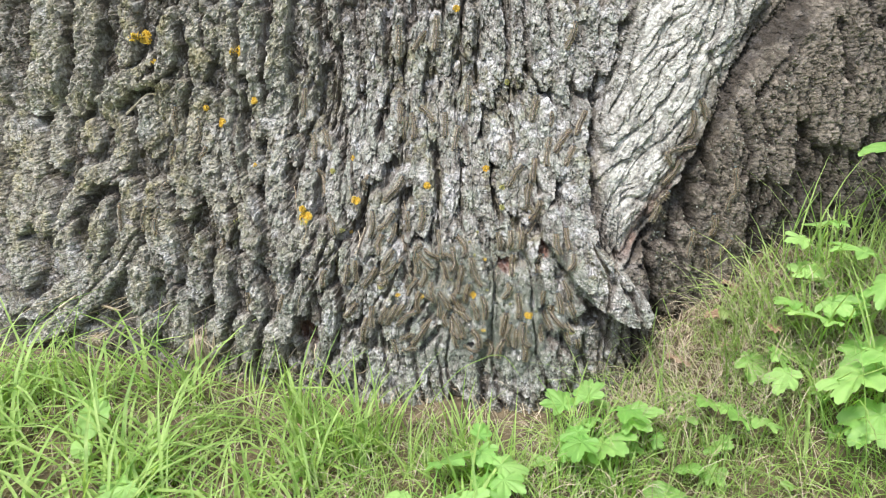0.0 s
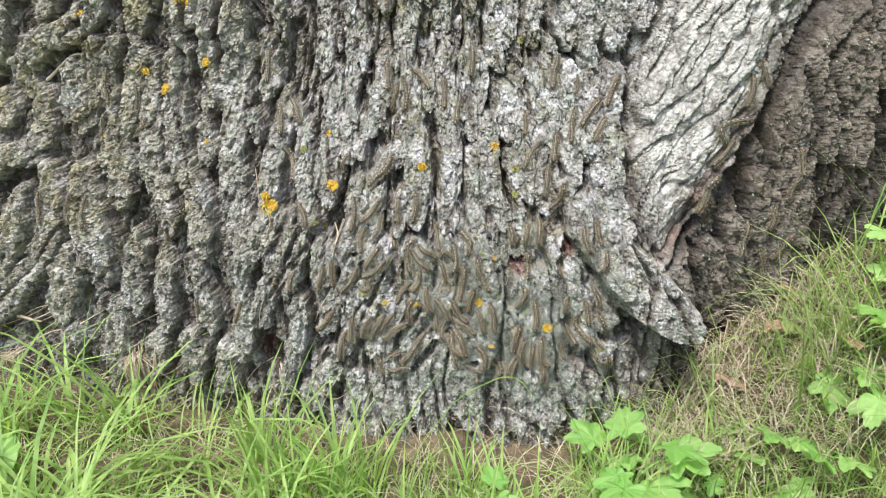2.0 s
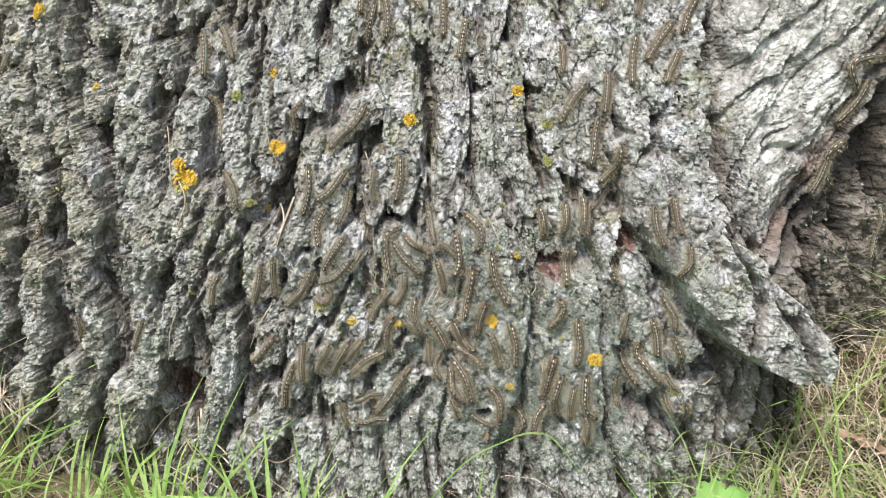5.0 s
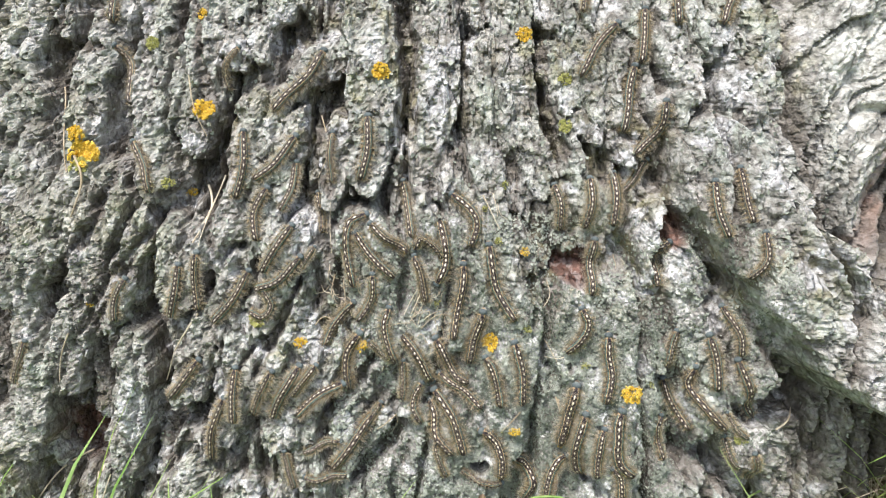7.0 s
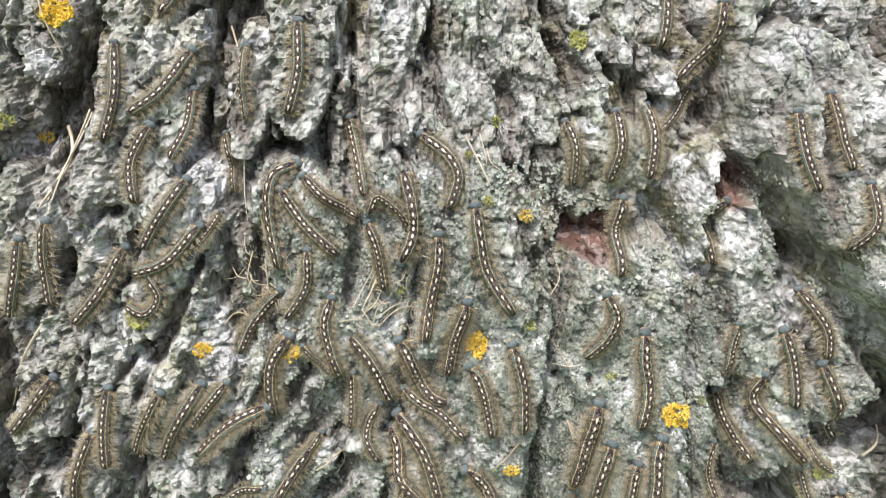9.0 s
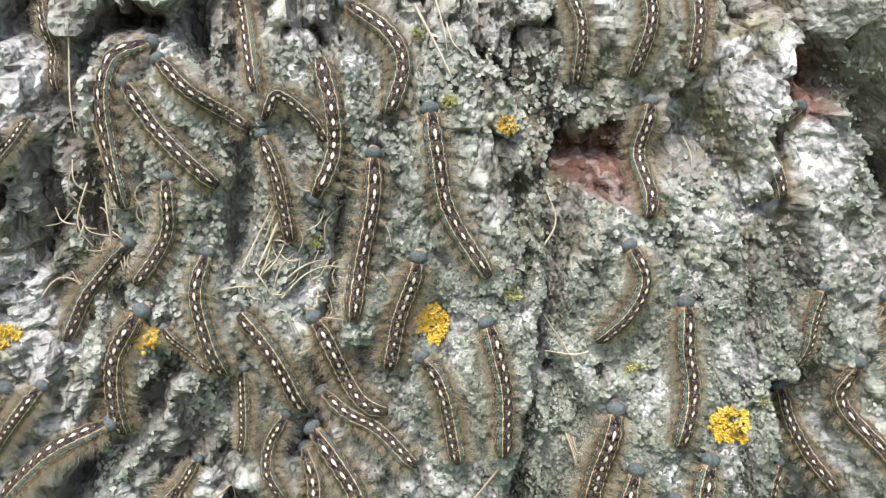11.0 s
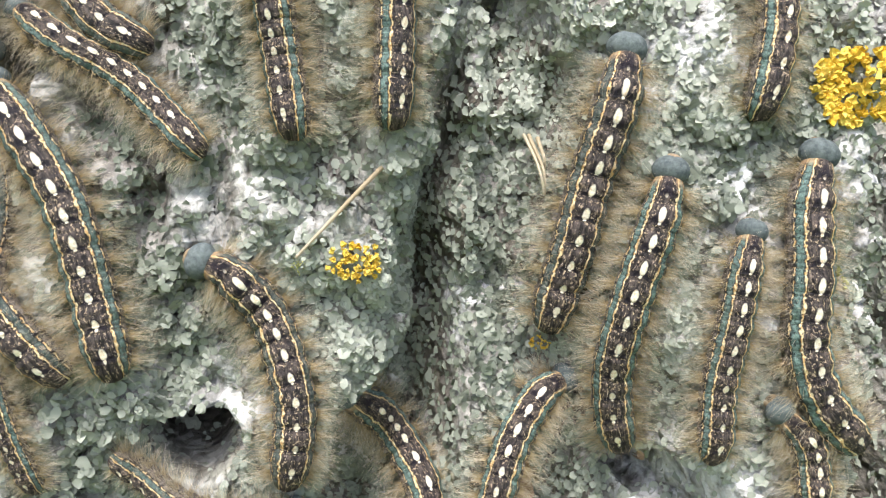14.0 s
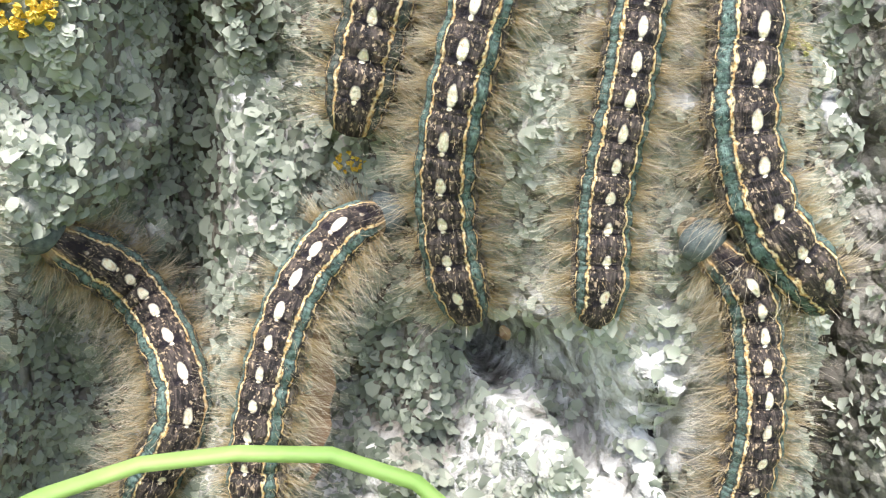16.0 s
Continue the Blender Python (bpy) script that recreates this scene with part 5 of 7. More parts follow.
caterpillar(1, 0, 1, (0.0642, 0.3268), (0.0664, 0.3174), (0.0664, 0.3006))
caterpillar(1, 0, 1, (0.0828, 0.3314), (0.0818, 0.3175), (0.079, 0.3033))
caterpillar(1, 0, 1, (0.0988, 0.3331), (0.096, 0.3207), (0.0933, 0.3052))
caterpillar(0.95, 0, 1, (0.0054, 0.3212), (0.0152, 0.3134), (0.0183, 0.3047), (0.0142, 0.2923))
caterpillar(1.05, 0, 1, (0.0843, 0.2953), (0.0823, 0.2813), (0.0797, 0.2655))
caterpillar(1, 0, 1, (0.1236, 0.2949), (0.1154, 0.2863), (0.1148, 0.2706))
caterpillar(0.85, -20, 1, (0.1218, 0.2463), (0.1195, 0.2368), (0.1169, 0.2236))
caterpillar(0.95, 0, 1, (0.1304, 0.2252), (0.1284, 0.2143), (0.1355, 0.2015), (0.1448, 0.1895))
caterpillar(0.95, 10, 1, (0.1201, 0.2123), (0.1225, 0.201), (0.1293, 0.1859))
caterpillar(0.9, 0, 1, (-0.0777, 0.2182), (-0.0854, 0.2079), (-0.0926, 0.1973))
caterpillar(1.1, 45, 1, (-0.0629, 0.205), (-0.076, 0.1989), (-0.0899, 0.1846))
caterpillar(0.9, 8, 0, (-0.2246, 0.4106), (-0.2098, 0.392), (-0.204, 0.373))
caterpillar(0.8, 40, 0, (-0.1294, 0.409), (-0.1387, 0.3954), (-0.1371, 0.3819))
caterpillar(1, 0, 0, (-0.0729, 0.4062), (-0.082, 0.3915), (-0.0947, 0.3803), (-0.1044, 0.37))
caterpillar(0.9, 10, 0, (-0.1977, 0.3503), (-0.1878, 0.336), (-0.1844, 0.3194))
caterpillar(0.9, -30, 0, (-0.1217, 0.358), (-0.1203, 0.3388), (-0.126, 0.3178))
caterpillar(0.9, 0, 0, (-0.0893, 0.3551), (-0.1015, 0.3389), (-0.1143, 0.3299))
caterpillar(0.85, 15, 0, (-0.0894, 0.3385), (-0.0916, 0.3236), (-0.0983, 0.3108))
caterpillar(0.9, 0, 0, (-0.1063, 0.3244), (-0.1139, 0.3095), (-0.112, 0.2932))
caterpillar(0.9, 45, 0, (-0.0662, 0.3569), (-0.0675, 0.3423), (-0.0666, 0.327))
caterpillar(1, 0, 0, (-0.0439, 0.3672), (-0.0442, 0.3479), (-0.0491, 0.3295))
caterpillar(0.9, 0, 0, (-0.0899, 0.3038), (-0.1008, 0.2881), (-0.1081, 0.2755))
caterpillar(0.95, 0, 0, (-0.0854, 0.285), (-0.0979, 0.271), (-0.1132, 0.2643))
caterpillar(0.95, -10, 0, (-0.1848, 0.2751), (-0.1892, 0.2586), (-0.1928, 0.2444))
caterpillar(0.9, -10, 0, (-0.2023, 0.2639), (-0.2092, 0.2502), (-0.2106, 0.2360))
caterpillar(0.9, -10, 0, (-0.1631, 0.2759), (-0.166, 0.2581), (-0.1715, 0.2409))
caterpillar(0.95, 10, 0, (-0.1499, 0.2846), (-0.1525, 0.2664), (-0.1522, 0.2468))
caterpillar(0.9, 0, 0, (-0.119, 0.2729), (-0.1292, 0.255), (-0.1428, 0.2392))
caterpillar(0.8, 0, 0, (-0.1067, 0.264), (-0.1029, 0.2553), (-0.1082, 0.2481), (-0.1171, 0.2504))
caterpillar(0.9, 0, 0, (-0.1529, 0.2149), (-0.1681, 0.1942), (-0.1847, 0.1767))
caterpillar(0.95, 0, 0, (-0.1288, 0.2111), (-0.1305, 0.1935), (-0.1307, 0.1759))
caterpillar(0.85, 0, 0, (-0.1375, 0.1901), (-0.1455, 0.1687), (-0.1494, 0.1451))
caterpillar(0.8, 20, 0, (-0.1038, 0.2139), (-0.1148, 0.1920), (-0.1197, 0.1798))
caterpillar(0.95, 0, 0, (-0.0883, 0.2159), (-0.0999, 0.196), (-0.1066, 0.1794))
caterpillar(0.95, 0, 0, (-0.0444, 0.1849), (-0.0542, 0.1712), (-0.0705, 0.1471))
caterpillar(0.9, 0, 0, (-0.087, 0.1415), (-0.0756, 0.142), (-0.0612, 0.1446))
caterpillar(0.9, 0, 0, (-0.1003, 0.1563), (-0.0981, 0.1449), (-0.0951, 0.1315))
caterpillar(0.8, 20, 0, (-0.0653, 0.1665), (-0.0763, 0.1639), (-0.0876, 0.159))
caterpillar(0.9, 0, 0, (0.1075, 0.4214), (0.0936, 0.4069), (0.0839, 0.39))
caterpillar(0.9, 5, 0, (0.1261, 0.4294), (0.1219, 0.4132), (0.1184, 0.398))
caterpillar(0.95, 0, 0, (0.1151, 0.3957), (0.1094, 0.3754), (0.1047, 0.3574))
caterpillar(0.9, 0, 0, (0.1245, 0.3761), (0.1217, 0.3576), (0.1088, 0.345))
caterpillar(0.9, 0, 0, (0.1184, 0.3409), (0.1107, 0.3321), (0.1034, 0.324))
caterpillar(0.9, 0, 0, (0.1391, 0.3337), (0.1386, 0.318), (0.1429, 0.3042))
caterpillar(0.9, 0, 0, (0.1584, 0.3076), (0.1565, 0.2945), (0.1504, 0.2825))
caterpillar(0.9, 0, 0, (0.1476, 0.2594), (0.1531, 0.2454), (0.1534, 0.2333))
caterpillar(0.95, 0, 0, (0.138, 0.2442), (0.141, 0.2292), (0.1408, 0.213))
caterpillar(0.9, 0, 0, (0.1522, 0.2301), (0.1585, 0.2101), (0.1655, 0.1907))
caterpillar(0.9, 0, 0, (0.148, 0.1973), (0.1523, 0.1875), (0.1573, 0.1833))
caterpillar(0.9, 0, 0, (0.1465, 0.1826), (0.1493, 0.1693), (0.1547, 0.1635))
caterpillar(0.9, 0, 0, (0.16, 0.1743), (0.163, 0.1633), (0.164, 0.1508))
caterpillar(0.95, 10, 0, (-0.4863, 0.5131), (-0.4906, 0.4901), (-0.4884, 0.4652))
caterpillar(0.8, 0, 0, (-0.4975, 0.4489), (-0.5012, 0.4280), (-0.5121, 0.4061))
caterpillar(1, 10, 0, (-0.5025, 0.4278), (-0.5166, 0.3986), (-0.5306, 0.3688))
caterpillar(0.9, 20, 0, (-0.4414, 0.4939), (-0.4404, 0.4747), (-0.4460, 0.4533))
caterpillar(0.9, 0, 0, (-0.4239, 0.4489), (-0.4319, 0.4363), (-0.4492, 0.4273))
caterpillar(0.9, 0, 0, (-0.5475, 0.3450), (-0.5571, 0.3225), (-0.5551, 0.3004))
caterpillar(0.8, 20, 0, (-0.4173, 0.3407), (-0.4231, 0.3233), (-0.4253, 0.3069))
caterpillar(0.9, 0, 0, (-0.3964, 0.3113), (-0.4052, 0.2923), (-0.4133, 0.2731))
caterpillar(1, 10, 0, (-0.2525, 0.5344), (-0.2530, 0.5121), (-0.2540, 0.4898))
caterpillar(0.95, 0, 0, (-0.2356, 0.4657), (-0.2294, 0.4482), (-0.2284, 0.4265))
caterpillar(0.9, 20, 0, (-0.2201, 0.4697), (-0.2081, 0.4583), (-0.2, 0.4407))
caterpillar(0.9, 0, 0, (-0.3181, 0.2349), (-0.3115, 0.2198), (-0.3051, 0.2047))
caterpillar(0.9, 0, 0, (-0.3516, 0.2124), (-0.3529, 0.1931), (-0.3609, 0.1709))
caterpillar(0.8, 0, 0, (-0.2850, 0.2130), (-0.2906, 0.1981), (-0.2976, 0.1808))
caterpillar(0.9, 0, 0, (-0.5708, 0.0691), (-0.5477, 0.0525), (-0.5333, 0.0288))
caterpillar(0.95, 20, 0, (-0.0795, 0.5164), (-0.079, 0.4984), (-0.0792, 0.4787))
caterpillar(0.95, 0, 0, (-0.0649, 0.4893), (-0.0693, 0.4712), (-0.0737, 0.451))
caterpillar(0.9, -10, 0, (-0.0573, 0.4966), (-0.0534, 0.4773), (-0.0554, 0.4574))
caterpillar(0.9, 10, 0, (-0.0445, 0.5046), (-0.0323, 0.4949), (-0.0223, 0.4807))
caterpillar(0.9, 0, 0, (-0.0032, 0.4947), (-0.004, 0.4773), (-0.0049, 0.4582))
caterpillar(0.9, 0, 0, (0.0164, 0.4748), (0.0114, 0.4573), (0.0078, 0.4401))
caterpillar(1, 0, 0, (0.0368, 0.5323), (0.0345, 0.5138), (0.0321, 0.493))
caterpillar(0.95, 0, 0, (0.1405, 0.5164), (0.1332, 0.4975), (0.1278, 0.4784))
caterpillar(0.9, 0, 0, (0.2058, 0.493), (0.1971, 0.477), (0.188, 0.4581))
caterpillar(1, 0, 0, (0.1819, 0.4676), (0.1663, 0.4533), (0.1533, 0.4379))
caterpillar(0.9, 20, 0, (0.182, 0.4454), (0.1726, 0.4337), (0.1649, 0.4206))
caterpillar(0.9, 10, 0, (0.149, 0.4595), (0.1424, 0.4407), (0.1389, 0.4206))
caterpillar(0.8, 30, 0, (0.1558, 0.495), (0.1558, 0.4832), (0.152, 0.474))
caterpillar(0.9, 30, 0, (0.093, 0.4539), (0.0927, 0.4423), (0.0901, 0.4286))
caterpillar(1, 0, 0, (0.32, 0.4192), (0.3091, 0.4032), (0.2923, 0.3863))
caterpillar(1, 20, 0, (0.3396, 0.4402), (0.2996, 0.4337), (0.3083, 0.4095))
caterpillar(1, 0, 0, (0.3849, 0.3686), (0.3781, 0.3586), (0.3748, 0.3417))
caterpillar(1, 20, 0, (0.3629, 0.3337), (0.3628, 0.3177), (0.3587, 0.3014))
caterpillar(1, 0, 0, (0.3535, 0.2792), (0.3606, 0.2565), (0.3642, 0.2330))
caterpillar(1, 0, 0, (0.3853, 0.4053), (0.3857, 0.3877), (0.3846, 0.3697))
caterpillar(1, 20, 0, (0.3020, 0.3738), (0.2880, 0.3590), (0.3037, 0.3289))
caterpillar(1, 0, 0, (0.3368, 0.3130), (0.3325, 0.2926), (0.3275, 0.2691))
caterpillar(1, 20, 0, (0.2887, 0.3570), (0.2828, 0.3408), (0.2772, 0.3283))
caterpillar(1, 20, 0, (0.3829, 0.2950), (0.3759, 0.2775), (0.3685, 0.2607))
caterpillar(0.9, 0, 0, (0.1536, 0.3406), (0.1532, 0.3265), (0.1543, 0.3124))
caterpillar(1, 0, 0, (-0.078, 0.6242), (-0.0771, 0.595), (-0.0803, 0.5633))
caterpillar(1, 0, 0, (-0.0104, 0.6357), (-0.0118, 0.611), (-0.0172, 0.5831))
caterpillar(0.9, 20, 0, (-0.031, 0.6142), (-0.0418, 0.6017), (-0.0532, 0.5847))
caterpillar(1, 10, 0, (0.2041, 0.6186), (0.1974, 0.5998), (0.1872, 0.5796))
caterpillar(1, 20, 0, (0.3487, 0.5060), (0.3532, 0.4919), (0.3586, 0.4739))
caterpillar(1, 20, 0, (0.3382, 0.4902), (0.3361, 0.4696), (0.3297, 0.4531))
caterpillar(0.9, 0, 0, (-0.6103, 0.3477), (-0.6089, 0.322), (-0.605, 0.2977))
caterpillar(0.9, 10, 0, (-0.5269, 0.3425), (-0.53, 0.3192), (-0.5273, 0.2979))


# ---------------------------------------------------------------- lichens, straws and litter on the bark
lichen_rng = np.random.default_rng(31)


def lichen(s, z, size, mat):
    """A crust of small curled lobes."""
    count = int(np.clip(110 * (size / 0.004) ** 1.2, 30, 260))
    r = size * np.sqrt(lichen_rng.random(count)) * 0.9
    a = lichen_rng.random(count) * 2 * np.pi
    lobe = (r * np.cos(a)) * (0.85 + 0.4 * lichen_rng.random()), r * np.sin(a)
    at_s, at_z = s + lobe[0], z + lobe[1]
    r = R0 + relief(at_s, at_z)[0]
    r = np.maximum(r, r.mean())
    p = np.stack([CX + r * np.sin((at_s - CX) / R0), CY - r * np.cos((at_s - CX) / R0), at_z], 1)
    face = bark_face(np.array([s]), np.array([z]))[0]
    vs, fs = [], []
    k = 9
    for i in range(count):
        way = face + lichen_rng.normal(0, 0.35, 3)
        way /= np.linalg.norm(way)
        e1 = np.cross(way, lichen_rng.normal(0, 1, 3))
        e1 /= np.linalg.norm(e1)
        e2 = np.cross(way, e1)
        q = np.linspace(0, 2 * np.pi, k, endpoint=False)
        w = size * lichen_rng.uniform(0.07, 0.17) * (1 + 0.3 * np.sin(3 * q + lichen_rng.random() * 6))
        edge = p[i] + way * 0.0008 + w[:, None] * (np.cos(q)[:, None] * e1 + np.sin(q)[:, None] * e2)
        top = p[i] + way * (0.0010 + 0.08 * size) + 0.8 * (edge - p[i] - way * 0.0008) + way * (lichen_rng.normal(0, 0.04, k) * size)[:, None]
        mid = p[i] + way * (0.0008 + 0.05 * size)
        n = len(vs) * (2 * k + 1)
        vs.append(np.concatenate([edge, top, mid[None]]))
        j = np.arange(k)
        jn = (j + 1) % k
        fs.append(np.stack([n + j, n + jn, n + k + jn], 1))
        fs.append(np.stack([n + j, n + k + jn, n + k + j], 1))
        fs.append(np.stack([n + k + j, n + k + jn, np.full(k, n + 2 * k)], 1))
    v = np.concatenate(vs)
    base = p.mean(0)
    ob = new("lichen", mesh_of("lichen", v - base, np.concatenate(fs), mat, smooth=False))
    ob.location = base
    return tagged(ob, "golden yellow leafy lichen growing on the bark" if mat is YELLOW else "pale lime-green crust of lichen on the bark", "lichen", "lichens on the bark")


def crust(count, s0, s1, z0, z1, size, rng, round_it=False):
    """Many small lobed scales of grey-green lichen, in drifts over the bark's plates."""
    s, z = s0 + (s1 - s0) * rng.random(count), z0 + (z1 - z0) * rng.random(count)
    keep = layered(s * 28, z * 24, 131, 4, 0.7) + rng.normal(0, 0.12, count) > (-0.20 if round_it else -0.26)
    s, z = s[keep], z[keep]
    if round_it:
        keep = (s < -0.05) | (s > 0.16) | (z < 0.12) | (z > 0.30)
        s, z = s[keep], z[keep]
    h, plate, pale = relief(s, z)
    keep = (plate + rng.normal(0, 0.2, len(s)) > (0.2 if round_it else -0.2)) & (pale < 0.5)
    rust, white, moss, brown = stains(s, z)
    keep &= (white < rng.uniform(0.2, 1.3, len(s))) & (rust < 0.3)
    s, z, h = s[keep], z[keep], h[keep]
    n, k = len(s), 7
    r = R0 + h
    r = r + 0.0002
    p = np.stack([CX + r * np.sin((s - CX) / R0), CY - r * np.cos((s - CX) / R0), z], 1)
    way = bark_face(s, z) + rng.normal(0, 0.32, (n, 3))
    way /= np.linalg.norm(way, axis=1)[:, None]
    e1 = np.cross(way, rng.normal(0, 1, (n, 3)))
    e1 /= np.linalg.norm(e1, axis=1)[:, None]
    e2 = np.cross(way, e1)
    q = np.linspace(0, 2 * np.pi, k, endpoint=False)
    w = (size[0] + (size[1] - size[0]) * rng.random(n) ** 1.4)[:, None] * (1 + 0.35 * rng.uniform(-1, 1, (n, k)))
    edge = p[:, None] + w[..., None] * (np.cos(q)[None, :, None] * e1[:, None] + np.sin(q)[None, :, None] * e2[:, None])
    edge = edge + way[:, None] * (w * rng.normal(0.16, 0.24, (n, k)))[..., None]
    v = np.concatenate([edge, (p + way * w.mean(1)[:, None] * 0.12)[:, None]], 1).reshape(-1, 3)
    j = np.arange(k)
    base = np.arange(n)[:, None] * (k + 1)
    f = np.stack([base + j, base + (j + 1) % k, base + k + 0 * j], -1).reshape(-1, 3)
    ob = new("lichen_crust", mesh_of("lichen_crust", v, f, CRUST))
    return tagged(ob, "grey-green scaly lichen crust spread over the bark", "lichen", kind="stuff")


crust_rng = np.random.default_rng(55)
crust(56000, 0.0, 0.125, 0.125, 0.25, (0.00028, 0.00074), crust_rng)
crust(46000, -0.07, 0.17, 0.11, 0.31, (0.0004, 0.0010), crust_rng)
crust(11000, -0.50, 0.45, 0.0, 0.60, (0.0008, 0.0016), crust_rng, True)


def straw(radius, *line):
    path = curve_through(line, 14)
    foot, face = bark_frame(path)
    c = smoothed(foot, 4) + face * (radius + 0.0006 + 0.0015 * np.sin(np.linspace(0, np.pi, 14)))[:, None]
    v, f = tube(c, radius * np.linspace(1.0, 0.55, 14), face, 5)
    base = c[7].copy()
    ob = new("straw", mesh_of("straw", v - base, f, STRAW))
    ob.location = base
    return tagged(ob, "dry pale grass straw caught on the bark", "straw", "straws on the bark")


lichen(0.0359, 0.1811, 0.0029, YELLOW)
lichen(0.0629, 0.1681, 0.00141, YELLOW)
lichen(0.0985, 0.2084, 0.0058, YELLOW)
lichen(0.0974, 0.1815, 0.00162, LIME)
lichen(0.0291, 0.1802, 0.000834, LIME)
lichen(0.0239, 0.2346, 0.00536, YELLOW)
lichen(0.0751, 0.2231, 0.00236, LIME)
lichen(0.074, 0.2356, 0.00165, LIME)
lichen(0.0447, 0.2441, 0.00249, LIME)
lichen(0.11, 0.2124, 0.00174, LIME)
lichen(0.0439, 0.2903, 0.00254, YELLOW)
lichen(-0.0509, 0.2318, 0.00413, YELLOW)
lichen(-0.0871, 0.2312, 0.00365, YELLOW)
lichen(-0.0056, 0.2569, 0.00227, LIME)
lichen(0.0234, 0.314, 0.00232, LIME)
lichen(0.0297, 0.2958, 0.00253, LIME)
lichen(-0.2403, 0.342, 0.0089, YELLOW)
lichen(-0.2401, 0.3343, 0.00555, LIME)
lichen(-0.2446, 0.355, 0.00563, YELLOW)
lichen(-0.1507, 0.3715, 0.00659, YELLOW)
lichen(-0.0357, 0.3948, 0.00553, YELLOW)
lichen(0.0541, 0.416, 0.0049, YELLOW)
lichen(-0.1129, 0.2454, 0.00545, LIME)
lichen(-0.1669, 0.315, 0.00295, YELLOW)
lichen(-0.174, 0.3257, 0.00364, LIME)
lichen(-0.192, 0.4131, 0.00479, LIME)
lichen(0.0735, 0.3613, 0.00464, LIME)
lichen(0.076, 0.3891, 0.00407, LIME)
lichen(0.0359, 0.3277, 0.00258, LIME)
lichen(-0.2371, 0.2416, 0.00327, YELLOW)
lichen(0.1536, 0.1822, 0.00348, LIME)
lichen(-0.4277, 0.5101, 0.00558, YELLOW)
lichen(-0.3950, 0.4889, 0.00539, YELLOW)
lichen(-0.3383, 0.5196, 0.00624, YELLOW)
lichen(-0.3342, 0.4200, 0.00339, YELLOW)
lichen(-0.3596, 0.5327, 0.00454, LIME)
lichen(-0.1585, 0.4311, 0.00376, YELLOW)
lichen(0.0985, 0.5344, 0.00449, LIME)
lichen(-0.3643, 0.5985, 0.0088, YELLOW)
lichen(-0.5522, 0.6245, 0.0124, YELLOW)
lichen(0.0244, 0.6447, 0.00554, YELLOW)
lichen(-0.5240, 0.5851, 0.0054, YELLOW)
lichen(-0.3963, 0.4853, 0.00611, YELLOW)
lichen(-0.3688, 0.3297, 0.00716, LIME)


def dead_leaf(width, *line):
    """A dry curled leaf stuck to the bark."""
    path = curve_through(line, 18)
    foot, face = bark_frame(path)
    c = smoothed(foot, 4) + face * 0.0012
    t, side, out = frames_along(c, face)
    u = np.linspace(0, 1, 18)
    w = width * np.sqrt(np.clip(4 * u * (1 - u), 0.02, 1)) * (1 + 0.12 * np.sin(u * 23))
    x = np.linspace(-0.5, 0.5, 7)
    v = c[:, None] + side[:, None] * (x[None, :] * w[:, None])[..., None] + out[:, None] * (0.9 * x[None, :] ** 2 * w[:, None])[..., None]
    low = v - out[:, None] * 0.0004
    n = 18 * 7
    f = sheet_faces(18, 7)
    base = c[9].copy()
    ob = new("dead_leaf", mesh_of("dead_leaf", np.concatenate([v.reshape(-1, 3), low.reshape(-1, 3)]) - base, np.concatenate([f, f[:, ::-1] + n]), DEAD))
    ob.location = base
    return tagged(ob, "dry brown curled leaf stuck to the bark", "dead leaf")


dead_leaf(0.0042, (0.0596, 0.1520), (0.0597, 0.1490), (0.0590, 0.1440), (0.0582, 0.1364))
dead_leaf(0.0011, (0.0767, 0.1520), (0.0774, 0.1502))
dead_leaf(0.00554, (0.0177, 0.14), (0.0161, 0.1313))
dead_leaf(0.0266, (-0.8556, 0.0103), (-0.8135, 0.0113))


straw(0.00039, (0.0393, 0.1939), (0.0346, 0.1884), (0.0289, 0.1814))
straw(0.00033, (0.0616, 0.1992), (0.0626, 0.194), (0.0627, 0.1905))
straw(0.00029, (0.0611, 0.1992), (0.0619, 0.196), (0.0627, 0.1905))
straw(0.00035, (0.055, 0.2549), (0.0595, 0.2616), (0.0584, 0.2698))
straw(0.00029, (0.0638, 0.2276), (0.0596, 0.2259), (0.0552, 0.2247))
straw(0.0003, (0.0558, 0.2344), (0.0586, 0.229), (0.0619, 0.2213))
straw(0.00036, (-0.0152, 0.2413), (-0.0091, 0.248), (-0.001, 0.2503), (0.002, 0.2485))
straw(0.00037, (-0.0214, 0.2464), (-0.0179, 0.254), (-0.0166, 0.2636))
straw(0.00031, (-0.02, 0.2486), (-0.0158, 0.253), (-0.013, 0.2594))
straw(0.0003, (-0.0171, 0.2445), (-0.0152, 0.2509), (-0.0116, 0.2542))
straw(0.00031, (-0.0311, 0.2444), (-0.0258, 0.2454), (-0.02, 0.2452))
straw(0.0003, (-0.0176, 0.237), (-0.0146, 0.2392), (-0.0124, 0.2316))
straw(0.00031, (-0.0216, 0.2496), (-0.0195, 0.2465), (-0.0171, 0.2413))
straw(0.00047, (-0.0424, 0.1759), (-0.0362, 0.1817), (-0.0311, 0.1857))
straw(0.00025, (-0.0311, 0.1857), (-0.0305, 0.1768), (-0.034, 0.1683))
straw(0.00047, (0.12, 0.1845), (0.1225, 0.1872))
straw(0.00035, (0.0624, 0.1988), (0.0629, 0.1942))
straw(0.00025, (-0.0389, 0.2139), (-0.0376, 0.218))
straw(0.00049, (-0.0151, 0.2636), (-0.0177, 0.2572), (-0.021, 0.2507))
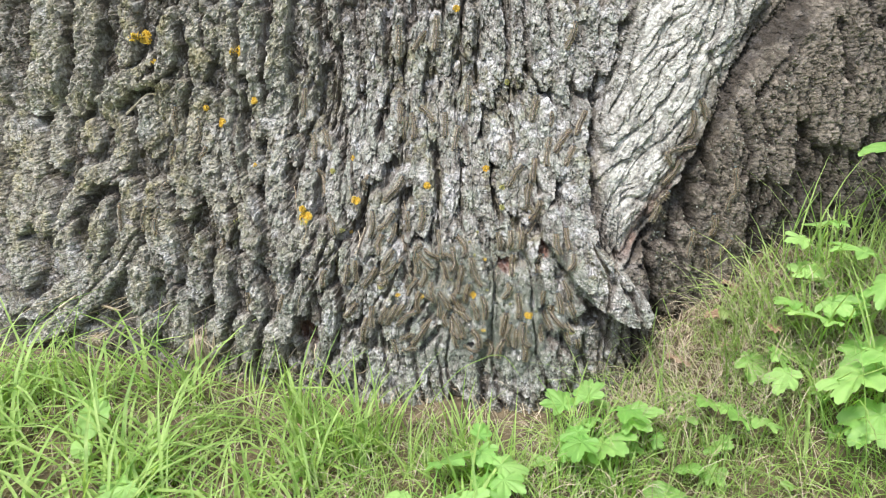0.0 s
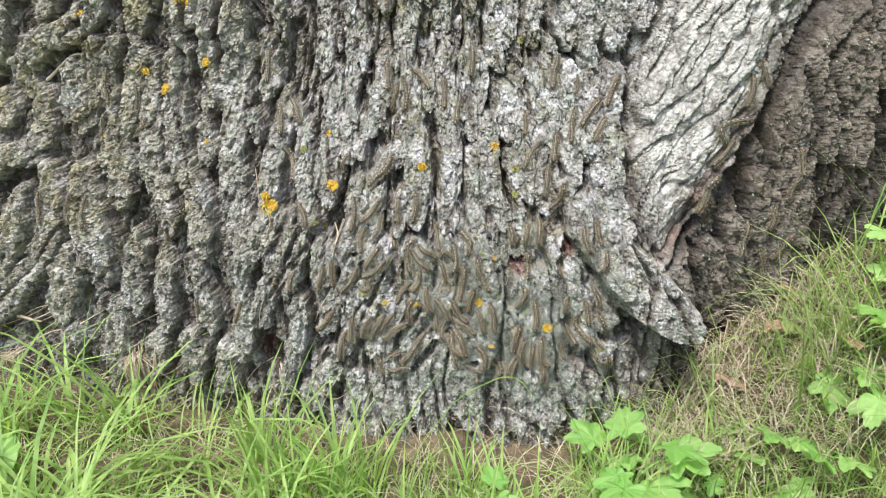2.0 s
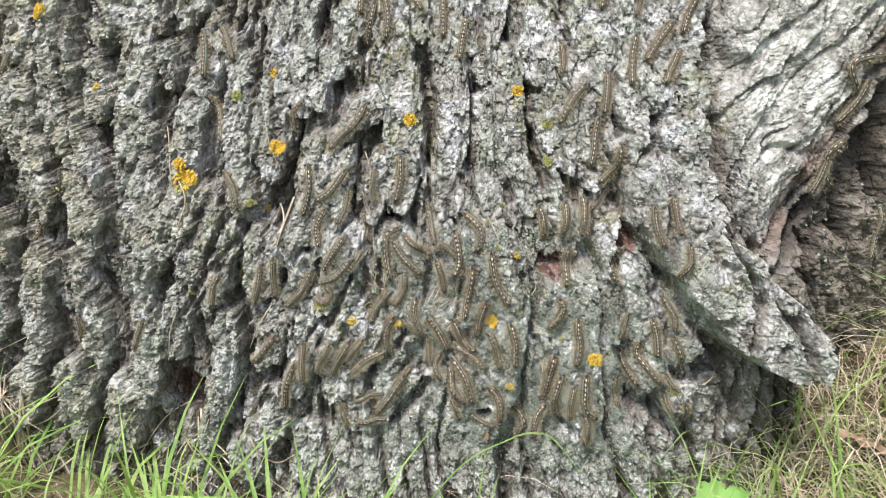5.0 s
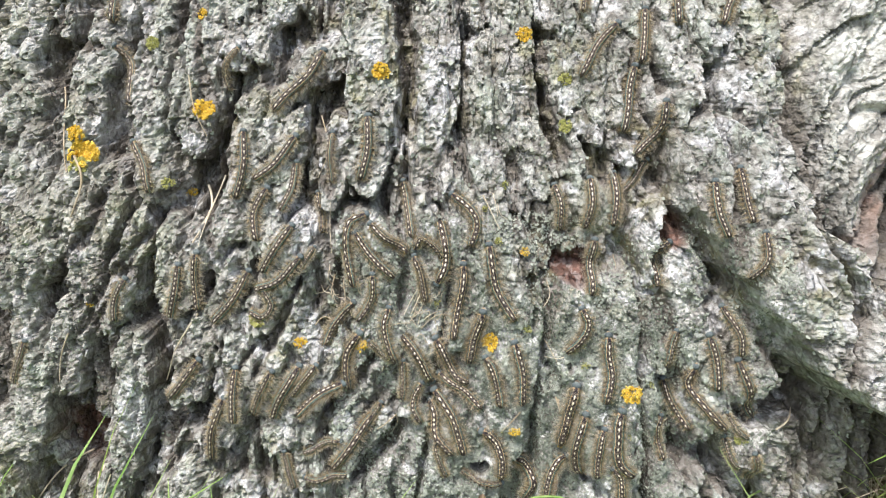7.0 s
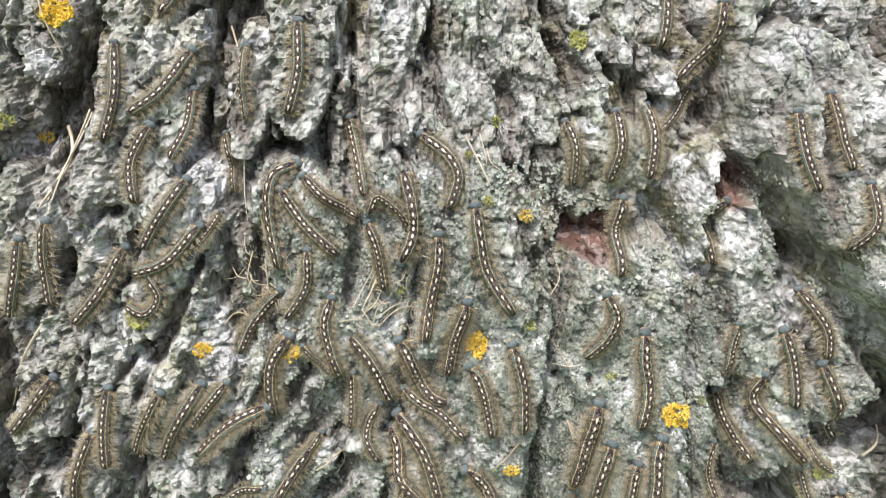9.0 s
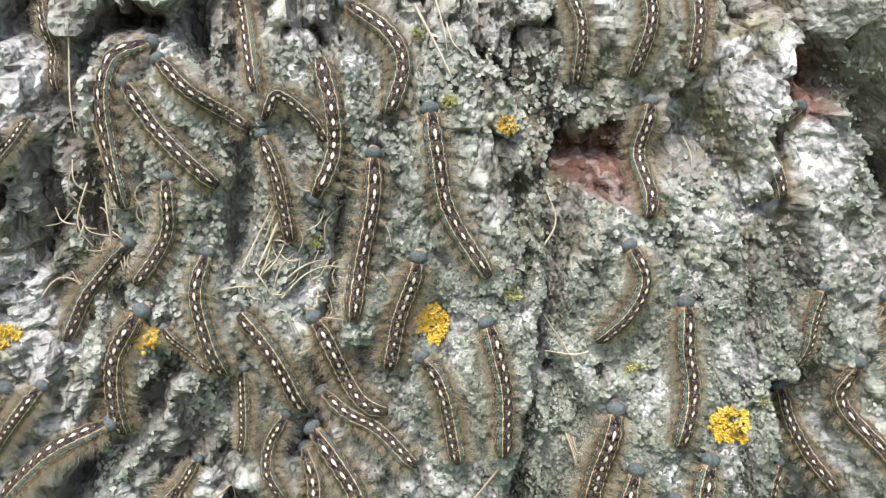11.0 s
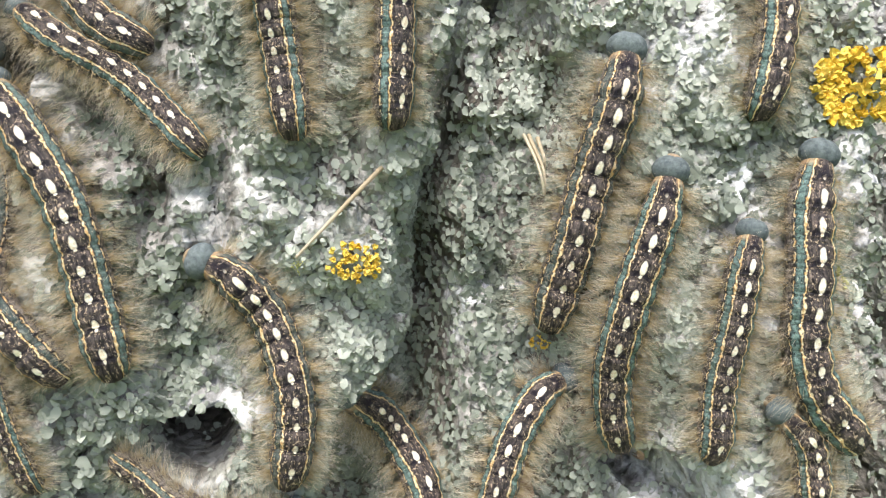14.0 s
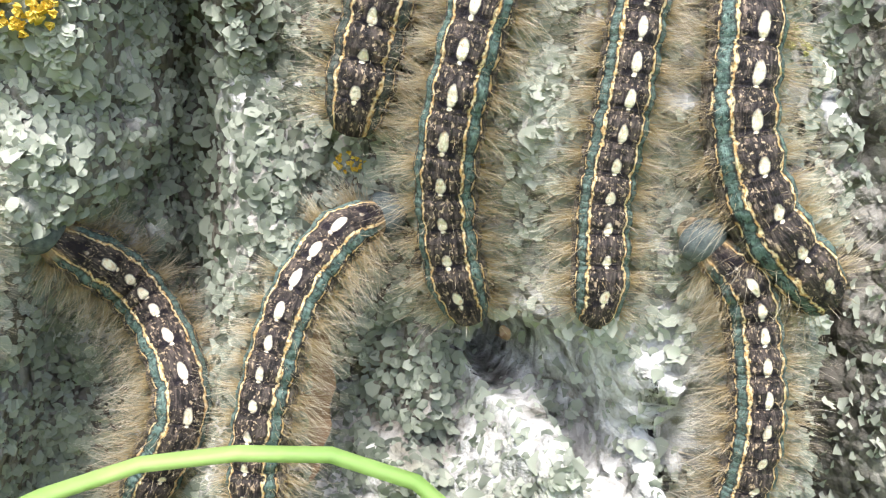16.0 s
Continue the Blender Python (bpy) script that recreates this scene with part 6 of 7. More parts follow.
straw(0.00036, (-0.061, 0.2688), (-0.0599, 0.2564), (-0.0619, 0.2491))
straw(0.0007, (-0.0617, 0.2945), (-0.06, 0.2821), (-0.0579, 0.2726))
straw(0.00033, (-0.0188, 0.2583), (-0.0155, 0.2664), (-0.0124, 0.2712))
straw(0.00033, (-0.0251, 0.2498), (-0.0178, 0.2646), (-0.0138, 0.2727))
straw(0.00033, (-0.0149, 0.2461), (-0.0087, 0.251), (-0.0018, 0.2512))
straw(0.00025, (0.0305, 0.3171), (0.0316, 0.3111), (0.0356, 0.3082))
straw(0.00026, (0.0283, 0.3231), (0.0297, 0.3155), (0.0303, 0.3096))
straw(0.00027, (-0.0675, 0.3167), (-0.0682, 0.3034), (-0.0672, 0.2858))
straw(0.00035, (-0.0661, 0.2715), (-0.0683, 0.2605), (-0.0651, 0.2542))
straw(0.00026, (0.0953, 0.2861), (0.0955, 0.2817), (0.0951, 0.2791))
straw(0.00036, (-0.0787, 0.2404), (-0.0726, 0.2466), (-0.0623, 0.2392))
straw(0.0005, (-0.1398, 0.3278), (-0.1502, 0.296), (-0.1547, 0.2716))
straw(0.0005, (-0.1356, 0.3307), (-0.1474, 0.299), (-0.1539, 0.2678))
straw(0.00072, (-0.153, 0.2447), (-0.1705, 0.2189), (-0.1862, 0.1889))
straw(0.00056, (-0.1608, 0.3927), (-0.1567, 0.373), (-0.1489, 0.3547))
straw(0.00064, (-0.2704, 0.3829), (-0.2581, 0.3549), (-0.2484, 0.3258))
straw(0.00064, (-0.2516, 0.2214), (-0.2594, 0.2038), (-0.2624, 0.1853))
straw(0.00072, (0.1801, 0.1812), (0.1938, 0.19))
straw(0.00048, (0.0225, 0.3219), (0.0277, 0.3101), (0.0312, 0.3017))
straw(0.00052, (-0.0755, 0.366), (-0.0678, 0.3474), (-0.0764, 0.3298))
straw(0.00093, (-0.153, 0.3209), (-0.1459, 0.3055), (-0.1535, 0.2902))
straw(0.00097, (-0.2447, 0.3401), (-0.236, 0.324), (-0.2445, 0.3011))
straw(0.0025, (-0.6172, 0.4943), (-0.5666, 0.5271), (-0.5371, 0.5322))
straw(0.0032, (-0.6762, 0.1469), (-0.6477, 0.1362))
straw(0.0028, (-0.7541, 0.1386), (-0.7111, 0.1700))
straw(0.0012, (-0.4625, 0.1161), (-0.4612, 0.0731), (-0.4519, 0.0305))
straw(0.00091, (-0.4634, 0.1043), (-0.4662, 0.0627), (-0.4666, 0.0310))
straw(0.0012, (-0.4574, 0.0997), (-0.4544, 0.0626), (-0.4515, 0.0283))
straw(0.0012, (-0.4567, 0.1019), (-0.4537, 0.0596), (-0.4453, 0.0190))
straw(0.00096, (-0.4685, 0.1054), (-0.4724, 0.0646), (-0.4781, 0.0222))
straw(0.0013, (-0.4332, 0.1174), (-0.4380, 0.0737), (-0.4396, 0.0255))
straw(0.0011, (-0.4700, 0.1155), (-0.4893, 0.0723), (-0.5225, 0.0164))
straw(0.00085, (-0.4324, 0.1270), (-0.4453, 0.0829), (-0.4557, 0.0553))
straw(0.0011, (-0.4542, 0.1067), (-0.4555, 0.0677), (-0.4552, 0.0391))
straw(0.0014, (-0.4765, 0.1086), (-0.4753, 0.0681), (-0.4694, 0.0271))
straw(0.0012, (-0.4833, 0.0994), (-0.4962, 0.0594), (-0.5287, -0.0033))
straw(0.0012, (-0.4558, 0.0984), (-0.4393, 0.0635), (-0.4186, 0.0180))
straw(0.00091, (-0.4675, 0.1037), (-0.4733, 0.0634), (-0.4821, 0.0219))
straw(0.0013, (-0.4394, 0.1014), (-0.4438, 0.0562), (-0.4378, 0.0298))
straw(0.0013, (-0.4703, 0.1180), (-0.4725, 0.0765), (-0.4722, 0.0286))
straw(0.00096, (-0.4581, 0.1167), (-0.4574, 0.0763), (-0.4543, 0.0314))
straw(0.00095, (-0.4331, 0.1156), (-0.4452, 0.0764), (-0.4683, 0.0204))
straw(0.001, (-0.4554, 0.1195), (-0.4594, 0.0748), (-0.4573, 0.0440))
straw(0.00096, (-0.4694, 0.1241), (-0.4738, 0.0839), (-0.4804, 0.0323))
straw(0.0011, (-0.4328, 0.1183), (-0.4434, 0.0745), (-0.4539, 0.0352))
straw(0.0014, (-0.4789, 0.1082), (-0.4914, 0.0649), (-0.5097, 0.0182))
straw(0.00097, (-0.4839, 0.1036), (-0.4847, 0.0637), (-0.4828, 0.0365))
straw(0.001, (-0.4543, 0.1081), (-0.4559, 0.0685), (-0.4530, 0.0489))
straw(0.00077, (-0.4680, 0.1091), (-0.4710, 0.0684), (-0.4739, 0.0256))
straw(0.0013, (-0.4774, 0.1059), (-0.4853, 0.0646), (-0.4956, 0.0303))
straw(0.0014, (-0.4632, 0.1236), (-0.4693, 0.0817), (-0.4750, 0.0366))
straw(0.001, (-0.5742, 0.0375), (-0.5830, 0.0182), (-0.5870, 0.0086))
straw(0.00074, (-0.4920, 0.0421), (-0.5006, 0.0286), (-0.5153, 0.0022))
straw(0.0009, (-0.3838, 0.0380), (-0.3891, 0.0318), (-0.3985, 0.0037))
straw(0.0011, (-0.6151, 0.0339), (-0.6146, 0.0236), (-0.6155, 0.0102))
straw(0.0011, (-0.2371, 0.0819), (-0.2193, 0.0795), (-0.2021, 0.0778))
straw(0.00077, (-0.2049, 0.0922), (-0.2187, 0.0816), (-0.2340, 0.0603))
straw(0.0011, (-0.2509, 0.0484), (-0.2631, 0.0393), (-0.2774, 0.0143))
straw(0.00083, (-0.2463, 0.0937), (-0.2618, 0.0836), (-0.2785, 0.0588))
straw(0.00085, (-0.5206, 0.0462), (-0.5162, 0.0376), (-0.5172, 0.0111))
straw(0.0016, (-0.7140, -0.0231), (-0.7047, -0.0554), (-0.6748, -0.0376))
straw(0.00096, (-0.1824, 0.1148), (-0.1729, 0.0942), (-0.1624, 0.0913))
straw(0.00096, (-0.5423, 0.0574), (-0.5663, 0.0430), (-0.6037, 0.0060))
straw(0.0012, (-0.2454, 0.1169), (-0.2265, 0.1032), (-0.2089, 0.0872))
straw(0.00081, (-0.1983, 0.0814), (-0.2216, 0.0573), (-0.2410, 0.0686))
straw(0.00091, (-0.3255, 0.0685), (-0.3341, 0.0395), (-0.3378, 0.0374))
straw(0.00094, (-0.5939, -0.0111), (-0.5871, -0.0304), (-0.5692, -0.0122))
straw(0.0013, (-0.3977, 0.0338), (-0.4152, 0.0096), (-0.4326, -0.0135))
straw(0.00083, (-0.2409, 0.1176), (-0.2353, 0.0968), (-0.2240, 0.1245))
straw(0.00079, (-0.5688, 0.0278), (-0.5748, 0.0115), (-0.5834, -0.0114))
straw(0.0015, (-0.6823, 0.0600), (-0.6947, 0.0552), (-0.7267, 0.0052))
straw(0.0014, (-0.6736, 0.0218), (-0.6857, 0.0069), (-0.6924, 0.0021))
straw(0.0011, (-0.3614, 0.0828), (-0.3782, 0.0677), (-0.3924, 0.0725))
straw(0.0011, (-0.3003, 0.0793), (-0.3153, 0.0739), (-0.3303, 0.0675))
straw(0.00092, (-0.2592, 0.0892), (-0.2486, 0.0706), (-0.2355, 0.0714))
straw(0.0009, (-0.4141, 0.0459), (-0.4284, 0.0168), (-0.4398, 0.0102))
straw(0.0013, (-0.3962, 0.0446), (-0.4189, 0.0272), (-0.4409, 0.0175))
straw(0.00092, (-0.1784, 0.1023), (-0.1627, 0.0839), (-0.1446, 0.0983))
straw(0.0014, (-0.6475, -0.0029), (-0.6426, -0.0304), (-0.6311, -0.0385))
straw(0.00076, (-0.2848, 0.0726), (-0.3074, 0.0488), (-0.3241, 0.0633))
straw(0.00079, (-0.2624, 0.1174), (-0.2862, 0.1034), (-0.3142, 0.0616))
straw(0.00024, (0.0103, 0.2497), (0.0135, 0.2463), (0.0136, 0.2407))
straw(0.00017, (0.0058, 0.2711), (0.0024, 0.2725), (0.0011, 0.277))
straw(0.00025, (-0.0042, 0.2618), (-0.0046, 0.264), (-0.0033, 0.2662))
straw(0.00027, (-0.0026, 0.2507), (-0.0046, 0.2472), (-0.0087, 0.2461))
straw(0.00026, (-0.0056, 0.2435), (-0.0058, 0.2392), (-0.0091, 0.2358))
straw(0.00022, (-0.0127, 0.2444), (-0.0151, 0.2427), (-0.0187, 0.2434))
straw(0.00025, (0.0028, 0.2459), (0.0058, 0.247), (0.0086, 0.2455))
straw(0.00023, (0.0009, 0.2388), (0.0011, 0.2437), (0.0044, 0.2473))
straw(0.00017, (-0.0185, 0.2494), (-0.0166, 0.2515), (-0.0139, 0.2515))
straw(0.00025, (-0.0053, 0.2715), (-0.0086, 0.272), (-0.011, 0.2753))
straw(0.00021, (-0.0032, 0.242), (-0.0019, 0.2382), (-0.0041, 0.2341))
straw(0.00026, (-0.0047, 0.2345), (-0.002, 0.2365), (0.0006, 0.2361))
straw(0.00019, (-0.021, 0.2416), (-0.0233, 0.2428), (-0.0241, 0.2459))
straw(0.0002, (0.0041, 0.2492), (0.0024, 0.247), (-0.0003, 0.2466))
straw(0.00023, (-0.013, 0.2349), (-0.01, 0.2305), (-0.0107, 0.2241))
straw(0.00023, (-0.0137, 0.2579), (-0.0112, 0.2617), (-0.0061, 0.2627))
straw(0.00026, (-0.0199, 0.2488), (-0.0178, 0.2522), (-0.0142, 0.2534))
straw(0.00026, (0.004, 0.2531), (0.0043, 0.2502), (0.0024, 0.2477))
straw(0.00019, (-0.015, 0.2721), (-0.0135, 0.2743), (-0.0104, 0.2749))
straw(0.00028, (-0.0062, 0.2432), (-0.0074, 0.2487), (-0.0049, 0.2542))
straw(0.00026, (-0.007, 0.2305), (-0.0084, 0.2274), (-0.0119, 0.226))
straw(0.00021, (-0.0023, 0.2472), (-0.0009, 0.2503), (0.0023, 0.2513))
straw(0.00022, (-0.0172, 0.2579), (-0.0143, 0.2581), (-0.012, 0.2558))
straw(0.00021, (-0.0119, 0.2509), (-0.016, 0.2535), (-0.0176, 0.2591))
straw(0.00018, (-0.0101, 0.2527), (-0.0108, 0.2477), (-0.0146, 0.2442))
straw(0.0002, (0.0086, 0.2656), (0.0123, 0.2629), (0.0134, 0.2572))
straw(0.00024, (-0.0031, 0.266), (-0.0045, 0.2621), (-0.0087, 0.2602))
straw(0.00025, (-0.0032, 0.2573), (-0.0028, 0.2624), (0.0015, 0.2664))
straw(0.00025, (-0.0101, 0.2524), (-0.013, 0.2524), (-0.0155, 0.2549))
straw(0.00023, (-0.0105, 0.2621), (-0.0089, 0.2584), (-0.0105, 0.2542))
straw(0.00028, (0.0013, 0.2336), (0.0003, 0.2354), (0.0007, 0.2378))
straw(0.00024, (-0.0009, 0.2432), (-0.0014, 0.2472), (0.0012, 0.2508))
straw(0.00017, (-0.0114, 0.2597), (-0.0124, 0.2574), (-0.0149, 0.2563))
straw(0.0002, (-0.0084, 0.2662), (-0.0126, 0.2676), (-0.0149, 0.272))
straw(0.00023, (-0.0069, 0.2399), (-0.0055, 0.2415), (-0.003, 0.2414))
straw(0.00022, (-0.006, 0.2329), (-0.0079, 0.2305), (-0.0114, 0.2305))
straw(0.00019, (-0.0694, 0.265), (-0.073, 0.2603), (-0.0788, 0.2593))
straw(0.00028, (-0.0615, 0.2555), (-0.0572, 0.2529), (-0.0561, 0.2477))
straw(0.00028, (-0.0593, 0.2547), (-0.0634, 0.2523), (-0.0683, 0.254))
straw(0.00021, (-0.0603, 0.2724), (-0.0585, 0.2695), (-0.0593, 0.2651))
straw(0.00028, (-0.0676, 0.2626), (-0.0667, 0.2599), (-0.0681, 0.257))
straw(0.00022, (-0.0493, 0.2584), (-0.0445, 0.2624), (-0.0382, 0.262))
straw(0.00026, (-0.0673, 0.2647), (-0.07, 0.2697), (-0.0689, 0.277))
straw(0.00027, (-0.0642, 0.2434), (-0.0681, 0.2434), (-0.0712, 0.2471))
straw(0.00024, (-0.0497, 0.2608), (-0.0516, 0.2643), (-0.0506, 0.2686))
straw(0.00025, (-0.0644, 0.2586), (-0.0662, 0.2593), (-0.0671, 0.2614))
straw(0.0003, (-0.0646, 0.2679), (-0.0684, 0.2712), (-0.0691, 0.2783))
straw(0.00021, (-0.0531, 0.2493), (-0.0544, 0.2509), (-0.0544, 0.2534))
straw(0.00022, (-0.0606, 0.2563), (-0.0657, 0.258), (-0.0684, 0.2643))
straw(0.00025, (-0.0535, 0.271), (-0.0501, 0.267), (-0.0502, 0.2608))
straw(0.00027, (-0.0512, 0.2674), (-0.0514, 0.2709), (-0.0489, 0.2739))
straw(0.00023, (-0.0491, 0.2686), (-0.0542, 0.2659), (-0.06, 0.2674))
straw(0.0002, (-0.0593, 0.2585), (-0.0565, 0.2577), (-0.0552, 0.2553))
straw(0.00026, (-0.0692, 0.2604), (-0.0727, 0.2611), (-0.0749, 0.2646))
straw(0.0002, (-0.063, 0.2506), (-0.0628, 0.2542), (-0.06, 0.257))
straw(0.00024, (-0.0524, 0.2693), (-0.0552, 0.2662), (-0.0594, 0.2654))
straw(0.00029, (-0.064, 0.2637), (-0.0615, 0.2636), (-0.0596, 0.2612))
straw(0.0002, (-0.0559, 0.2532), (-0.0552, 0.2505), (-0.0566, 0.2474))


# ---------------------------------------------------------------- weeds
def leaf_mesh(size, lobes, rng, teeth=0.10):
    """A blade with its stalk at the origin, pointing along +y: toothed lobes like fingers, or one oval, creased along the veins."""
    n, rings = 84, 5
    q = np.linspace(-np.pi, np.pi, n, endpoint=False)
    if lobes > 1:
        fingers = [(0.0, 1.0), (0.85, 0.88), (-0.85, 0.88), (1.75, 0.66), (-1.75, 0.66)][:lobes]
        r = np.full(n, 0.30)
        for way, long in fingers:
            d = np.abs(q - way - rng.normal(0, 0.05))
            r = np.maximum(r, long * rng.uniform(0.88, 1.08) * np.clip(1 - (d / 0.60) ** 2, 0, 1) ** 0.55)
        r *= 1 - teeth * (2 * np.abs(((q * 4.6) % 1) - 0.5)) - teeth * 0.5 * (2 * np.abs(((q * 9.1) % 1) - 0.5))
    else:
        fingers = [(0.0, 1.0), (0.5, 0.8), (-0.5, 0.8)]
        r = 0.46 / np.sqrt(np.sin(q) ** 2 + (0.62 * np.cos(q)) ** 2) * (1 + 0.02 * np.sin(q * 9)) * 0.85
    y0 = 0.30 if lobes > 1 else 0.62
    v = [np.array([[0, y0, 0]])]
    droop = rng.uniform(0.15, 0.45)
    for k in range(1, rings + 1):
        f = k / rings
        x, y = f * r * np.sin(q) * 0.78, y0 + f * r * np.cos(q) * 0.78
        crease = sum(np.exp(-((q - way) / 0.13) ** 2) for way, _ in fingers)
        h = 0.10 * f * r * (1 - crease) - droop * (f * r) ** 2 * 0.55 + 0.03 * f * np.sin(q * 5 + droop * 20)
        v.append(np.stack([x, y, h], 1))
    v = np.concatenate(v) * size
    j = np.arange(n)
    jn = (j + 1) % n
    f = [np.stack([np.zeros(n, int), 1 + jn, 1 + j], 1)]
    for k in range(rings - 1):
        a, b = 1 + k * n, 1 + (k + 1) * n
        f += [np.stack([a + j, b + jn, b + j], 1), np.stack([a + j, a + jn, b + jn], 1)]
    return v, np.concatenate(f)


weed_rng = np.random.default_rng(9)


def ground_leaf(x, y, size, turn):
    """A dry brown leaf lying curled on the soil."""
    v, f = leaf_mesh(size, 1, weed_rng)
    v = v * np.array([0.75, 1.0, 1.6])
    ob = new("dead_leaf", mesh_of("dead_leaf", v, f, DEAD))
    ob.location = (x, y, float(ground_height(x, y)) + 0.006)
    ob.rotation_euler = (0.25, 0.3 * math.cos(turn), turn)
    return tagged(ob, "dry brown leaf lying on the ground beside the trunk", "dead leaf")


for lx, ly, lsize, lturn in ((0.445, 0.09, 0.055, 0.6), (0.425, 0.075, 0.05, 2.2), (0.37, 0.03, 0.04, 1.2), (0.395, 0.05, 0.045, 4.0), (0.30, -0.01, 0.035, 0.2),
                             (0.47, 0.05, 0.05, 3.1), (0.33, -0.05, 0.035, 5.1), (-0.15, -0.06, 0.03, 1.0), (-0.20, -0.05, 0.03, 2.5), (-0.24, -0.09, 0.035, 4.4)):
    ground_leaf(lx, ly, lsize, lturn)


def weed(x, y, height, leaves, size, lobes=5, label="bright green weed with toothed lobed leaves beside the trunk", mat=None):
    plant = tagged(new("weed_plant"), label, "weed")
    mat = mat or LEAF
    plant.location = (x, y, float(ground_height(x, y)) - 0.003)
    for k in range(leaves):
        way = 2 * math.pi * (k * 0.382 + weed_rng.random() * 0.12) - 1.2
        tall = height * weed_rng.uniform(0.4, 1.0)
        reach = size * weed_rng.uniform(0.15, 0.75) * (0.6 if leaves < 4 else 1.0)
        tip = np.array([math.cos(way) * reach, math.sin(way) * reach, tall])
        c = curve_through(np.stack([np.zeros(3), tip * np.array([0.35, 0.35, 0.65]), tip]), 8)
        v, f = tube(c, np.linspace(0.0016, 0.0009, 8), np.tile([[0.31, 0.12, 0.2]], (8, 1)), 5)
        part("stem", mesh_of("stem", v, f, mat), plant)
        s = size * weed_rng.uniform(0.55, 1.15)
        v, f = leaf_mesh(s, lobes, weed_rng)
        leaf = part("leaf", mesh_of("leaf", v, f, mat), plant)
        leaf.matrix_basis = Matrix.Translation(tip) @ Euler((weed_rng.uniform(-0.55, 0.55), weed_rng.uniform(-0.45, 0.45), way - math.pi / 2)).to_matrix().to_4x4()
    return plant


BROAD = "broad ribbed plantain leaves low in the grass"
weed(0.225, -0.085, 0.085, 6, 0.070)
weed(0.245, -0.045, 0.075, 3, 0.055)
weed(0.28, -0.118, 0.045, 2, 0.085, 1, BROAD)
weed(0.321, -0.105, 0.05, 1, 0.060, 1, BROAD)
weed(0.035, -0.250, 0.085, 4, 0.075)
weed(0.097, -0.230, 0.085, 4, 0.070)
weed(0.077, -0.175, 0.10, 2, 0.045)
weed(0.384, -0.069, 0.045, 2, 0.048)
weed(0.373, -0.099, 0.035, 3, 0.042)
weed(0.399, -0.027, 0.045, 3, 0.045)
weed(0.413, 0.000, 0.065, 1, 0.058)
weed(0.461, -0.010, 0.065, 1, 0.062)
weed(0.585, -0.050, 0.11, 6, 0.080)
weed(0.625, 0.000, 0.15, 6, 0.080)
weed(0.615, -0.090, 0.08, 5, 0.070)
weed(0.670, 0.045, 0.24, 6, 0.075)
weed(0.528, -0.079, 0.02, 2, 0.030)
weed(0.465, -0.125, 0.02, 1, 0.035, 1, BROAD)
weed(0.567, -0.098, 0.02, 2, 0.035, 1, BROAD)
weed(0.490, 0.095, 0.085, 1, 0.075, 1, "single broad round leaf on a thin stalk beside the trunk")
weed(0.392, 0.085, 0.055, 1, 0.060, 3, "single dull green toothed leaf before the bark", LAWN)
weed(0.535, 0.105, 0.10, 3, 0.050, 3)
weed(0.300, -0.065, 0.05, 3, 0.040)
weed(0.345, -0.030, 0.05, 2, 0.045)
weed(0.440, -0.060, 0.05, 3, 0.045)
weed(0.500, -0.035, 0.06, 3, 0.050)
weed(0.520, 0.040, 0.07, 3, 0.055)
weed(0.185, -0.130, 0.05, 3, 0.040)
weed(-0.533, -0.215, 0.095, 2, 0.085, 1, "pale broad leaf among the long grass")
weed(-0.374, -0.282, 0.07, 3, 0.060)


def grass_blade(width, *line):
    """One long arching blade, creased along its middle."""
    c = curve_through(line, 40)
    t = np.gradient(c, axis=0)
    t /= np.linalg.norm(t, axis=1)[:, None]
    face = np.tile([[0.0, -0.75, 0.66]], (40, 1))
    side = np.cross(t, face)
    side /= np.linalg.norm(side, axis=1)[:, None]
    out = np.cross(side, t)
    w = width * np.minimum(1, 6 * (1 - np.linspace(0, 1, 40)) + 0.02)[:, None]
    v = np.stack([c - side * w * 0.5, c - out * w * 0.16, c + side * w * 0.5, c - out * (w * 0.16 + 0.0002)], 1)
    k = np.arange(39) * 4
    f = np.concatenate([np.stack([k + a, k + b, k + 4 + b, k + 4 + a], 1) for a, b in ((0, 1), (1, 2), (2, 3), (3, 0))])
    base = c[0].copy()
    ob = new("grass_blade", mesh_of("grass_blade", v.reshape(-1, 3) - base, f, GRASS))
    ob.location = base
    return tagged(ob, "long arching green grass blade leaning on the bark", "grass blade")


grass_blade(0.0013, (-0.06, -0.09, 0.02), (0.01, -0.035, 0.115), (0.059, -0.012, 0.1424), (0.0825, -0.008, 0.1474), (0.097, -0.010, 0.1417), (0.125, -0.03, 0.116))


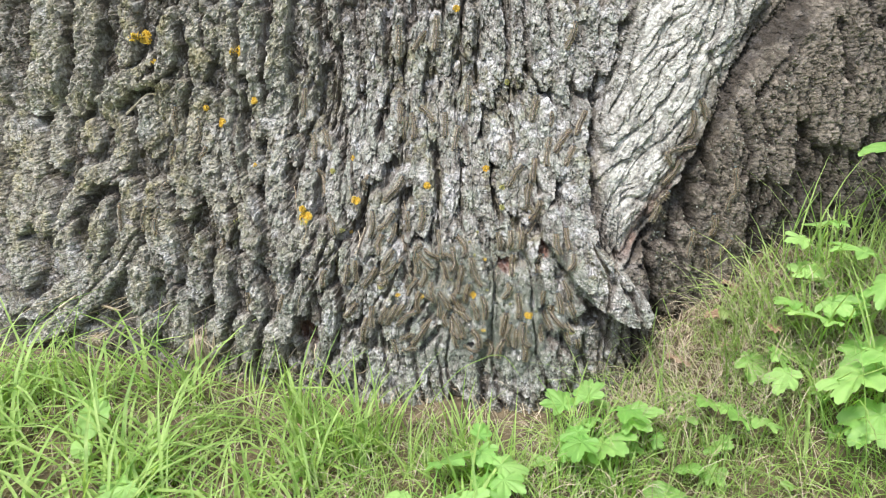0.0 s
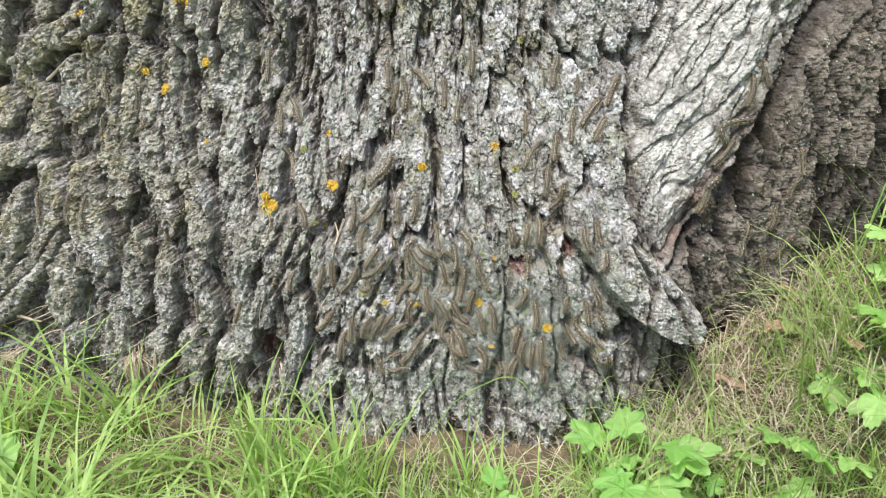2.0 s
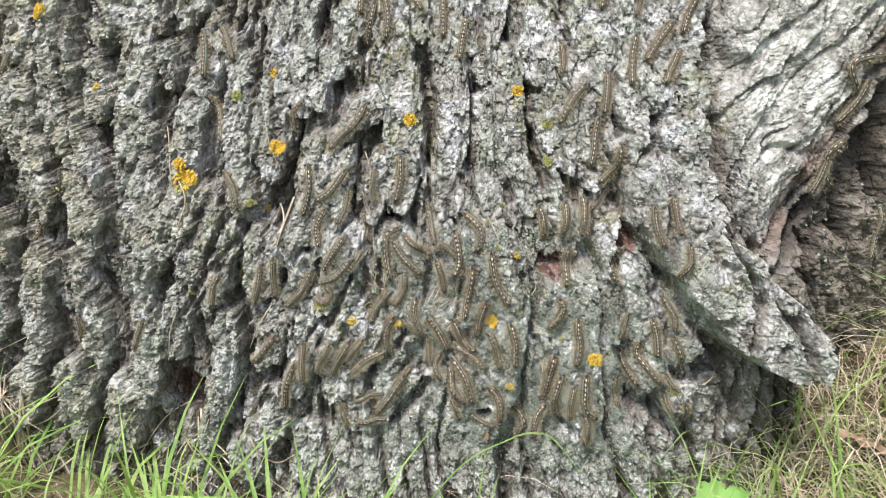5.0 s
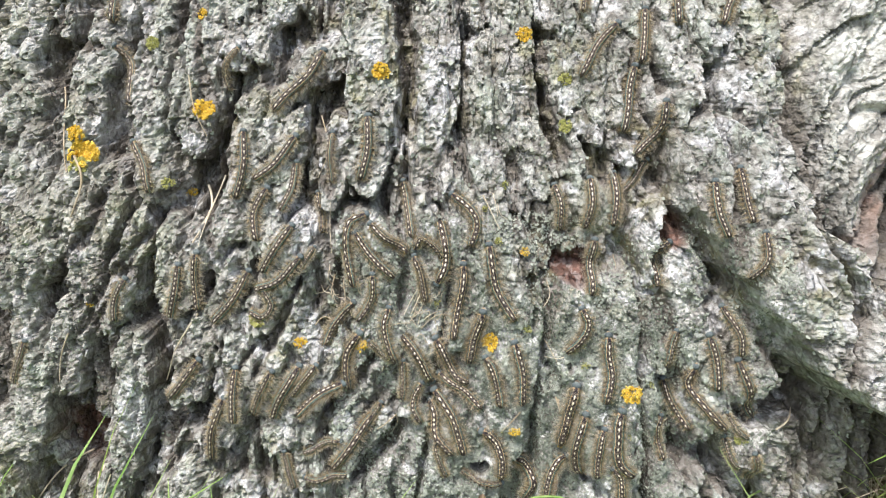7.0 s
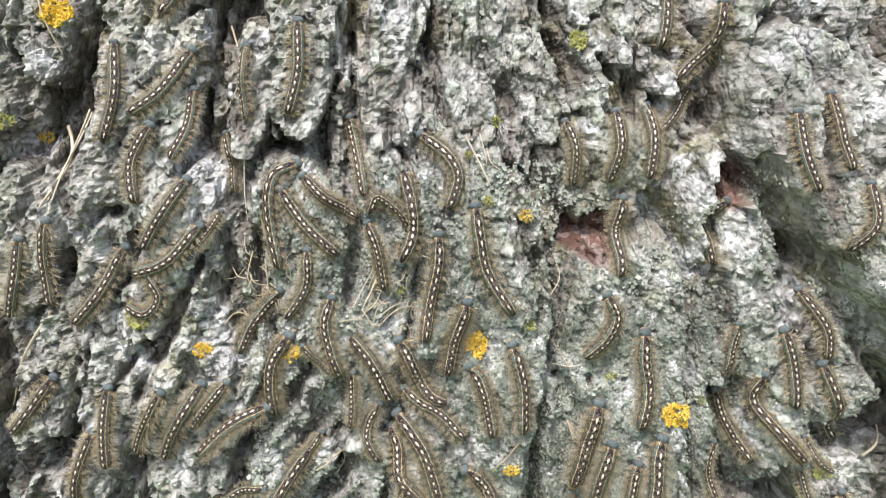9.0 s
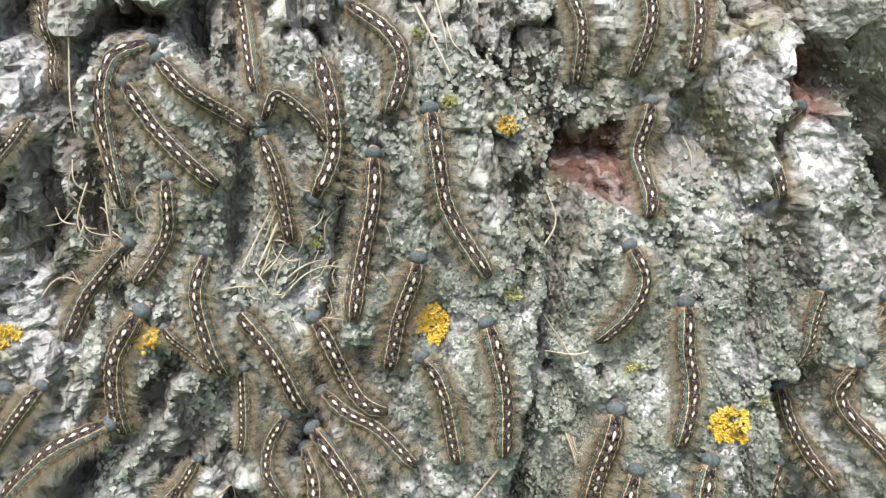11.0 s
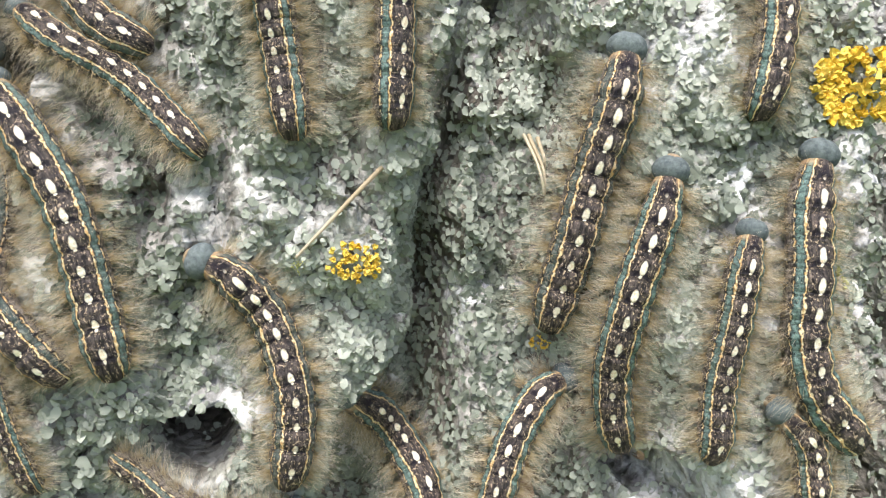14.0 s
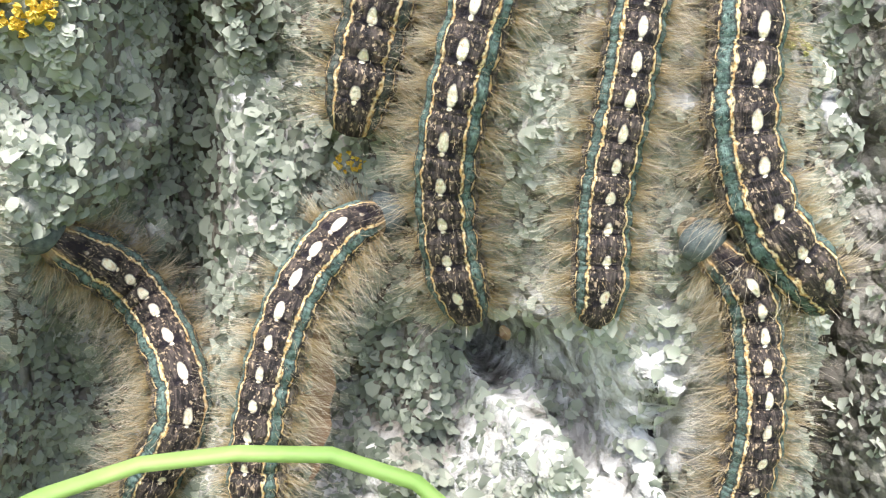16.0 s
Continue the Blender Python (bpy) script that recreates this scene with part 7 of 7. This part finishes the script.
def straw_tuft(x, y, z, wide, drop, count, rng):
    """A matted tuft of dry grass that hangs from one place on the bark."""
    vs, fs, n = [], [], 0
    for _ in range(count):
        way = rng.normal(0, 1, 2)
        spread = wide * rng.uniform(0.2, 1.0)
        end = np.array([way[0] * 0.5 * spread, -abs(way[1]) * 0.3 * spread, -drop * rng.uniform(0.3, 1.0)])
        c = curve_through(np.stack([rng.normal(0, 0.006, 3), end * [0.7, 1.0, 0.3] + rng.normal(0, 0.004, 3) + [0, -0.008, 0.008], end]), 7)
        r = rng.uniform(0.0004, 0.0009)
        v, f = tube(c, r * np.linspace(1, 0.6, 7), np.tile([[0.2, -0.9, 0.3]], (7, 1)), 4)
        vs.append(v)
        fs.append(f + n)
        n += len(v)
    ob = new("straw_tuft", mesh_of("straw_tuft", np.concatenate(vs), np.concatenate(fs), STRAW))
    ob.location = (x, y, z)
    return tagged(ob, "matted tuft of pale dry straw hanging on the bark", "straw")


tuft_rng = np.random.default_rng(17)
straw_tuft(-0.478, 0.050, 0.108, 0.045, 0.075, 130, tuft_rng)
straw_tuft(-0.70, 0.066, 0.085, 0.10, 0.03, 40, tuft_rng)
for k in range(16):
    a, b = tuft_rng.uniform(-0.80, -0.40), tuft_rng.uniform(0.07, 0.17)
    w = tuft_rng.uniform(0.02, 0.06)
    straw(tuft_rng.uniform(0.0005, 0.0010), (a - w, b - 0.5 * w), (a, b + tuft_rng.normal(0, 0.006)), (a + w, b + 0.5 * w))


# ---------------------------------------------------------------- grass
def blades(count, place, height, width, bend, rng, segs=4):
    """Curved tapering blades, as one mesh's vertices and faces."""
    t = np.linspace(0, 1, segs + 1)
    root = place(count)
    n = len(root)
    hgt = height[0] + (height[1] - height[0]) * rng.random(n) ** 1.5
    wid = width[0] + (width[1] - width[0]) * rng.random(n)
    way = rng.random(n) * 2 * np.pi
    lean = bend[0] + (bend[1] - bend[0]) * rng.random(n)
    ang = lean[:, None] * (0.15 + t[None, :] ** 1.2)
    ds = hgt[:, None] / segs
    out = np.cumsum(np.sin(ang) * ds, 1) - np.sin(ang[:, :1]) * ds
    up = np.cumsum(np.cos(ang) * ds, 1) - np.cos(ang[:, :1]) * ds
    c = root[:, None] + np.stack([np.cos(way)[:, None] * out, np.sin(way)[:, None] * out, up], -1)
    side = np.stack([-np.sin(way), np.cos(way), np.zeros(n)], -1)
    w = wid[:, None] * (1 - t[None, :] ** 2.2) ** 0.8 * (0.55 + 0.9 * t[None, :] * (1 - t[None, :])) + 0.0002
    rise = np.array([0.0, 0.0, 1.0]) * w[..., None] * 0.18
    lft = c - side[:, None] * w[..., None] * 0.5 + rise
    rgt = c + side[:, None] * w[..., None] * 0.5 + rise
    v = np.stack([lft, c, rgt], 2).reshape(-1, 3)
    k = np.arange(n)[:, None] * (segs + 1) * 3 + np.arange(segs)[None, :] * 3
    k = k.ravel()
    f = np.concatenate([np.stack([k, k + 1, k + 4, k + 3], 1), np.stack([k + 1, k + 2, k + 5, k + 4], 1)])
    return v, f


def scatter(rng, x0, x1, y0, y1, clump=0.0):
    def place(count):
        x, y = x0 + (x1 - x0) * rng.random(count), y0 + (y1 - y0) * rng.random(count)
        if clump:
            m = max(3, count // 14)
            cx, cy = x[:m], y[:m]
            pick = rng.integers(0, m, count)
            x, y = cx[pick] + rng.normal(0, clump, count), cy[pick] + rng.normal(0, clump, count)
        return np.stack([x, y, ground_height(x, y) - 0.004], 1)

    return place


def grass(label, rng, mat, *patches):
    vs, fs, n = [], [], 0
    for count, where, height, width, bend in patches:
        v, f = blades(count, where, height, width, bend, rng)
        vs.append(v)
        fs.append(f + n)
        n += len(v)
    ob = new("grass", mesh_of("grass", np.concatenate(vs), np.concatenate(fs), mat))
    return tagged(ob, label, "grass", kind="stuff")


rng = np.random.default_rng(5)
grass("long bright green grass tufts before the trunk", rng, GRASS,
      (620, scatter(rng, -1.0, -0.30, -0.42, -0.05, 0.014), (0.12, 0.32), (0.004, 0.0100), (0.9, 2.8)),
      (150, scatter(rng, -0.75, -0.25, -0.10, 0.0, 0.012), (0.08, 0.22), (0.0025, 0.006), (0.4, 2.2)),
      (170, scatter(rng, -0.28, 0.10, -0.38, -0.16, 0.010), (0.08, 0.18), (0.004, 0.009), (0.4, 2.2)),
      (26, scatter(rng, -0.25, -0.04, -0.10, -0.02, 0.008), (0.06, 0.12), (0.002, 0.0045), (0.3, 1.6)),
      (200, scatter(rng, 0.30, 0.60, -0.20, 0.10, 0.025), (0.07, 0.17), (0.0018, 0.0040), (0.5, 2.0)),
      (420, scatter(rng, -0.18, 0.20, -0.40, -0.15, 0.02), (0.04, 0.10), (0.0018, 0.0042), (0.5, 2.0)),
      (620, scatter(rng, 0.20, 0.70, -0.34, -0.08, 0.03), (0.04, 0.11), (0.0016, 0.0038), (0.5, 2.0)),
      (560, scatter(rng, 0.52, 1.05, -0.14, 0.12, 0.03), (0.10, 0.26), (0.002, 0.005), (0.3, 1.5)))
grass("thin dull green grass beside the trunk", rng, LAWN,
      (400, scatter(rng, 0.25, 0.52, -0.14, 0.08, 0.02), (0.08, 0.20), (0.0013, 0.0028), (0.5, 2.0)),
      (240, scatter(rng, -0.12, 0.24, -0.32, -0.12, 0.014), (0.04, 0.10), (0.0015, 0.0035), (0.4, 1.9)),
      (260, scatter(rng, -0.95, -0.10, -0.40, -0.06, 0.02), (0.06, 0.18), (0.0015, 0.0035), (0.6, 2.3)),
      (330, scatter(rng, 0.42, 0.80, -0.08, 0.12, 0.02), (0.08, 0.20), (0.0015, 0.004), (0.3, 1.8)))
grass("short mown lawn grass", rng, LAWN,
      (2600, scatter(rng, -1.3, 0.2, -0.9, -0.07), (0.02, 0.07), (0.0012, 0.0026), (0.4, 1.8)),
      (5200, scatter(rng, 0.15, 1.4, -0.9, 0.0), (0.02, 0.08), (0.0012, 0.0026), (0.5, 1.9)),
      (1500, scatter(rng, 0.35, 1.4, -0.05, 0.15), (0.03, 0.09), (0.0012, 0.0028), (0.5, 1.9)),
      (4500, scatter(rng, -5.0, 4.0, 0.9, 6.0), (0.08, 0.2), (0.006, 0.012), (0.3, 1.3)),
      (3000, scatter(rng, -4.0, -0.9, -0.9, 1.5), (0.05, 0.16), (0.003, 0.008), (0.3, 1.5)))
grass("dry straw-coloured thatch lying on the soil", rng, STRAW,
      (3400, scatter(rng, -1.0, 0.2, -0.8, 0.03), (0.03, 0.11), (0.0006, 0.0016), (1.3, 2.1)),
      (6500, scatter(rng, 0.15, 1.3, -0.8, 0.02), (0.03, 0.12), (0.0006, 0.0016), (1.2, 2.1)),
      (4200, scatter(rng, 0.25, 0.8, -0.05, 0.12), (0.03, 0.12), (0.0006, 0.0016), (1.2, 2.1)))
rng = np.random.default_rng(23)
grass("upright yellow-green grass tufts close before the bark", rng, GRASS,
      (150, scatter(rng, -0.25, -0.04, -0.16, -0.08, 0.007), (0.08, 0.19), (0.0030, 0.0066), (0.3, 1.5)),
      (110, scatter(rng, -0.04, 0.13, -0.18, -0.10, 0.008), (0.05, 0.135), (0.0025, 0.0060), (0.3, 1.5)),
      (150, scatter(rng, 0.15, 0.28, -0.16, -0.07, 0.009), (0.07, 0.15), (0.0018, 0.0045), (0.4, 1.8)),
      (420, scatter(rng, -0.22, 0.20, -0.20, -0.07, 0.016), (0.02, 0.07), (0.0014, 0.0030), (0.5, 1.9)))


# ---------------------------------------------------------------- what moves
def motions():
    """One caterpillar swings its head end over to the side; a second one nods."""
    for thing, swing in ((restless, ((0, 0), (10.8, 0), (11.15, 2), (11.4, 7), (11.7, 10), (12.1, 9), (13.0, 10), (16, 10))),
                         (nodding, ((0, 0), (11.0, 0), (11.25, -5), (11.5, -1), (12.0, -3), (12.6, 0), (16, 0)))):
        x, y, z = thing.location
        walk(thing, [(t, pose(x, y, z, 0, turn, 0)) for t, turn in swing])


motions()
